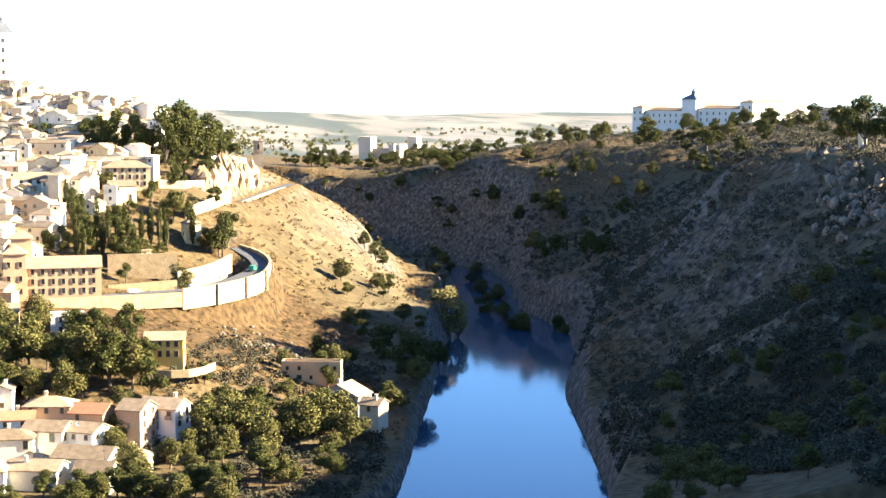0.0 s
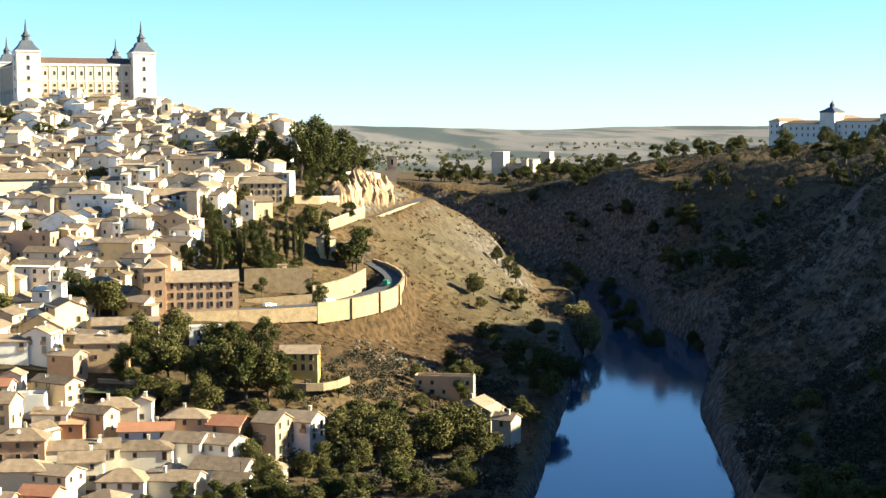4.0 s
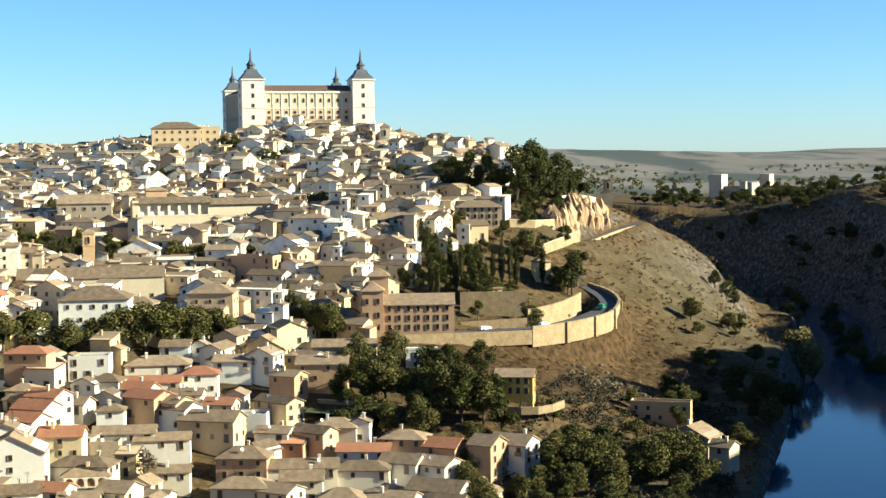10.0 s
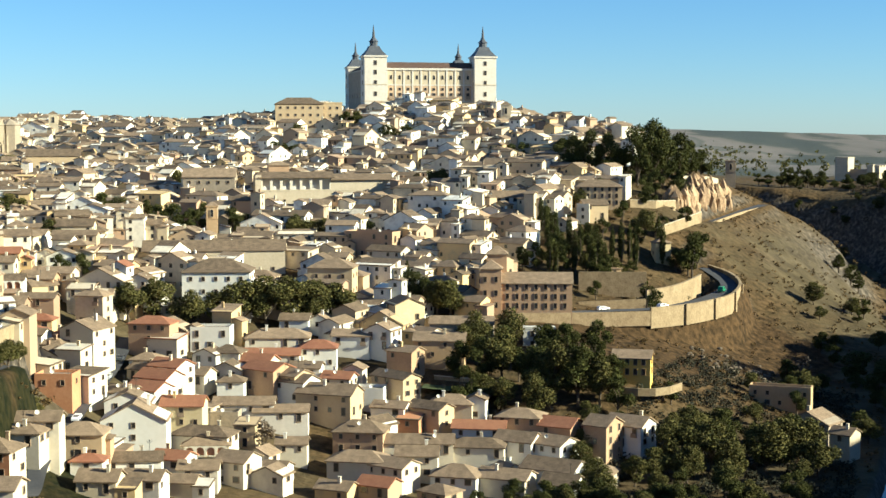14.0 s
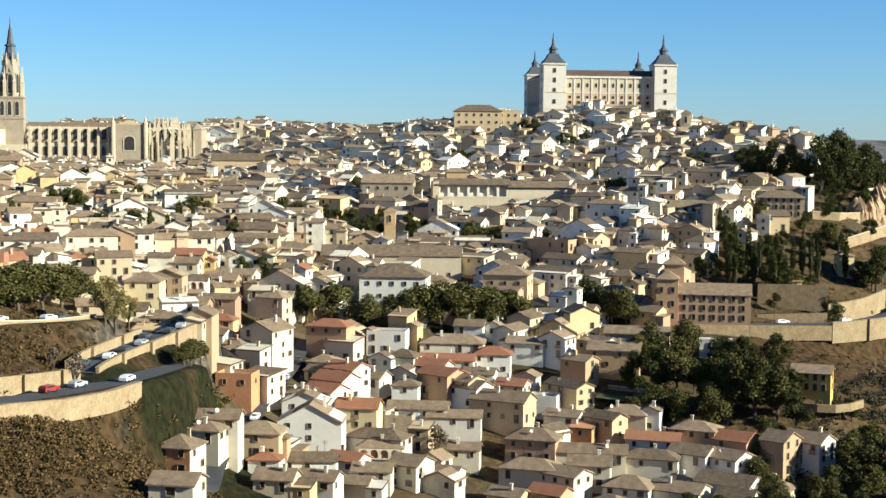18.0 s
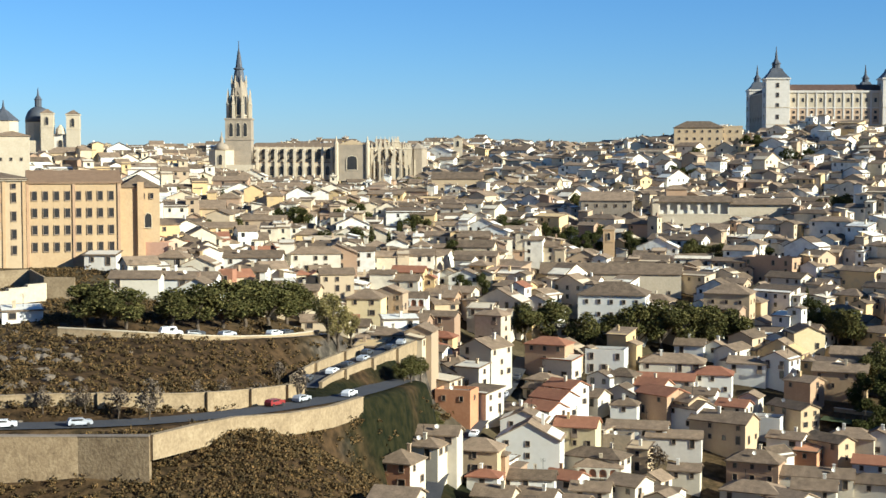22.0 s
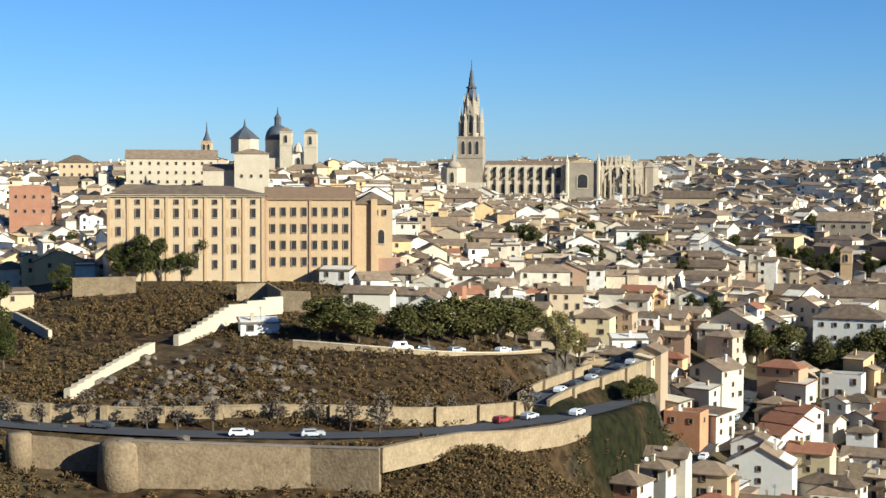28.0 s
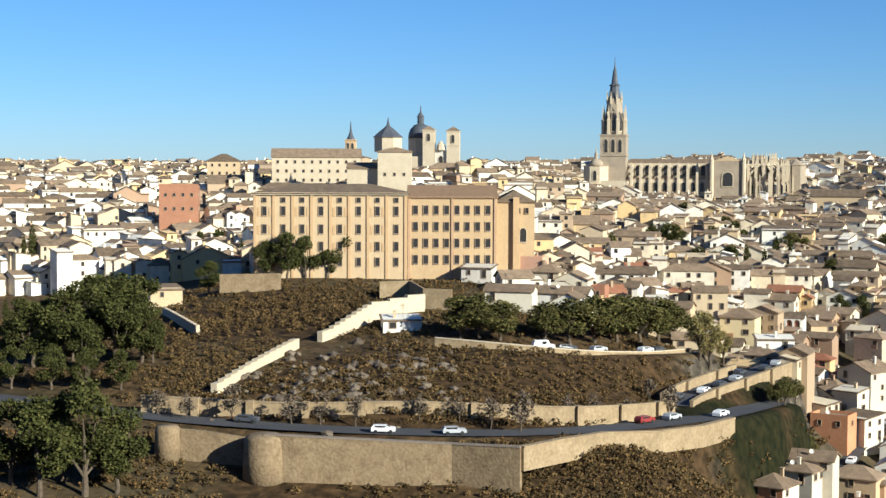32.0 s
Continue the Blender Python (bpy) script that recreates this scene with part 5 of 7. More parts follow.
# castle and academy over the gorge
cas = thing("castle", 300.7, 1141.0, 61.8, -40, "small ruined stone castle with square towers on the ridge", "castle")
part("wall", box(-22, 1, 2, 4, -9, 4.0), M_STONE_GREY, cas)
part("wall", box(-1.2, 1, 4, 34, -9, 5.5), M_STONE, cas)
part("wall", box(1, 15, 30, 32, -9, 4.5), M_STONE, cas)
part("wall", box(13, 15, 6, 30, -9, 2.0), M_STONE, cas)
for k in range(6):
    part("merlon", box(-1.2, 1, 5 + k * 5, 7.5 + k * 5, 5.5, 6.6), M_STONE, cas)
for u, v, s, h in ((-21, 3, 5.2, 12.5), (13, 16, 4.0, 12.5), (0, 4, 2.4, 7.0)):
    church_tower(cas, u, v, s, -9, h, M_STONE, "flat", None, 0)
ac = thing("academy", 541.6, 1048.4, 83.9, -60, "large pale academy building with a domed centre and end pavilions", "academy building")
for u0, u1, v0, v1, h in ((-90, -80, 0, 36, 13.5), (-80, -43, 4, 16, 11.5), (-30, 9.4, 3, 16, 13.0), (9.4, 20.8, 0, 52, 17.5), (11, 20, 52, 90, 13.5), (-42, -31, 16, 40, 15.5)):
    w = part("wing", box(u0, u1 - 0.1, v0, v1, -14, h), M_STONE_WHITE, ac)
    part("roof", roof_shell(u1 - u0 - 0.2, v1 - v0, h + 0.02, 2.2, "hip", 0.6, 0.3, (u0 + u1) / 2, (v0 + v1) / 2), M_ROOF_WARM, w)
    n = max(2, int((v1 - v0) / 5))
    for i in range(n):
        for z in (h - 5, h - 10):
            put(WIN["tall"], w, u1 - 0.05, v0 + (i + 0.5) * (v1 - v0) / n, z, 90, "window", (1, 1.5, 1.2))
    n = max(2, int((u1 - u0) / 5))
    for i in range(n):
        for z in (h - 5, h - 10):
            put(WIN["tall"], w, u0 + (i + 0.5) * (u1 - u0) / n, v0 - 0.05, z, 0, "window", (1, 1.5, 1.2))
tw = part("tower", box(-43, -30.1, 0, 13, -14, 20.5), M_STONE_WHITE, ac)
part("roof", roof_shell(12.9, 13, 20.5, 4.0, "hip", 0.8, 0.3, -36.5, 6.5), M_SLATE, tw)
part("lantern", lathe([(1.9, 23), (1.9, 25.5), (2.2, 25.6), (0.9, 27.2), (0.3, 28.5), (0.08, 31)], 10, None, (-36.5, 6.5)), M_SLATE, tw, "slate lantern with a finial")
block(574.7, 961.3, 14, 10, 10.5, -55, M_BRICK_PINK, "small red-brick house beside the academy", "gable", 2, 3, "small", 84.7, name="brick_house")
gt = thing("gate_tower", 150.4, 867.1, 66.6, -8, "square stone gate tower by the bridge", "tower")
church_tower(gt, 0, 0, 2.8, -10, 11.0, M_STONE_GREY, "flat", None, 1)


rt = thing("bell_tower", -415.0, 636.7, 98.5, 26, "brick bell tower with a small slate spirelet on the far hill", "bell tower")
church_tower(rt, 0, 0, 2.5, -8, 11.0, M_BRICK, "spire", None, 2)
block(-379.7, 527.6, 18, 10, 11, 34, M_CREAM, "cream convent house with several window rows", "hip", 3, 4, "small", None, name="convent_house")
block(-372.8, 538.6, 22, 10, 9, 34, M_STONE, "pale convent wing with a gallery of windows", "gable", 3, 7, "small", None, name="convent_house")
block(-321.4, 553.4, 14, 10, 9.5, 28, M_WHITE, "white house with small square windows below the domed church", "hip", 3, 5, "small", None, name="white_house")
block(-352.3, 627.9, 24, 10, 8, 28, M_CREAM, "ochre house with arched windows below the church towers", "hip", 2, 6, "small", None, name="ochre_house")
block(-238.0, 506.9, 26, 12, 9.5, 22, M_CREAM, "plain pale building end behind the seminary", "gable", 1, 3, "small", None, name="plain_building")


# ---- roads, walls and stairs ----
def ribbon(name, path, width, mat, label, category, lift=0.12):
    v, f = [], []
    for k, (x, y, z) in enumerate(path):
        px, py, _ = path[max(k - 1, 0)]
        qx, qy, _ = path[min(k + 1, len(path) - 1)]
        d = Vector((qx - px, qy - py)).normalized() * width / 2
        v += [(x - d.y, y + d.x, z + lift), (x + d.y, y - d.x, z + lift)]
        if k:
            f.append((2 * k - 2, 2 * k - 1, 2 * k + 1, 2 * k))
    return tagged(part(name, (v, f), mat), label, category, kind="structure")


def fine(path, step=6.0):
    """Points every few metres along a polyline of (x, y, z), rounded at the bends."""
    p = np.array(path, float)
    s = np.append(0, np.cumsum(np.linalg.norm(np.diff(p[:, :2], axis=0), axis=1)))
    t = np.linspace(0, s[-1], max(3, int(s[-1] / step)))
    q = np.stack([np.interp(t, s, p[:, i]) for i in range(3)], -1)
    for _ in range(2):
        q[1:-1] = (q[:-2] + 2 * q[1:-1] + q[2:]) / 4
    return [tuple(a) for a in q]


ribbon("road", fine(LOW_ROAD), 7.2, M_ASPHALT, "grey asphalt road round the foot of the hill", "road")
ribbon("road", fine(HIGH_ROAD), 5.5, M_ASPHALT, "narrow asphalt road climbing beside parked cars", "road")
ribbon("terrace", fine(TERRACE), 9.0, M_PAVING, "paved terrace under a row of trees", "terrace")
ribbon("road", fine(RAMP), 6.0, M_ASPHALT, "narrow road curving along a retaining wall", "road")
STREET = [(x, y, ground(x, y)) for x, y, _ in fine([(-97.4, 436.3, 0), (-97.4, 426.0, 0), (-95.8, 389.4, 0), (-94.5, 352.6, 0), (-89.5, 310.4, 0), (-85.7, 289.6, 0)], 4)]
ribbon("road", STREET, 5.0, M_ASPHALT, "narrow street falling between the houses", "road", 0.35)
TAKEN += [(x, y, 1.6) for x, y, _ in STREET]
ribbon("road", fine(EAST_ROAD), 5.0, M_ASPHALT, "narrow road on the crest of the slope", "road")


def long_wall(name, path, height, thick, mat, label, deep=7.0, coping=None, posts=0.0):
    """A masonry wall along (x, y, top) points, its top height over the given line; it reaches deep below it."""
    path = list(path)
    n = len(path)
    v, f, cv, cf = [], [], [], []
    for k, (x, y, z) in enumerate(path):
        px, py, _ = path[max(k - 1, 0)]
        qx, qy, _ = path[min(k + 1, n - 1)]
        d = Vector((qx - px, qy - py)).normalized()
        for o in (-thick / 2, thick / 2):
            v += [(x - d.y * o, y + d.x * o, z - deep), (x - d.y * o, y + d.x * o, z + height)]
        for o in (-thick / 2 - 0.12, thick / 2 + 0.12):
            cv += [(x - d.y * o, y + d.x * o, z + height), (x - d.y * o, y + d.x * o, z + height + 0.22)]
        if k:
            for g in (f, cf):
                a, b = 4 * k - 4, 4 * k
                g += [(a, b, b + 1, a + 1), (a + 3, b + 3, b + 2, a + 2), (a + 1, b + 1, b + 3, a + 3)]
    for g in (f, cf):
        g += [(0, 1, 3, 2), (4 * n - 2, 4 * n - 1, 4 * n - 3, 4 * n - 4)]
    top = tagged(part(name, (v, f), mat), label, "wall", kind="structure")
    if coping:
        part("coping", (cv, cf), coping, top)
    if posts:
        s = 0.0
        for (ax, ay, az), (bx, by, bz) in zip(path, path[1:]):
            s += math.hypot(bx - ax, by - ay)
            if s > posts:
                s = 0.0
                a = math.atan2(by - ay, bx - ax)
                o = part("buttress", box(-0.7, 0.7, -thick / 2 - 0.7, thick / 2 + 0.25, -deep, height + 0.35), mat, top)
                o.matrix_local = pose(bx, by, bz, 0, 0, math.degrees(a))
    return top


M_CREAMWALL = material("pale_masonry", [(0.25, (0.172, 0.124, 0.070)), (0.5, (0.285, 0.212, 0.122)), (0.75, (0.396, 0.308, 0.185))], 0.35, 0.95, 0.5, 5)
BASTION = [(-157.4, 209.5, 48.7), (-152.7, 208.0, 50.1), (-148.3, 209.9, 50.0), (-125.1, 223.3, 48.7), (-113.0, 225.2, 49.0), (-111.2, 238.0, 48.6), (-108.8, 250.0, 48.1), (-103.6, 262.0, 47.0), (-99.8, 275.0, 46.4), (-98.6, 290.0, 46.0)]
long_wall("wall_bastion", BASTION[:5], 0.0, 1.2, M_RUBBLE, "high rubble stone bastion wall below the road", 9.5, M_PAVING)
# return toward the sun: its light is put into paler masonry than the bastion
long_wall("wall_bastion_return", BASTION[4:], 0.0, 1.1, M_CREAMWALL, "stone wall falling from the bastion's corner, its sunlight in paler masonry", 4.0, M_CREAMWALL)
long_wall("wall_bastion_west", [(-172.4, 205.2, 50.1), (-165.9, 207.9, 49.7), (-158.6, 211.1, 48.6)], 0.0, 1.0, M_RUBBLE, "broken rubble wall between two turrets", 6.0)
tur = thing("turret", -171.4, 204.8, 50.4, 0, "small ruined round turret of rubble stone", "turret")
part("body", lathe([(2.3, -6.5), (2.2, -2.0), (2.1, -0.2), (1.7, 0.2)], 24), M_RUBBLE, tur, "", True)
tur = thing("turret", -153.4, 208.7, 49.7, 0, "broad rounded stone end of the bastion", "turret")
part("body", lathe([(3.9, -8.5), (3.7, -4.0), (3.5, -0.5), (3.2, 0.0), (2.4, 0.4)], 32), M_RUBBLE, tur, "", True)
long_wall("wall_road", fine([(-191.1, 220.8, 49.9), (-166.1, 231.6, 48.9), (-152.8, 238.2, 49.3), (-145.6, 242.6, 49.6), (-121.5, 262.0, 47.6), (-114.8, 276.0, 46.8), (-110.6, 289.0, 46.2)], 5), 2.3, 0.7, M_CREAMWALL, "pale stone retaining wall with piers behind the road", 5.0, M_CREAMWALL, 9.0)
long_wall("wall_high_road", fine([(-117.2, 299.0, 46.4), (-118.8, 312.0, 46.8), (-117.8, 330.0, 47.2), (-116.8, 345.0, 47.6)], 5), 1.8, 0.6, M_CREAMWALL, "stone wall above the climbing road", 4.0, M_CREAMWALL, 12.0)
long_wall("wall_parking", fine([(-110.2, 298.0, 46.4), (-111.2, 309.0, 46.8), (-110.0, 327.0, 47.2), (-108.8, 348.0, 47.6), (-108.6, 368.0, 47.8)], 5), 0.9, 0.7, M_CREAMWALL, "tall stone retaining wall below the parked cars", 9.0, M_CREAMWALL, 14.0)
long_wall("wall_terrace", fine([(-166.6, 289.5, 57.2), (-156.5, 291.7, 56.8), (-145.5, 297.3, 55.7), (-136.9, 308.0, 54.1), (-130.3, 324.8, 52.6), (-127.7, 344.1, 51.7)], 5), 0.9, 0.5, M_CREAMWALL, "low pale parapet along the tree terrace", 3.0, M_STONE)
long_wall("wall_seminary", [(-251.1, 321.6, 66.2), (-238.1, 331.3, 66.4)], 1.0, 0.5, M_RUBBLE, "low stone wall before the seminary", 4.0)
long_wall("wall_yard", [(-207.8, 332.4, 64.9), (-201.1, 336.5, 65.2), (-192.0, 327.9, 64.1), (-184.9, 329.7, 64.0)], 1.4, 0.5, M_CREAMWALL, "plain grey yard wall", 4.0)
long_wall("wall_ramp_west", fine([(13.8, 491.8, 35.5), (40.2, 501.4, 34.6), (62.3, 511.2, 33.9)], 5), 0.4, 0.8, M_RUBBLE, "rubble wall under the road before the school", 4.5)
long_wall("wall_ramp", fine([(62.5, 511.2, 34.4), (78.8, 522.1, 34.6), (95.1, 539.7, 35.8), (102.5, 562.7, 37.9), (102.1, 583.1, 39.7), (96.1, 600.4, 41.1)], 5), 0.9, 0.8, M_CREAMWALL, "pale buttressed retaining wall round the curving road", 6.0, M_CREAMWALL, 13.0)
long_wall("wall_ramp_inner", fine([(63.5, 532.2, 33.5), (76.9, 542.6, 34.3), (85.9, 555.4, 37.0)], 5), 5.5, 0.7, M_CREAMWALL, "tall ochre wall on the hill side of the road", 4.0, M_CREAMWALL)
# dark rubble put where the ground behind the school lies in shade
long_wall("wall_ramp_shade", fine([(39.3, 526.5, 33.1), (63.2, 531.3, 33.7)], 5), 2.6, 0.7, M_RUBBLE, "rough dark stone wall standing in for shade behind the school", 4.0)
long_wall("wall_garden", fine([(40.6, 543.5, 41.7), (64.9, 544.1, 41.5)], 5), 3.0, 0.7, M_RUBBLE, "dark garden wall under the cypresses", 6.0)
long_wall("wall_east_road", fine([(89.6, 633.7, 51.6), (107.9, 659.2, 55.1), (125.1, 686.7, 58.0), (138.7, 710.6, 58.8)], 5), 0.8, 0.5, M_CREAMWALL, "pale parapet of the crest road", 6.0)
long_wall("wall_rock", fine([(98.3, 696.1, 72.4), (113.6, 713.0, 71.6), (118.9, 720.3, 70.2)], 3), 1.8, 0.8, M_STONE, "pale parapet on top of the crag", 3.0, M_STONE)
long_wall("wall_yellow_house", fine([(44.3, 431.7, 23.4), (50.4, 428.0, 23.1), (58.6, 430.0, 23.0), (62.3, 435.6, 24.0)], 4), -1.4, 0.6, M_CREAMWALL, "curved stone terrace wall before the yellow house", 3.6)


long_wall("wall_terrace_upper", [(67.9, 628.1, 63.3), (78.8, 631.8, 62.6), (92.5, 653.7, 61.9)], 3.2, 0.6, M_CREAMWALL, "pale terrace wall below the pines", 2.5, M_STONE)
long_wall("wall_terrace_lower", [(75.3, 603.4, 52.4), (86.0, 615.8, 54.7), (97.8, 632.9, 57.3)], 4.0, 0.6, M_CREAMWALL, "sunlit terrace wall beside the crest road", 2.5, M_STONE)


M_TURF = material("mown_turf", [(0.3, (0.03, 0.042, 0.014)), (0.7, (0.06, 0.075, 0.028))], 0.4, 0.95, 0.3, 8)
LAWN = fine([(-11.8, 435.7, 21.4), (-4.1, 434.7, 20.8), (3.8, 433.1, 20.2), (11.0, 431.4, 19.7)], 4)
ribbon("lawn", LAWN, 11.0, M_TURF, "walled green lawn between the houses and the trees", "lawn", 0.5)
TAKEN += [(x, y, 4.5) for x, y, _ in LAWN]
long_wall("wall_lawn_back", [(-9.0, 440.5, 22.5), (-1.0, 439.5, 22.0), (12.0, 436.2, 21.2)], 1.2, 0.5, M_CREAMWALL, "low pale wall along the back of the lawn", 2.0, M_STONE)
long_wall("wall_lawn_side", [(12.3, 435.7, 21.1), (9.3, 423.4, 17.3)], 1.2, 0.5, M_CREAMWALL, "low pale wall at the side of the lawn", 2.0, M_STONE)
# open ground kept before the larger fronts
TAKEN += [(-96, 812, 9), (-82, 815, 9)] + [(-88.9 + u, 526.0 + 0.14 * u, 9) for u in (-22, -8, 6, 20)] + [(-59.4 + u, 645 + 0.2 * u, 8) for u in (-20, -6, 8, 22)]


def stair_wall(a, b, steps, width=1.3, label="white stepped stair wall climbing the slope"):
    top = tagged(thing("stairway", a[0], a[1], a[2], 0, label, "stairs"))
    run = Vector((b[0] - a[0], b[1] - a[1]))
    turn = math.degrees(math.atan2(run.y, run.x))
    for i in range(steps):
        u = run * ((i + 0.5) / steps)
        z = max((b[2] - a[2]) * (i + 1) / steps, ground(a[0] + u.x, a[1] + u.y) - a[2] + 0.6)
        TAKEN.append((a[0] + u.x, a[1] + u.y, 1.5))
        o = part("step", box(-run.length / steps / 2 - 0.02, run.length / steps / 2, -width / 2, width / 2, -3.0, 1.3), M_STONE, top)
        o.matrix_local = pose(u.x, u.y, z, 0, 0, turn)


stair_wall((-184.6, 234.5, 51.4), (-193.8, 275.5, 56.4), 13)
stair_wall((-193.6, 284.3, 56.3), (-195.9, 309.1, 61.4), 9)
stair_wall((-195.9, 309.1, 61.4), (-190.0, 324.5, 63.1), 3, 1.3, "cream garden wall above the stairs")
stair_wall((-223.0, 277.5, 55.5), (-252.1, 300.2, 58.7), 12, 0.9, "pale concrete stair on the dark slope")

# ---- plants ----
def leaf_cloud(rnd, blobs, count, size, flat=1.0):
    """Small bent leaf sprays scattered through a set of (x, y, z, radius) blobs."""
    v, f = [], []
    weight = [b[3] ** 2 for b in blobs]
    for _ in range(count):
        bx, by, bz, br = rnd.choices(blobs, weight)[0]
        while True:
            p = Vector((rnd.uniform(-1, 1), rnd.uniform(-1, 1), rnd.uniform(-1, 1)))
            if 0.25 < p.length < 1:
                break
        p = p * (0.55 + 0.45 * rnd.random()) / max(p.length, 0.4) * p.length ** 0.4
        c = Vector((bx + p.x * br, by + p.y * br, bz + p.z * br * flat))
        s = size * rnd.uniform(0.6, 1.4)
        a = Vector((rnd.gauss(0, 1), rnd.gauss(0, 1), rnd.gauss(0, 0.7))).normalized()
        b = a.cross(Vector((rnd.gauss(0, 1), rnd.gauss(0, 1), rnd.gauss(0, 1)))).normalized()
        n = a.cross(b)
        k = len(v)
        v += [tuple(c + a * s), tuple(c + b * s * 0.7 + n * s * 0.3), tuple(c - a * s), tuple(c - b * s * 0.7 + n * s * 0.25)]
        f += [(k, k + 1, k + 3), (k + 1, k + 2, k + 3)]
    return v, f


def limb(out, a, b, r0, r1, sides=6):
    a, b = Vector(a), Vector(b)
    q = (b - a).to_track_quat("Z", "Y")
    v, f = out
    n = len(v)
    for p, r in ((a, r0), ((a + b) / 2 + Vector((0.06, -0.05, 0)) * (b - a).length, (r0 + r1) / 2), (b, r1)):
        for i in range(sides):
            t = 2 * math.pi * i / sides
            v.append(tuple(p + q @ Vector((r * math.cos(t), r * math.sin(t), 0))))
    for j in range(2):
        for i in range(sides):
            f.append((n + j * sides + i, n + j * sides + (i + 1) % sides, n + (j + 1) * sides + (i + 1) % sides, n + (j + 1) * sides + i))
    f.append(tuple(n + 2 * sides + i for i in range(sides)))
    return out


def tree(name, label, mat, h, r, seed, shape="round", leaves=900, size=0.42):
    rnd = random.Random(seed)
    top = tagged(new(name), label, "tree", "trees")
    wood = ([], [])
    blobs = []
    if shape == "cypress":
        limb(wood, (0, 0, -1), (0, 0, h * 0.9), 0.3, 0.05)
        blobs = [(rnd.uniform(-0.15, 0.15), rnd.uniform(-0.15, 0.15), h * (0.08 + 0.9 * k / 11), r * math.sin(math.pi * (0.12 + 0.85 * k / 11)) ** 0.7 * rnd.uniform(0.85, 1.1)) for k in range(12)]
    else:
        trunk = h * (0.2 if shape == "round" else 0.55 if shape == "umbrella" else 0.25)
        limb(wood, (0, 0, -1), (0, 0, trunk), h * 0.03, h * 0.022, 8)
        for k in range(9 if shape != "tall" else 14):
            a = k * 2.4 + rnd.uniform(-0.4, 0.4)
            f = rnd.uniform(0.35, 1.0)
            z = trunk + (h - trunk) * (rnd.uniform(0.15, 0.85) if shape != "umbrella" else rnd.uniform(0.45, 0.85))
            k2 = math.sin(math.pi * min(0.95, max(0.1, (z - trunk * 0.7) / (h - trunk * 0.7)))) ** 0.6
            e = (r * f * 0.72 * k2 * math.cos(a), r * f * 0.72 * k2 * math.sin(a), z)
            limb(wood, (0, 0, trunk * rnd.uniform(0.7, 1.0)), e, h * 0.014, h * 0.004, 5)
            blobs.append((*e, r * rnd.uniform(0.32, 0.52)))
        blobs.append((0, 0, h * 0.86, r * 0.42))
    part("trunk", wood, M_BARK, top)
    part("crown", leaf_cloud(rnd, blobs, leaves, size), mat, top)
    return top


KINDS = {
    "pine": [tree("pine_tree", "broad dark green pine with an uneven crown", M_PINE, 14, 5.2, 20 + i, "round", 4600, 0.25) for i in range(4)],
    "olive": [tree("leafy_tree", "round olive-green tree in autumn leaf", M_OLIVE, 10, 4.4, 30 + i, "round", 4200, 0.22) for i in range(4)],
    "cypress": [tree("cypress_tree", "tall narrow dark cypress", M_PINE, 16, 1.5, 40 + i, "cypress", 3000, 0.2) for i in range(2)],
    "poplar": [tree("yellowing_tree", "yellowing tree with a loose upright crown", M_POPLAR, 14, 4.0, 50 + i, "tall", 3200, 0.22) for i in range(2)],
    "bare": [tree("street_tree", "small street tree with thin grey-brown twigs", M_TWIG, 6, 2.4, 60 + i, "round", 420, 0.22) for i in range(3)],
}
SPARE = [t for k in KINDS.values() for t in k]
PICK = random.Random(5)


def plant(kind, x, y, h, wide=1.0, z=None):
    src = PICK.choice(KINDS[kind])
    base = {"pine": 14, "olive": 10, "cypress": 16, "poplar": 14, "bare": 6}[kind]
    k = h / base
    z = ground(x, y) if z is None else z
    m = pose(x, y, z, 0, 0, PICK.uniform(0, 360)) @ Matrix.Diagonal((k * wide, k * wide, k, 1))
    if kind != "bare":
        TAKEN.append((x, y, 3.0))
    if src in SPARE:
        SPARE.remove(src)
        src.matrix_basis = m
        return src
    ob = copy_thing(src, Matrix())
    ob.matrix_basis = m
    return ob


# crag east of the fortress
for x, y, h, w in ((45.3, 712.4, 14, 1.2), (48.9, 689.5, 19, 1.0), (56.1, 683.4, 22, 0.9), (63.4, 680.7, 21, 0.9), (67.8, 681.8, 15, 0.9), (77.0, 678.3, 27, 0.8), (83.1, 683.1, 29, 0.8), (89.6, 688.3, 26, 0.85), (96.6, 696.5, 23, 0.95), (103.9, 707.6, 19, 0.9), (110.9, 718.7, 14, 1.1), (53.9, 705.3, 14, 1.1)):
    plant("pine", x, y, h, w)
# cypress garden
for x, y, h in ((49.0, 570.9, 17), (55.5, 574.3, 14), (58.9, 575.0, 17), (43.2, 570.4, 15), (39.1, 572.7, 17), (26.3, 586.4, 10)):
    plant("cypress", x, y, h)
for x, y, h in ((25.9, 554.4, 11), (33.5, 561.0, 14), (20.8, 554.6, 9), (46.5, 580.1, 11), (32.1, 592.1, 11), (86.4, 579.6, 18), (90.9, 595.1, 15), (67.2, 591.2, 9), (36.4, 556.8, 8)):
    plant("pine", x, y, h)
GARDEN = random.Random(21)
for k in range(16):
    az, d = radians(GARDEN.uniform(2.2, 7.4)), GARDEN.uniform(552, 600)
    plant("cypress", d * math.sin(az), d * math.cos(az), GARDEN.uniform(11, 18))
for k in range(26):
    az, d = radians(GARDEN.uniform(2.6, 8.6)), GARDEN.uniform(535, 640)
    plant(GARDEN.choice(["pine", "pine", "olive"]), d * math.sin(az), d * math.cos(az), GARDEN.uniform(6, 11), 1.2)
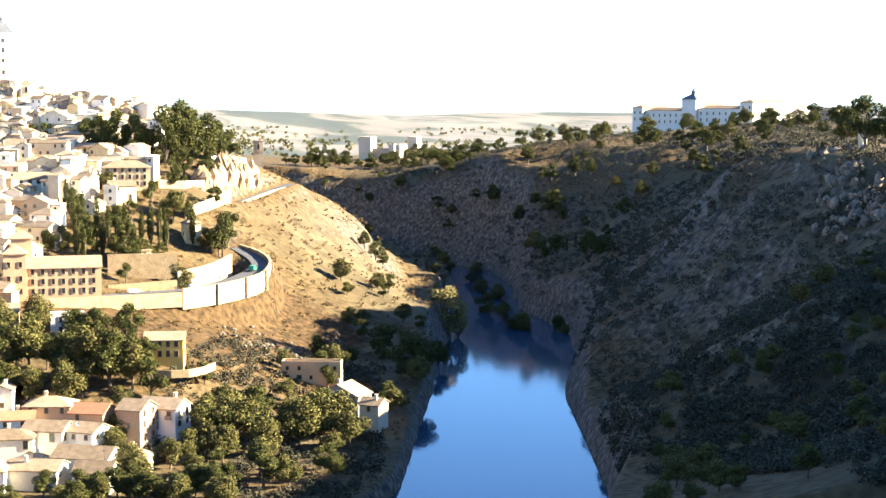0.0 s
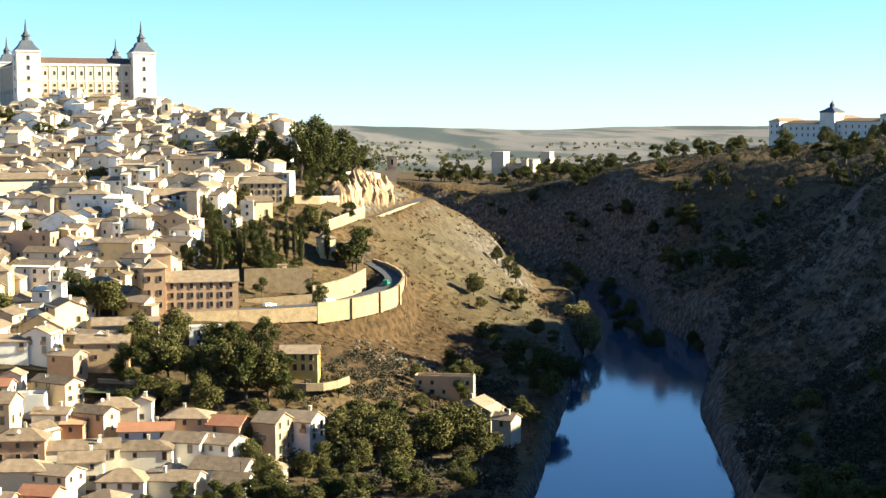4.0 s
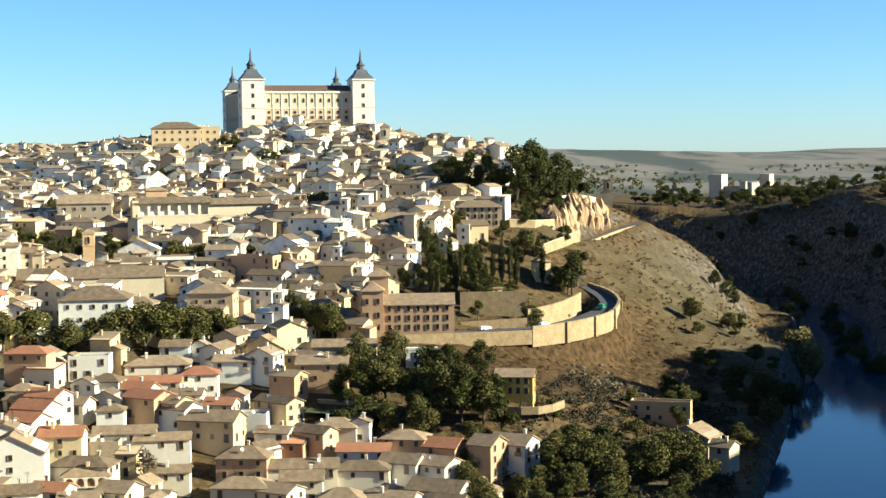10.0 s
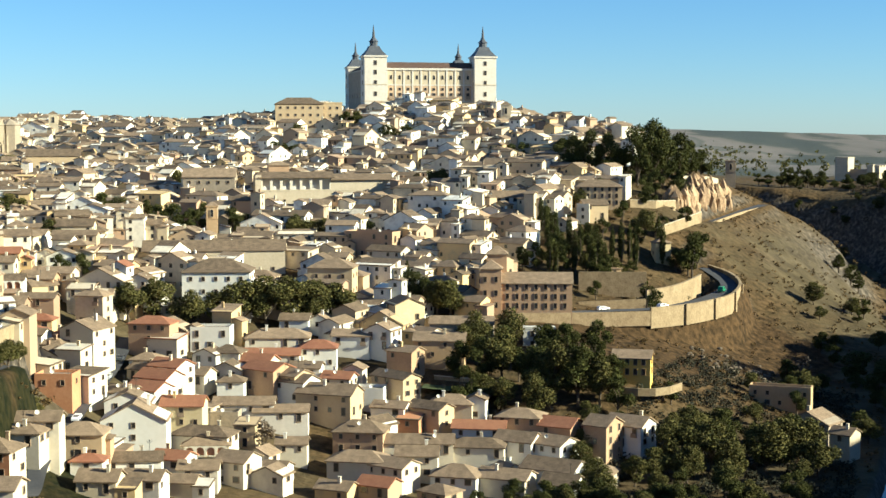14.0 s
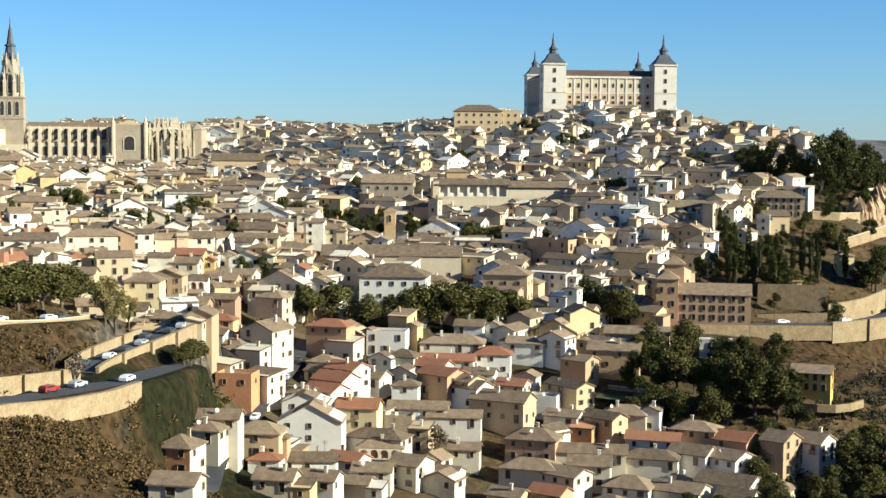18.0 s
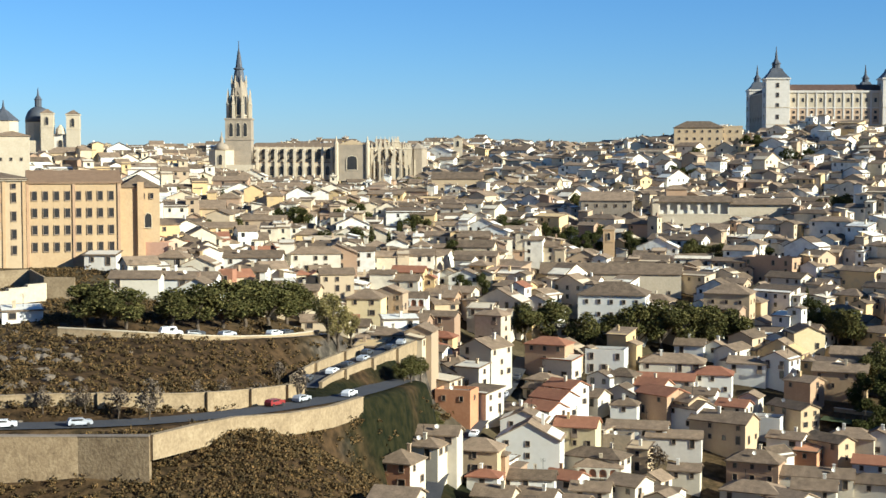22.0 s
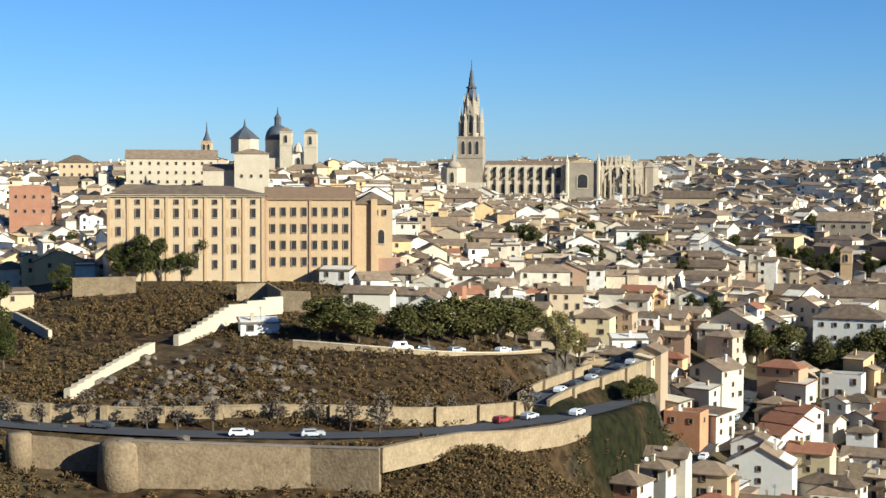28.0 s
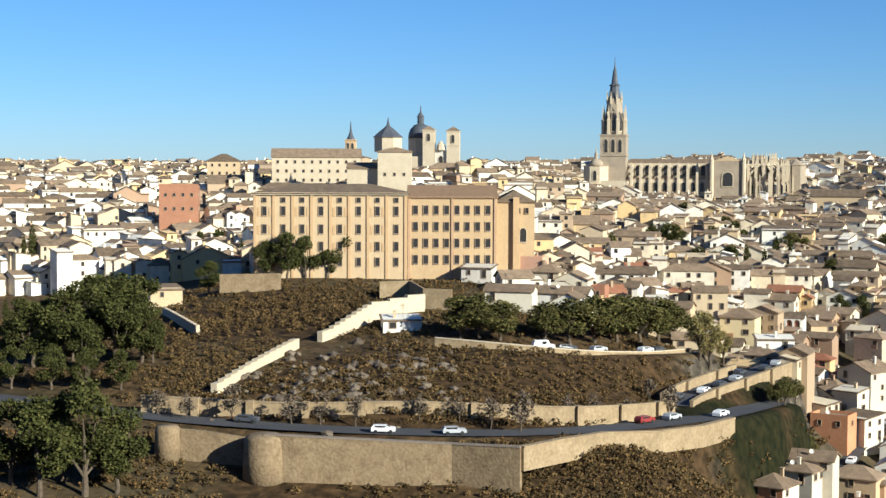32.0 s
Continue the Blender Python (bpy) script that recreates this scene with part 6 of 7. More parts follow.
for k in range(16):
    az, d = radians(GARDEN.uniform(5.6, 9.0)), GARDEN.uniform(655, 720)
    plant("pine", d * math.sin(az), d * math.cos(az), GARDEN.uniform(7, 12), 1.1)
# trees among the lower houses
for x, y, h in ((-1.7, 440.0, 12), (4.9, 438.0, 14), (10.6, 439.9, 16), (19.3, 431.6, 14), (25.5, 427.2, 17), (31.8, 425.8, 17), (38.2, 426.3, 14), (42.4, 427.9, 10), (15.6, 439.7, 10)):
    plant(PICK.choice(["pine", "olive", "pine"]), x, y, h)
for x, y, h in ((-82.0, 453.6, 9), (-75.5, 460.8, 8), (-68.4, 465.0, 11), (-62.1, 469.9, 12), (-55.6, 473.8, 12), (-49.0, 478.5, 11), (-41.5, 484.2, 10), (-100.1, 447.9, 9), (-92.9, 453.6, 10), (-4.6, 497.0, 9), (-9.2, 497.9, 9)):
    plant("olive", x, y, h * 1.3, 1.35)
for x, y, h in ((-106.9, 592.4, 11), (-103.2, 599.2, 12), (-91.0, 595.1, 12), (-86.5, 598.8, 9), (-46.2, 643.3, 8), (-107.1, 658.3, 8), (-125.1, 467.5, 9), (-119.6, 473.1, 9), (-128.2, 612.7, 9)):
    plant("pine", x, y, h)
TOWNTREES = random.Random(61)
for k in range(44):
    az, d = radians(TOWNTREES.uniform(-26, 5)), TOWNTREES.uniform(500, 860)
    x, y = d * math.sin(az), d * math.cos(az)
    if in_town(x, y) and not taken(x, y, 2):
        kind = TOWNTREES.choice(["pine", "pine", "olive", "cypress"])
        for q in range(TOWNTREES.choice([1, 2, 3])):
            plant(kind, x + 5.5 * q, y + TOWNTREES.uniform(-2, 2), TOWNTREES.uniform(8, 12), 1.2)
# riverside
for x, y, h in ((54.3, 397.3, 13), (61.0, 402.4, 14), (65.2, 398.7, 14), (68.7, 390.0, 12), (48.5, 387.0, 9), (57.2, 386.8, 10)):
    plant("olive", x, y, h, 1.2)
for x, y, h in ((80.2, 400.0, 14), (86.0, 402.9, 14), (93.3, 408.5, 13), (93.0, 397.3, 10)):
    plant("olive", x, y, h, 1.2)
plant("poplar", 186.9, 611.1, 22, 1.3)
plant("poplar", 189.3, 607.2, 13, 1.4)
plant("bare", 116.3, 522.2, 9, 1.2)
for x, y, h in ((174.6, 690.3, 9), (176.9, 685.6, 7), (170.3, 694.4, 8), (128.9, 549.1, 8), (130.6, 538.4, 8), (134.0, 519.0, 12), (134.2, 490.0, 12), (139.6, 488.5, 12), (159.2, 534.8, 10)):
    plant("pine", x, y, h, 1.4)
plant("bare", -50.3, 376.7, 10, 1.0)
# tree terrace, seminary and the western slope
for x, y, h in ((-167.5, 302.7, 8.5), (-163.1, 304.0, 9), (-158.7, 305.2, 8), (-150.8, 312.5, 8), (-146.9, 317.7, 9), (-145.8, 328.1, 10), (-145.7, 341.2, 10), (-144.5, 352.6, 10), (-144.3, 365.5, 10), (-144.6, 378.3, 8)):
    plant("olive", x, y, h * 1.1, 1.7)
for x, y, h in ((-124.3, 341.1, 12), (-122.8, 343.7, 12), (-129.6, 373.1, 9)):
    plant("poplar", x, y, h, 1.1)
for x, y, h in ((-250.6, 342.0, 11), (-244.7, 343.8, 13), (-241.4, 347.3, 12), (-234.7, 355.5, 12), (-223.7, 378.9, 8), (-236.3, 350.9, 8)):
    plant("pine", x, y, h, 1.1)
for x, y, h in ((-235.6, 238.1, 14), (-230.1, 240.7, 17), (-227.4, 247.4, 19), (-225.0, 253.6, 18), (-234.0, 269.6, 15), (-241.9, 267.9, 15), (-218.6, 225.4, 9), (-211.7, 227.8, 8), (-204.4, 230.4, 8), (-214.1, 251.1, 9), (-226.8, 222.9, 9), (-244.6, 240.4, 9), (-258.2, 326.2, 9), (-264.2, 263.3, 10), (-221.0, 247.0, 15), (-216.6, 250.3, 13), (-239.9, 246.0, 13), (-232.0, 246.0, 12), (-222.0, 240.0, 11)):
    plant("pine", x, y, h, 1.15)
for x, y, h in ((-174.7, 177.4, 16), (-170.3, 183.0, 19), (-168.0, 187.8, 14), (-181.3, 177.9, 14), (-177.7, 185.7, 14)):
    plant("pine", x, y, h, 1.1)
for x, y, h in ((-378.6, 382.2, 19), (-389.8, 389.5, 13), (-302.6, 399.3, 10), (-277.6, 271.1, 9), (-230.3, 414.3, 6)):
    plant("cypress", x, y, h)
for x, y, h in ((-161.4, 227.6, 6), (-156.4, 229.8, 6.5), (-151.1, 233.3, 5.5), (-142.6, 242.1, 5), (-136.7, 246.6, 5), (-130.0, 246.9, 6), (-124.7, 248.5, 8), (-124.2, 267.6, 5), (-122.3, 276.1, 4.5), (-116.8, 279.6, 5.5), (-110.3, 286.5, 6.5), (-180.2, 220.8, 5), (-172.5, 224.4, 7), (-119.8, 298.9, 5), (-186.7, 220.6, 5)):
    plant("bare", x, y, h)
for x, y, h in ((-215.7, 475.3, 10), (-210.7, 483.0, 7), (-366.4, 430.1, 8), (-346.2, 432.5, 9), (-343.9, 439.4, 9)):
    plant("pine", x, y, h)
# dark trees along the foot of the town
BANKS = random.Random(31)
for k in range(52):
    az, d = radians(BANKS.uniform(4.2, 12.8)), BANKS.uniform(362, 440)
    x, y = d * math.sin(az), d * math.cos(az)
    if bank(np.array(x), np.array(y)) > 5 and not taken(x, y, 2):
        plant(BANKS.choice(["pine", "olive", "olive"]), x, y, BANKS.uniform(6, 11), 1.25)
SHORE = random.Random(17)
for k in range(34):
    az, d = radians(SHORE.uniform(0.2, 9.0)), SHORE.uniform(346, 362)
    x, y = d * math.sin(az), d * math.cos(az)
    if bank(np.array(x), np.array(y)) > 2:
        plant(SHORE.choice(["pine", "olive", "pine"]), x, y, SHORE.uniform(5, 8), 1.3)
for k in range(34):
    az, d = radians(BANKS.uniform(9.5, 16.0)), BANKS.uniform(440, 640)
    x, y = d * math.sin(az), d * math.cos(az)
    if 3 < bank(np.array(x), np.array(y)) < 45 and not taken(x, y, 2):
        plant(BANKS.choice(["pine", "olive"]), x, y, BANKS.uniform(5, 10), 1.3)
for k in range(46):
    az, d = radians(BANKS.uniform(-0.5, 6.0)), BANKS.uniform(418, 470)
    x, y = d * math.sin(az), d * math.cos(az)
    if not taken(x, y, 2):
        plant(BANKS.choice(["pine", "olive", "pine"]), x, y, BANKS.uniform(8, 13), 1.15)
for k in range(40):
    az, d = radians(BANKS.uniform(24, 34)), BANKS.uniform(250, 420)
    x, y = d * math.sin(az), d * math.cos(az)
    if bank(np.array(x), np.array(y)) > 4:
        plant(BANKS.choice(["pine", "olive"]), x, y, BANKS.uniform(3, 7), 1.5)
for k in range(70):
    az, d = radians(BANKS.uniform(10.8, 17.5)), BANKS.uniform(930, 1120)
    x, y = d * math.sin(az), d * math.cos(az)
    if bank(np.array(x), np.array(y)) > 6:
        plant(BANKS.choice(["pine", "olive", "pine"]), x, y, BANKS.uniform(5, 10), 1.5)
for x, y, h in ((-101.3, 334.0, 6), (-100.5, 339.4, 5), (-99.9, 344.8, 5), (-102.2, 331.6, 5), (-99.3, 348.1, 4)):
    plant("olive", x, y, h, 1.4)
# ridge over the gorge
RIDGE = random.Random(8)
for k in range(120):
    az, d = radians(RIDGE.uniform(17.0, 32)), RIDGE.uniform(760, 1120)
    if k % 5 == 0:
        az, d = radians(RIDGE.uniform(16, 23.5)), RIDGE.uniform(640, 900)
    if k % 7 == 0:
        az, d = radians(RIDGE.uniform(11.2, 17)), RIDGE.uniform(1060, 1160)
    plant(RIDGE.choice(["pine", "pine", "olive"]), d * math.sin(az), d * math.cos(az), RIDGE.uniform(6, 12), 1.3)
for px, py, h in ((228.8, 1075.9, 14), (240.6, 1073.4, 13), (250.8, 1081.3, 12), (222.8, 1067.0, 11), (232.6, 1064.9, 13), (271.1, 1086.7, 9), (300.7, 795.0, 14), (304.5, 793.6, 12), (295.5, 828.9, 11), (268.6, 646.4, 11), (272.2, 644.9, 9), (369.4, 820.7, 13), (372.4, 819.4, 12), (419.4, 852.4, 11), (454.0, 834.5, 10), (459.9, 831.3, 11), (471.6, 824.7, 11), (480.2, 819.7, 14)):
    plant("pine", px, py, h, 1.25)
for x, y, h in ((298.0, 474.1, 19), (306.9, 480.3, 16), (314.0, 511.3, 14), (322.6, 529.4, 11), (306.0, 469.0, 15)):
    plant("pine", x, y, h, 1.15)
pil = thing("stone_pillar", 299.6, 477.8, ground(299.6, 477.8), 20, "square stone gatepost on the ridge", "pillar")
part("shaft", box(-1.1, 1.1, -1.1, 1.1, -1, 4.6), M_STONE, pil)
part("cap", box(-1.3, 1.3, -1.3, 1.3, 4.6, 4.9), M_STONE, pil)
for x, y, h in ((277.4, 707.6, 9), (281.3, 706.0, 7)):
    plant("cypress", x, y, h)


def scrub(name, label, count, area, size, mat, seed, cond):
    """Low bushes past counting, each a small tuft of leaf sprays on the ground."""
    rnd = random.Random(seed)
    rng = np.random.default_rng(seed)
    az, d = np.radians(rng.uniform(area[0], area[1], count * 5)), rng.uniform(area[2], area[3], count * 5)
    X, Y = d * np.sin(az), d * np.cos(az)
    ok = cond(X, Y) & clear(X, Y)
    X, Y = X[ok], Y[ok]
    Z = land(X, Y)
    v, f = [], []
    made = 0
    for x, y, z in zip(X.tolist(), Y.tolist(), Z.tolist()):
        if made >= count:
            break
        if z < 0.3 or noise.noise(Vector((x * 0.03, y * 0.03, seed))) < rnd.uniform(-0.6, 0.3):
            continue
        s = size * rnd.uniform(0.4, 1.5)
        pv, pf = leaf_cloud(rnd, [(x, y, z + s * 0.3, s)], int(22 + s * 16), 0.15 + 0.085 * s, 0.75)
        n = len(v)
        v += pv
        f += [tuple(n + i for i in q) for q in pf]
        made += 1
    return tagged(part(name, (v, f), mat), label, "bushes", kind="stuff")


def clear(X, Y):
    """True away from the water, the roads and what stands already."""
    ok = bank(X, Y) > 3
    for road, half in ROADS:
        for (ax, ay, _), (bx, by, _) in zip(road, road[1:]):
            ux, uy = bx - ax, by - ay
            s = np.clip(((X - ax) * ux + (Y - ay) * uy) / (ux * ux + uy * uy), 0, 1)
            ok &= np.hypot(X - ax - s * ux, Y - ay - s * uy) > half + 1.5
    for a, b, c in TAKEN:
        ok &= (X - a) ** 2 + (Y - b) ** 2 > (c + 1.0) ** 2
    return ok


def wild(X, Y):
    return np.array([not in_town(x, y) for x, y in zip(X, Y)])


scrub("gorge_scrub", "low grey-green scrub on the gorge's steep side", 7500, (12, 34.5, 235, 1100), 1.5, M_BUSH, 3, lambda x, y: x > 130 + 0.12 * y)
scrub("near_bank_scrub", "dense dark scrub on the near bank", 3600, (22, 34.5, 235, 430), 1.5, M_BUSH, 9, lambda x, y: x > 110 + 0.1 * y)
# dark bushes added to stand for the shade at the foot of the town
scrub("bank_scrub", "dark bushes below the houses, added for the river bank's shade", 1100, (3.5, 14.5, 350, 520), 1.5, M_BUSH, 14, lambda x, y: wild(x, y) & (bank(x, y) < 70))
scrub("bastion_scrub", "dense brown bushes below the bastion wall", 1000, (-27.5, -16.5, 238, 305), 1.0, M_SHRUB, 19, wild)
scrub("slope_scrub", "dry bushes scattered on the grassy slope", 1500, (1.0, 17, 400, 760), 0.8, M_SHRUB, 4, wild)
scrub("hill_scrub", "brown bushes on the slope below the seminary", 6500, (-46, -15, 236, 430), 0.85, M_SHRUB, 6, wild)

def far_trees(name, label, count, area, seed):
    """Clumps of trees and hedges too far off to count."""
    rnd = random.Random(seed)
    v, f = [], []
    for _ in range(count):
        az, d = radians(rnd.uniform(*area[:2])), rnd.uniform(*area[2:])
        x, y = d * math.sin(az), d * math.cos(az)
        if noise.noise(Vector((x * 0.004, y * 0.002, 1.0))) < rnd.uniform(-0.3, 0.4):
            continue
        s = rnd.uniform(2, 5)
        pv, pf = leaf_cloud(rnd, [(x, y, ground(x, y) + s * 0.6, s)], 22, 1.3, 0.8)
        n = len(v)
        v += pv
        f += [tuple(n + i for i in q) for q in pf]
    tagged(part(name, (v, f), M_OLIVE), label, "trees", kind="stuff")


far_trees("plain_trees", "scattered trees and hedges on the far plain", 1000, (7.5, 24, 1250, 3800), 12)


# ---- the houses nearest the river, street by street ----
NEAR = random.Random(77)
TAN = "tan plastered house with a worn tiled roof beside the street"
WHITE = "whitewashed house with a tiled roof above the street"
BRICK = "brick-fronted house with a brown tiled roof"


def lot(x, y, w, d, h, turn, kind, wall, roof, label, face=None, arcade=False, base=None):
    return house(x, y, w, d, h, turn, kind, wall, roof, label, rnd=NEAR, face=face, arcade=arcade, base=base)


# both sides of the steep street and down to the water
lot(-124.5, 399.5, 10, 5, 2.8, 28, "shed", M_WHITE, M_ROOF, "long low white garage by the car park")
lot(-92.6, 297.8, 7.7, 8, 7.5, -7, "hip", M_IVORY, M_ROOF, "orange-fronted house with a white flank and tiled roof", face=M_ORANGE)
lot(-76.6, 244.6, 7.7, 7, 5, -2, "gable", M_IVORY, M_ROOF, "tan plastered house with a worn tiled roof beside the street")
lot(-94.4, 321.3, 16.0, 7, 4.5, 4, "gable", M_IVORY, M_ROOF, "long low cream house with a worn tiled roof", base=29.5)
lot(-93.3, 316.3, 9.6, 7, 5.5, -5, "hip", M_IVORY, M_ROOF, "cream house with a hipped tiled roof beside the street")
lot(-100.0, 369.4, 9.3, 7, 5.5, -3, "flat", M_ORANGE, M_ROOF, "red brick house with a flat roof terrace")
lot(-96.1, 378.6, 8.6, 9, 6.5, -17, "shed", M_IVORY, M_ROOF, "cream house stepping down the street")
lot(-101.8, 406.8, 10.2, 11, 11, -18, "gable_y", M_IVORY, M_ROOF, "tall cream house with balconies over the street")
lot(-101.5, 390.8, 7.3, 6, 8, -15, "shed", M_IVORY, M_ROOF, "tan plastered house with a worn tiled roof beside the street")
lot(-106.6, 434.3, 8.4, 7, 11, -11, "hip", M_STONE, M_ROOF, "tall pale house beside the wall")
lot(-88.8, 430.4, 12.1, 8, 9.5, -8, "hip", M_BRICK_PINK, M_ROOF_RED, "brick house with red roofs at several levels")
lot(-84.6, 428.0, 9.5, 6, 7, -17, "shed", M_IVORY, M_ROOF_RED, "cream house with wooden balconies and a red roof")
lot(-79.2, 406.8, 9.4, 8, 8, -27, "gable", M_WHITE, M_ROOF_RED, "white terraced house with a terracotta roof")
lot(-80.2, 395.5, 9.9, 8, 8, -26, "gable", M_WHITE, M_ROOF_RED, "white terraced house with a terracotta roof")
lot(-81.2, 387.3, 9.4, 8, 7, -26, "gable", M_WHITE, M_ROOF_RED, "white terraced house with a brown roof")
lot(-86.9, 383.9, 7.5, 6, 5, -17, "gable", M_WHITE, M_ROOF, "white house with a brown tiled roof above the street")
lot(-84.2, 377.4, 11.4, 7, 6, 3, "gable_y", M_WHITE, M_ROOF, "white gable end with a tiled roof above the street")
lot(-79.3, 362.0, 15.6, 9, 8.5, 4, "gable_y", M_WHITE, M_ROOF, "large white house with a plain lit flank")
lot(-71.7, 384.1, 10.7, 8, 7, -1, "gable", M_YELLOWISH, M_ROOF_RED, "cream house with a terracotta gabled roof")
lot(-85.8, 336.2, 10.7, 8, 7, 0, "hip", M_CREAM, M_ROOF, "tan house with a hipped roof at the corner")
lot(-81.5, 338.0, 4.0, 4, 7.5, -0, "hip", M_BRICK_PINK, M_ROOF, "narrow red brick house front with three windows")
lot(-75.4, 340.4, 13.2, 6, 4.5, 7, "gable", M_WHITE, M_ROOF, "long white house with small square windows")
lot(-63.3, 368.4, 11.3, 7, 4.5, 4, "hip", M_IVORY, M_ROOF, "cream house with an arcaded gallery", arcade=True)
lot(-64.6, 371.8, 15.2, 8, 5.5, -12, "hip", M_IVORY, M_ROOF, "cream house with a broad hipped roof")
lot(-61.4, 346.6, 9.1, 6, 5, 2, "gable", M_IVORY, M_ROOF, "tan plastered house with a worn tiled roof beside the street")
lot(-53.9, 356.5, 7.8, 9, 6, -21, "gable", M_IVORY, M_ROOF, "cream house with a lit flank and a tiled roof")
lot(-55.5, 383.8, 5.4, 6, 6, -6, "shed", M_CREAM, M_ROOF, "tan house with one dark window")
lot(-62.4, 391.8, 7.5, 6, 4, -1, "flat", M_STONE_GREY, M_ROOF, "low grey house with a flat roof")
lot(-58.5, 399.8, 15.9, 7, 5, 2, "gable", M_WHITE, M_ROOF, "long white house with a lit flank")
lot(-63.6, 410.6, 7.2, 6, 6, 1, "hip", M_WHITE, M_ROOF, "white cube house with a grey hipped roof")
lot(-65.9, 420.6, 9.5, 6, 5, -11, "gable_y", M_IVORY, M_ROOF, "cream gabled house among others")
lot(-48.6, 398.3, 14.3, 6, 5.5, 3, "gable", M_STONE_WHITE, M_ROOF, "plain pale gable wall of a roofed house")
lot(-43.6, 379.5, 7.8, 6, 5, 1, "gable", M_IVORY, M_ROOF, "cream house with a tiled roof beside a tree")
lot(-54.6, 418.7, 11.4, 9, 8, -34, "gable", M_BRICK_PINK, M_ROOF_RED, "brown plastered house with balcony windows")
lot(-48.7, 417.3, 11.0, 8, 8, -35, "gable", M_CREAM, M_ROOF, "brown plastered house with balcony windows")
lot(-46.5, 415.0, 10.7, 8, 7.5, -31, "gable", M_WHITE, M_ROOF, "white house with balcony doors in the shade")
lot(-36.8, 409.4, 16.1, 9, 8, -19, "gable", M_CREAM, M_ROOF, "large tan house with a lit end and shaded front")
lot(-26.2, 420.5, 8.0, 7, 5, -6, "flat", M_WHITE, M_ROOF, "white house with a low roof terrace")
lot(-19.6, 427.4, 12.9, 7, 6.5, -43, "gable", M_CREAM, M_ROOF, "tan house with a lit flank")
lot(-35.6, 426.7, 8.5, 7, 5, -15, "gable", M_IVORY, M_ROOF_RED, "low house with a red tiled roof")
lot(-31.6, 434.0, 5.7, 6, 5, -10, "gable_y", M_IVORY, M_ROOF, "small cream gabled house")
lot(-17.4, 443.0, 8.8, 7, 7.5, -32, "gable", M_BRICK_PINK, M_ROOF, "brown house with a lit cream end")
lot(-34.0, 456.6, 11.3, 8, 6, -4, "gable", M_WHITE, M_ROOF, "long white house wall catching the sun")
lot(-24.8, 456.1, 8.9, 8, 8.5, -21, "gable_y", M_WHITE, M_ROOF, "tall white gabled house")
lot(-55.5, 449.0, 18.8, 10, 5.5, 3, "hip", M_IVORY, M_ROOF, "wide cream house with a hipped tiled roof")
lot(-52.5, 469.0, 8.9, 7, 4.5, -4, "gable", M_WHITE, M_ROOF, "white house with a grey roof behind the wide house")
lot(-44.9, 472.1, 7.0, 7, 4.5, -10, "gable_y", M_WHITE, M_ROOF, "white house with a grey roof behind the wide house")
lot(-74.0, 442.1, 11.5, 8, 6.5, -0, "flat", M_WHITE, M_ROOF, "plain white house end without windows")
lot(-42.9, 441.5, 10.9, 8, 7, 2, "hip", M_WHITE, M_ROOF_RED, "white house with wooden balconies and a red roof")
lot(-55.8, 436.3, 16.4, 7, 5, 1, "gable", M_IVORY, M_ROOF_RED, "long house with a dull red tiled roof")
lot(-59.7, 428.6, 12.0, 7, 5.5, -20, "gable", M_IVORY, M_ROOF_RED, "house with a brown-red roof and a white flank")
lot(-45.3, 430.9, 8.9, 7, 5, -6, "gable", M_WHITE, M_ROOF, "white house with a grey tiled roof")
lot(-67.3, 430.1, 8.3, 7, 6, -11, "hip", M_IVORY, M_ROOF, "house with a dark hipped roof")
lot(-72.6, 428.4, 7.5, 6, 5, -20, "gable_y", M_WHITE, M_ROOF, "white gabled house catching the sun")
lot(-73.2, 413.4, 7.6, 7, 5, -20, "gable", M_IVORY, M_ROOF, "cream house with a low tiled roof")
lot(-18.9, 478.8, 9.8, 9, 9.5, 22, "gable_y", M_YELLOWISH, M_ROOF, "tall pale yellow house catching the sun")
lot(-13.0, 466.0, 11.7, 6, 5, -40, "gable", M_WHITE, M_ROOF, "white house with a brown roof")
lot(-0.9, 474.7, 19.7, 8, 5, -4, "gable", M_STONE_GREY, M_ROOF, "long grey house with a tiled roof below the school")
lot(-7.4, 451.2, 15.1, 8, 8, -5, "gable", M_BRICK, M_ROOF, "shaded brick house beside the trees")
lot(-3.6, 416.8, 11.9, 8, 5, -7, "hip", M_STONE, M_ROOF, "grey-roofed house beside the lawn")
lot(3.2, 417.5, 5.7, 6, 6, -10, "gable_y", M_WHITE, M_ROOF, "white gable end beside the lawn")
lot(-9.4, 411.3, 10.9, 7, 6, -36, "gable", M_CREAM, M_ROOF, "shaded house with a lit cream end")
lot(-20.1, 412.0, 9.5, 7, 5, -17, "gable", M_WHITE, M_ROOF, "white house with a worn tiled roof")
lot(-14.8, 407.3, 6.4, 6, 4.5, -14, "shed", M_ORANGE, M_ROOF, "salmon-walled lean-to house below the terrace")
lot(-27.1, 392.4, 13.2, 9, 6.5, -8, "hip", M_BRICK_PINK, M_ROOF, "broad brown house with a hipped grey-brown roof")
lot(-12.5, 392.1, 19.1, 8, 5.5, -1, "gable", M_IVORY, M_ROOF, "long cream house with a tiled roof")
lot(3.0, 392.0, 14.8, 8, 5.5, -6, "hip", M_IVORY, M_ROOF, "cream house with orange-framed windows")
lot(4.0, 404.7, 14.1, 7, 4.5, -8, "gable", M_WHITE, M_ROOF_RED, "low house with a bright red tiled roof")
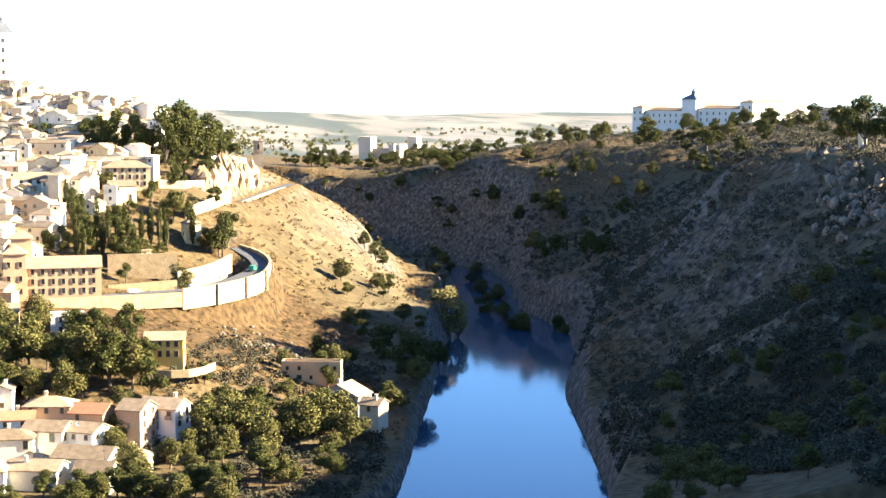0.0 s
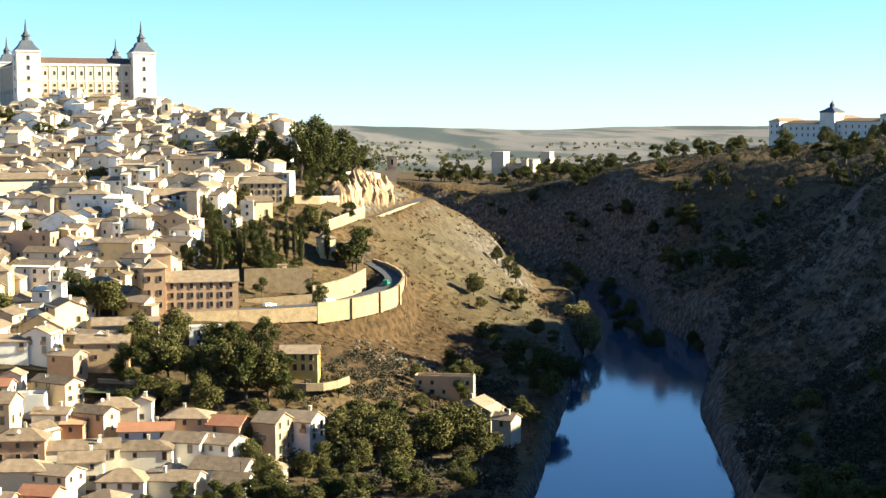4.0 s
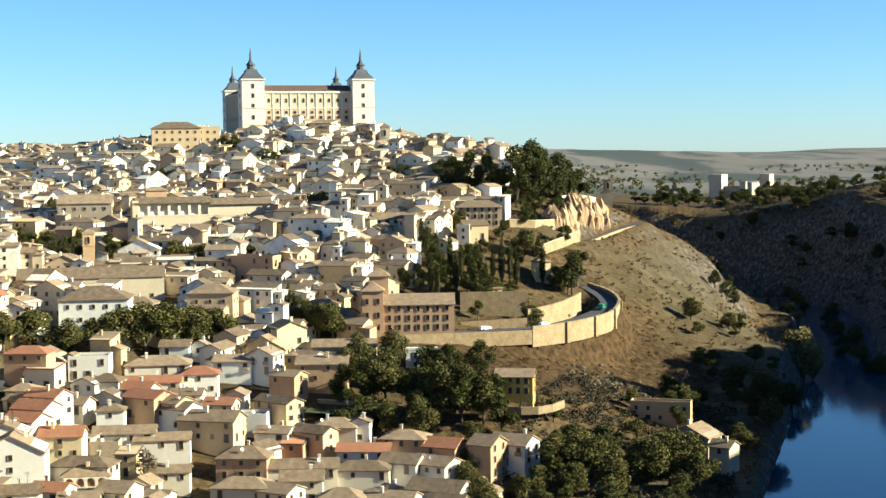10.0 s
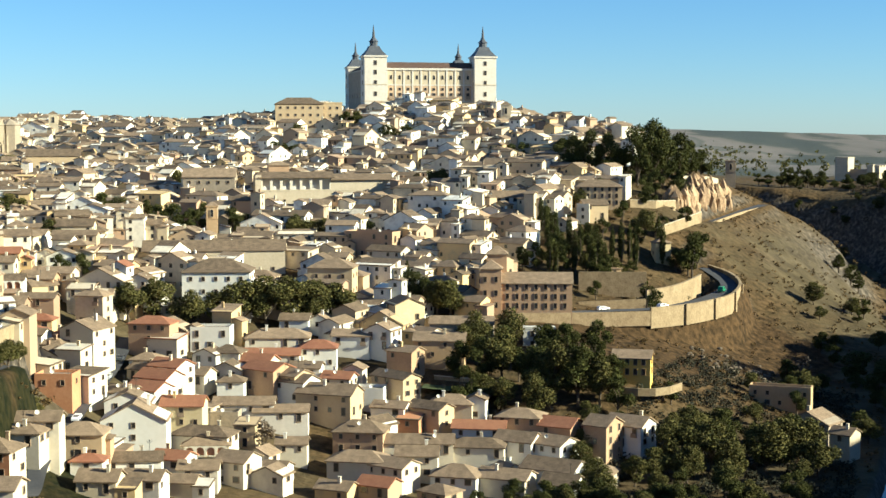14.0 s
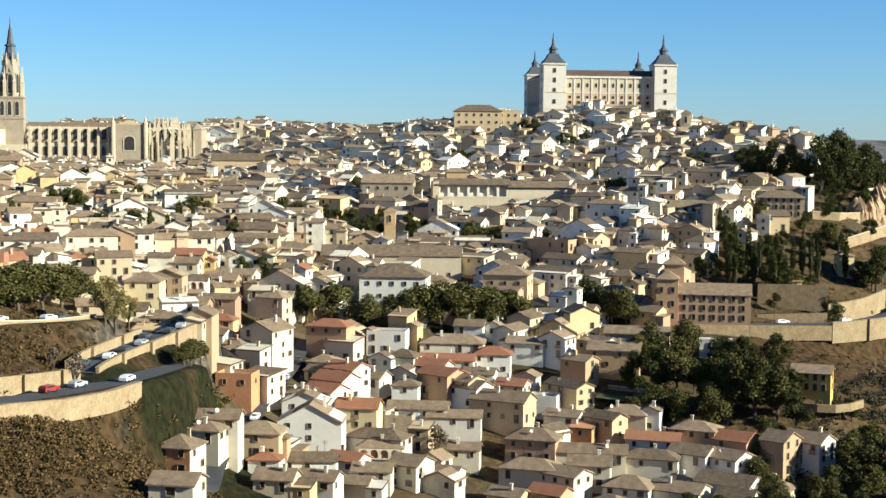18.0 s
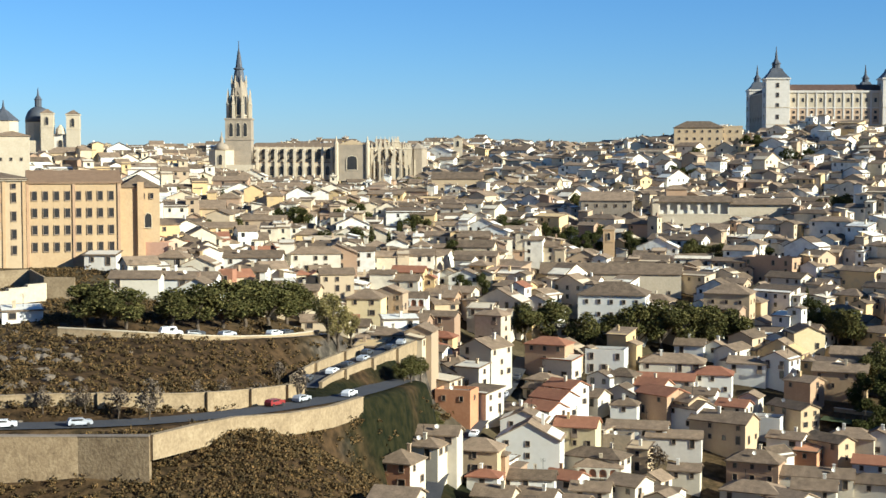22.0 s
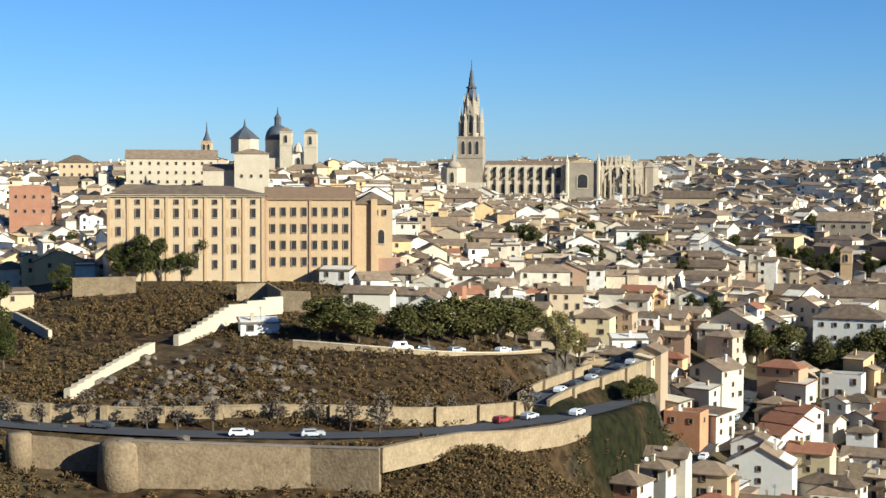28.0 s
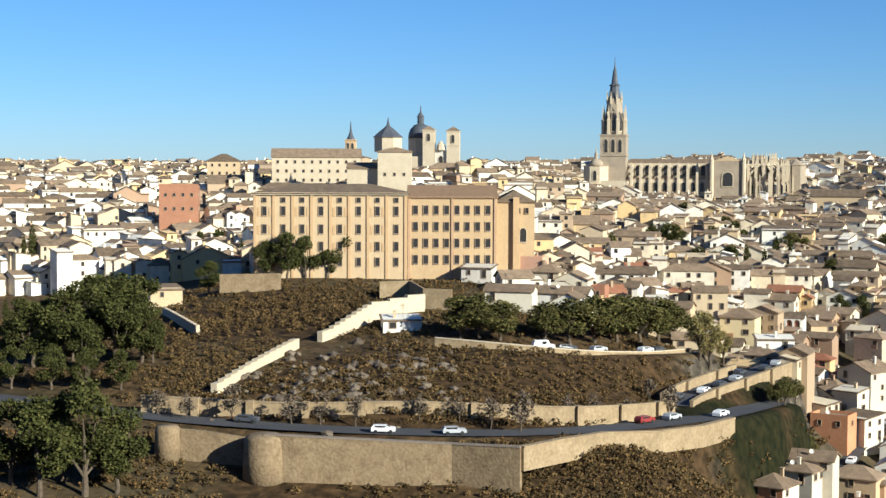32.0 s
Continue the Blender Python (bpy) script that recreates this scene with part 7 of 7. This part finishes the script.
lot(15.1, 407.9, 12.2, 9, 6.5, -16, "hip", M_BRICK_PINK, M_ROOF, "large brown-roofed house with dormers")
lot(14.0, 396.7, 10.7, 8, 5.5, -26, "gable", M_WHITE, M_ROOF, "white house with a grey tiled roof")
lot(22.7, 395.3, 11.1, 9, 6, -37, "gable", M_WHITE, M_ROOF, "whitewashed house with a tan roof")
lot(-26.4, 376.1, 14.6, 9, 5, -10, "hip", M_IVORY, M_ROOF, "house with a broad grey tiled roof")
lot(-17.9, 372.3, 11.1, 8, 6, -33, "gable", M_IVORY, M_ROOF, "cream house with a steep lit roof")
lot(-12.1, 381.6, 10.6, 8, 6.5, -2, "gable", M_IVORY, M_ROOF, "cream house with two shuttered windows")
lot(35.3, 403.6, 5.5, 7, 7, -25, "gable", M_IVORY, M_ROOF_RED, "cream house with tall shuttered windows")
lot(25.6, 403.3, 9.3, 9, 7, -27, "gable", M_BRICK_PINK, M_ROOF_RED, "brown house with roof dormers")
lot(36.7, 400.3, 6.9, 9, 9.5, -35, "gable", M_BRICK_PINK, M_ROOF, "brick-fronted house with a brown tiled roof")
lot(44.4, 406.0, 11.1, 9, 7.5, -34, "gable", M_WHITE, M_ROOF, "whitewashed house with a tiled roof above the street")
lot(22.6, 379.5, 14.3, 10, 5.5, -29, "gable", M_WHITE, M_ROOF, "white house with a broad lit grey roof")
lot(32.9, 380.9, 10.4, 8, 4.5, -19, "hip", M_STONE, M_ROOF, "low stone house with a grey hipped roof")
lot(10.3, 372.4, 12.5, 9, 5, -21, "gable", M_IVORY, M_ROOF, "pale house with a grey tiled roof")
lot(-1.9, 372.3, 11.5, 9, 5, -14, "hip", M_WHITE, M_ROOF, "pale house with a grey tiled roof")
lot(23.9, 368.6, 8.9, 8, 5, -23, "gable", M_WHITE, M_ROOF, "white house with a grey roof above the river")
lot(96.8, 464.0, 18.6, 5, 6, -20, "flat", M_BRICK, M_ROOF, "roofless ochre stone ruin above the river")
lot(99.8, 432.5, 13.3, 9, 6, -39, "gable_y", M_STONE_GREY, M_ROOF, "old stone house with a gabled roof by the water")
lot(104.5, 415.8, 6.0, 7, 7.5, -38, "gable", M_STONE, M_ROOF, "narrow stone mill house at the water's edge")
# hillside houses under the seminary and on the crag
lot(-221.7, 469.1, 14.1, 9, 8, -4, "gable", M_IVORY, M_ROOF, "large white house with a plain lit end beside the seminary")
lot(-222.3, 449.8, 18.9, 7, 5, 14, "gable", M_IVORY, M_ROOF_RED, "long cream house with a low brown-red roof")
lot(-191.3, 385.2, 10.0, 6, 6.5, 9, "flat", M_SALMON, M_ROOF, "salmon-walled house below the seminary")
lot(-183.9, 382.0, 8.4, 7, 5, 10, "hip", M_STONE, M_ROOF, "tan house with a grey roof below the seminary")
lot(-176.1, 382.8, 9.2, 8, 5, 13, "gable_y", M_IVORY, M_ROOF, "pale house with a dark brown roof")
lot(-175.9, 344.4, 12.2, 7, 5, 15, "gable", M_IVORY, M_ROOF, "white house with a row of dark windows on the hillside")
lot(-168.1, 359.8, 13.6, 7, 5, 11, "gable", M_WHITE, M_ROOF, "long white house with a low roof")
lot(-165.5, 376.4, 3.8, 5, 6, 10, "flat", M_BRICK_RED, M_ROOF, "red-painted tower house with one window")
lot(-161.5, 349.4, 11.2, 7, 4.5, 9, "gable_y", M_WHITE, M_ROOF, "white house end above the tree terrace")
lot(-167.7, 398.4, 9.1, 7, 5.5, 11, "gable", M_WHITE, M_ROOF, "white house on the hillside")
lot(-179.0, 427.0, 17.2, 9, 6, 15, "gable", M_WHITE, M_ROOF, "long white house with a grey roof")
lot(-174.6, 441.5, 8.4, 7, 5.5, 6, "flat", M_SALMON, M_ROOF, "salmon-walled house with a roof terrace")
lot(-176.5, 472.6, 9.6, 8, 6.5, 7, "gable", M_WHITE, M_ROOF, "white house on the hillside")
lot(-164.8, 424.8, 4.4, 6, 5.5, 11, "gable_y", M_WHITE, M_ROOF, "small white cube house")
lot(-151.4, 399.5, 7.1, 7, 6, 9, "gable", M_CREAM, M_ROOF, "cream house behind the terrace trees")
lot(-138.2, 412.0, 9.8, 9, 8.5, 7, "hip", M_YELLOWISH, M_ROOF, "three-storey yellow house with timber balconies")
lot(-133.5, 433.4, 14.2, 7, 7, 9, "gable", M_WHITE, M_ROOF, "white house with an arched gallery", arcade=True)
lot(-125.2, 448.7, 7.9, 8, 6.5, -0, "gable", M_BRICK_PINK, M_ROOF, "rose brick house with a lit front")
lot(-199.2, 370.4, 8.6, 6, 4, 14, "shed", M_STONE_WHITE, M_ROOF, "low pale shed in the yard below the seminary")
lot(-39.9, 520.5, 12.3, 10, 8, -9, "hip", M_CREAM, M_ROOF, "cream church apse with a hipped roof")
lot(-33.9, 568.1, 20.0, 10, 9, -24, "flat", M_BRICK_PINK, M_ROOF, "large shaded brown building")
lot(-71.8, 597.0, 22.0, 9, 9, -15, "gable", M_WHITE, M_ROOF, "large white house with several lit faces")
lot(-27.8, 556.6, 14.3, 8, 6, -27, "gable", M_IVORY, M_ROOF, "house with a tiled roof and lit gable")
lot(-62.5, 552.3, 16.6, 8, 6, -23, "shed", M_STONE, M_ROOF, "long tan convent outbuilding")
lot(47.1, 605.9, 5.0, 6, 6, -10, "flat", M_IVORY, M_ROOF, "small cream house among the cypresses")
lot(-125.3, 445.7, 8, 7, 5.2, 39, "gable", M_CREAM, M_ROOF, TAN)
lot(-184.4, 304.5, 9, 5, 2.6, 38, "shed", M_WHITE, M_ROOF, "low white hut with a flat roof on the slope")
lot(-226.6, 478.0, 11, 9, 6.0, 44, "gable", M_CREAM, M_ROOF, "cream house with a large terrace")
lot(-215.2, 400.9, 12, 6, 3.4, 38, "shed", M_STONE_GREY, M_ROOF, "low grey shed behind the yard wall")
lot(-264.2, 312.3, 11, 8, 5.2, 54, "shed", M_CREAM, M_ROOF, "pale flat-roofed house on the dark slope")
lot(75.5, 587.2, 6, 6, 6.9, 10, "hip", M_YELLOWISH, M_ROOF, "small yellow tower house among the trees")
lot(52.0, 557.6, 9, 7, 4.7, 8, "shed", M_BRICK, M_ROOF, "small brick garden pavilion")
lot(51.1, 608.9, 10, 8, 6.0, 14, "gable", M_CREAM, M_ROOF, TAN)
lot(17.7, 625.8, 14, 9, 5.2, 14, "gable", M_WHITE, M_ROOF, WHITE)

# ---- cars ----
def car_model(name, label, paint, van=False):
    top = tagged(new(name), label, "car", "parked cars")
    L, W = (5.0, 1.95) if van else (4.3, 1.75)
    pts = [(-L / 2, 0.35), (L / 2, 0.35), (L / 2, 0.8), (L * 0.47, 1.0), (L * 0.26, 1.1), (L * 0.12, 1.6 if van else 1.42), (-L * 0.42, 2.0 if van else 1.42), (-L * 0.5, 0.95)]
    if van:
        pts[5] = (L * 0.2, 2.0)
    n = len(pts)
    v = [(x, s * W / 2 * (0.86 if z > 1.2 else 1), z) for s in (-1, 1) for x, z in pts]
    f = [tuple(range(n)), tuple(reversed(range(n, 2 * n)))] + [(i + n, (i + 1) % n + n, (i + 1) % n, i) for i in range(n)]
    body = part("body", (v, f), paint, top)
    z0, z1 = (1.15, 1.8) if van else (1.02, 1.36)
    for s in (-1, 1):
        y = s * W / 2 * 0.94
        part("side_window", box(-L * (0.1 if van else 0.36), L * 0.13, min(y, y * 1.02), max(y, y * 1.02), z0, z1), M_GLASS, body)
        for u in (-L * 0.31, L * 0.31):
            wv, wf = lathe([(0.33, -0.1), (0.33, 0.1)], 12)
            part("wheel", ([(u + a, s * W / 2 + c * 0.9, 0.33 + b) for a, b, c in wv], wf), M_IRON, top)
    part("windscreen", ([(L * 0.265, -W * 0.38, 1.12), (L * 0.265, W * 0.38, 1.12), (L * 0.135, W * 0.36, 1.4), (L * 0.135, -W * 0.36, 1.4)], [(0, 1, 2, 3)]), M_GLASS, body)
    return top


def paint(name, c):
    return material(name, [(0.3, c), (0.7, tuple(min(1, k * 1.08) for k in c))], 0.4, 0.3, 0.0, 3, spec=0.6)


CARS = [car_model("car", "white car parked beside the stone wall", paint("white_paint", (0.75, 0.75, 0.75))), car_model("car", "dark grey car parked beside the stone wall", paint("grey_paint", (0.06, 0.065, 0.075))), car_model("car", "silver car parked beside the stone wall", paint("silver_paint", (0.38, 0.39, 0.41))), car_model("car", "dark red car parked beside the stone wall", paint("red_paint", (0.22, 0.03, 0.025))), car_model("van", "white delivery van under the trees", paint("van_paint", (0.8, 0.8, 0.8)), True), car_model("truck", "small green lorry on the curving road", paint("green_paint", (0.03, 0.2, 0.1)), True)]
USED = set()


def park(k, x, y, turn, z=None):
    m = pose(x, y, (ground(x, y) if z is None else z) + 0.13, 0, 0, turn)
    if k not in USED:
        USED.add(k)
        CARS[k].matrix_basis = m
    else:
        copy_thing(CARS[k], m)


def along(path, s, side=0.0):
    """A place s of the way along a path, moved sideways, with the heading."""
    p = np.array(path)
    q = np.append(0, np.cumsum(np.linalg.norm(np.diff(p[:, :2], axis=0), axis=1)))
    t = s * q[-1]
    c = np.array([np.interp(t, q, p[:, i]) for i in range(3)])
    e = np.array([np.interp(min(t + 3, q[-1]), q, p[:, i]) for i in range(3)]) - np.array([np.interp(max(t - 3, 0), q, p[:, i]) for i in range(3)])
    a = math.atan2(e[1], e[0])
    return c[0] - math.sin(a) * side, c[1] + math.cos(a) * side, math.degrees(a), c[2]


LOW, HIGH = fine(LOW_ROAD), fine(HIGH_ROAD)
for s, side, k in ((0.36, 1.6, 1), (0.475, -1.7, 0), (0.53, -1.7, 2), (0.72, 1.6, 3), (0.76, 1.7, 2), (0.82, -1.6, 0)):
    x, y, a, z = along(LOW, s, side)
    park(k, x, y, a, z)
for i in range(11):
    x, y, a, z = along(HIGH, 0.06 + i * 0.083, -1.5 if i % 4 else 1.2)
    park((1, 0, 1, 2, 1, 1, 2, 0, 1, 3, 1)[i], x, y, a, z)
for s, k in ((0.3, 4), (0.38, 1), (0.5, 2), (0.72, 0), (0.8, 1)):
    x, y, a, z = along(TERRACE, s, 1.0)
    park(k, x, y, a, z)
x, y, a, z = along(RAMP, 0.62, 0.5)
park(5, x, y, a, z)
for s in (0.32, 0.12):
    x, y, a, z = along(RAMP, s, 1.0)
    park(0, x, y, a, z)
for i in range(6):
    x, y, a, z = along(STREET, 0.12 + i * 0.13, 1.4)
    park((1, 2, 1, 0, 1, 2)[i], x, y, a, z + 0.2)


# ---- loose rocks ----
def rocks(name, label, spots, count, size, seed, tall=0.7, mat=M_ROCK):
    rnd = random.Random(seed)
    v, f = [], []
    for _ in range(count):
        cx, cy, r = rnd.choice(spots)
        x, y = rnd.gauss(cx, r), rnd.gauss(cy, r)
        z = ground(x, y)
        s = size * rnd.uniform(0.4, 1.6)
        bm = bmesh.new()
        bmesh.ops.create_icosphere(bm, subdivisions=1, radius=s)
        n = len(v)
        for p in bm.verts:
            k = 1 + 0.45 * noise.noise(p.co * 1.3 / s + Vector((x, y, 0)))
            v.append((x + p.co.x * k, y + p.co.y * k * 0.9, z + p.co.z * k * tall))
        f += [tuple(n + q.index for q in t.verts) for t in bm.faces]
        bm.free()
    tagged(part(name, (v, f), mat), label, "rocks", kind="stuff")


rocks("outcrop_rocks", "pale broken rocks below the curving road", [(81.9, 504.4, 7), (92.8, 512.7, 8), (100.4, 512.2, 7)], 90, 0.7, 2)
rocks("hill_rocks", "brown rock outcrops on the hillside", [(-167.7, 245.1, 9), (-166.3, 259.2, 11), (-176.2, 265.9, 9), (-160.6, 267.5, 9), (-169.6, 240.2, 8), (-156.1, 251.5, 9)], 150, 1.1, 3, 0.6, M_ROCK)
rocks("gorge_rocks", "sunlit boulders and ledges on the gorge edge", [(268.7, 440.5, 5), (267.6, 428.5, 6), (268.9, 420.6, 6), (261.2, 421.1, 6), (262.7, 410.3, 6), (256.2, 404.5, 5), (282.2, 470.2, 6)], 150, 1.2, 6, 1.2, M_ROCK)
rocks("crag_rocks", "ochre crag of upright rock ribs under the pines", [(89.7, 653.9, 1.6), (94.0, 660.3, 1.6), (98.5, 666.8, 1.6), (103.3, 675.1, 1.6), (108.1, 682.5, 1.6), (112.7, 688.8, 1.5), (117.8, 697.1, 1.5), (95.3, 679.4, 1.6), (102.3, 688.4, 1.6), (109.7, 697.4, 1.6)], 200, 2.0, 4, 2.3, M_CRAG)

# a village far off on the plain
VILLAGE = random.Random(4)
vw, vr = ([], []), ([], [])
for k in range(9):
    az, d = radians(VILLAGE.gauss(9.9, 0.4)), VILLAGE.uniform(3300, 3700)
    x, y = d * math.sin(az), d * math.cos(az)
    w, h, z = VILLAGE.uniform(7, 15), VILLAGE.uniform(4, 7), ground(x, y)
    box(x - w / 2, x + w / 2, y - 8, y + 8, 40, z + h, vw)
    roof_shell(w, 16, z + h, 3, "gable", 0.5, 0.4, x, y, vr)
far = tagged(new("far_village"), "white houses of a village far off on the plain", "village", kind="stuff")
tagged(part("wall", vw, M_WHITE, far), kind="stuff")
tagged(part("roof", vr, M_ROOF_FAR, far), kind="stuff")

fill_town()
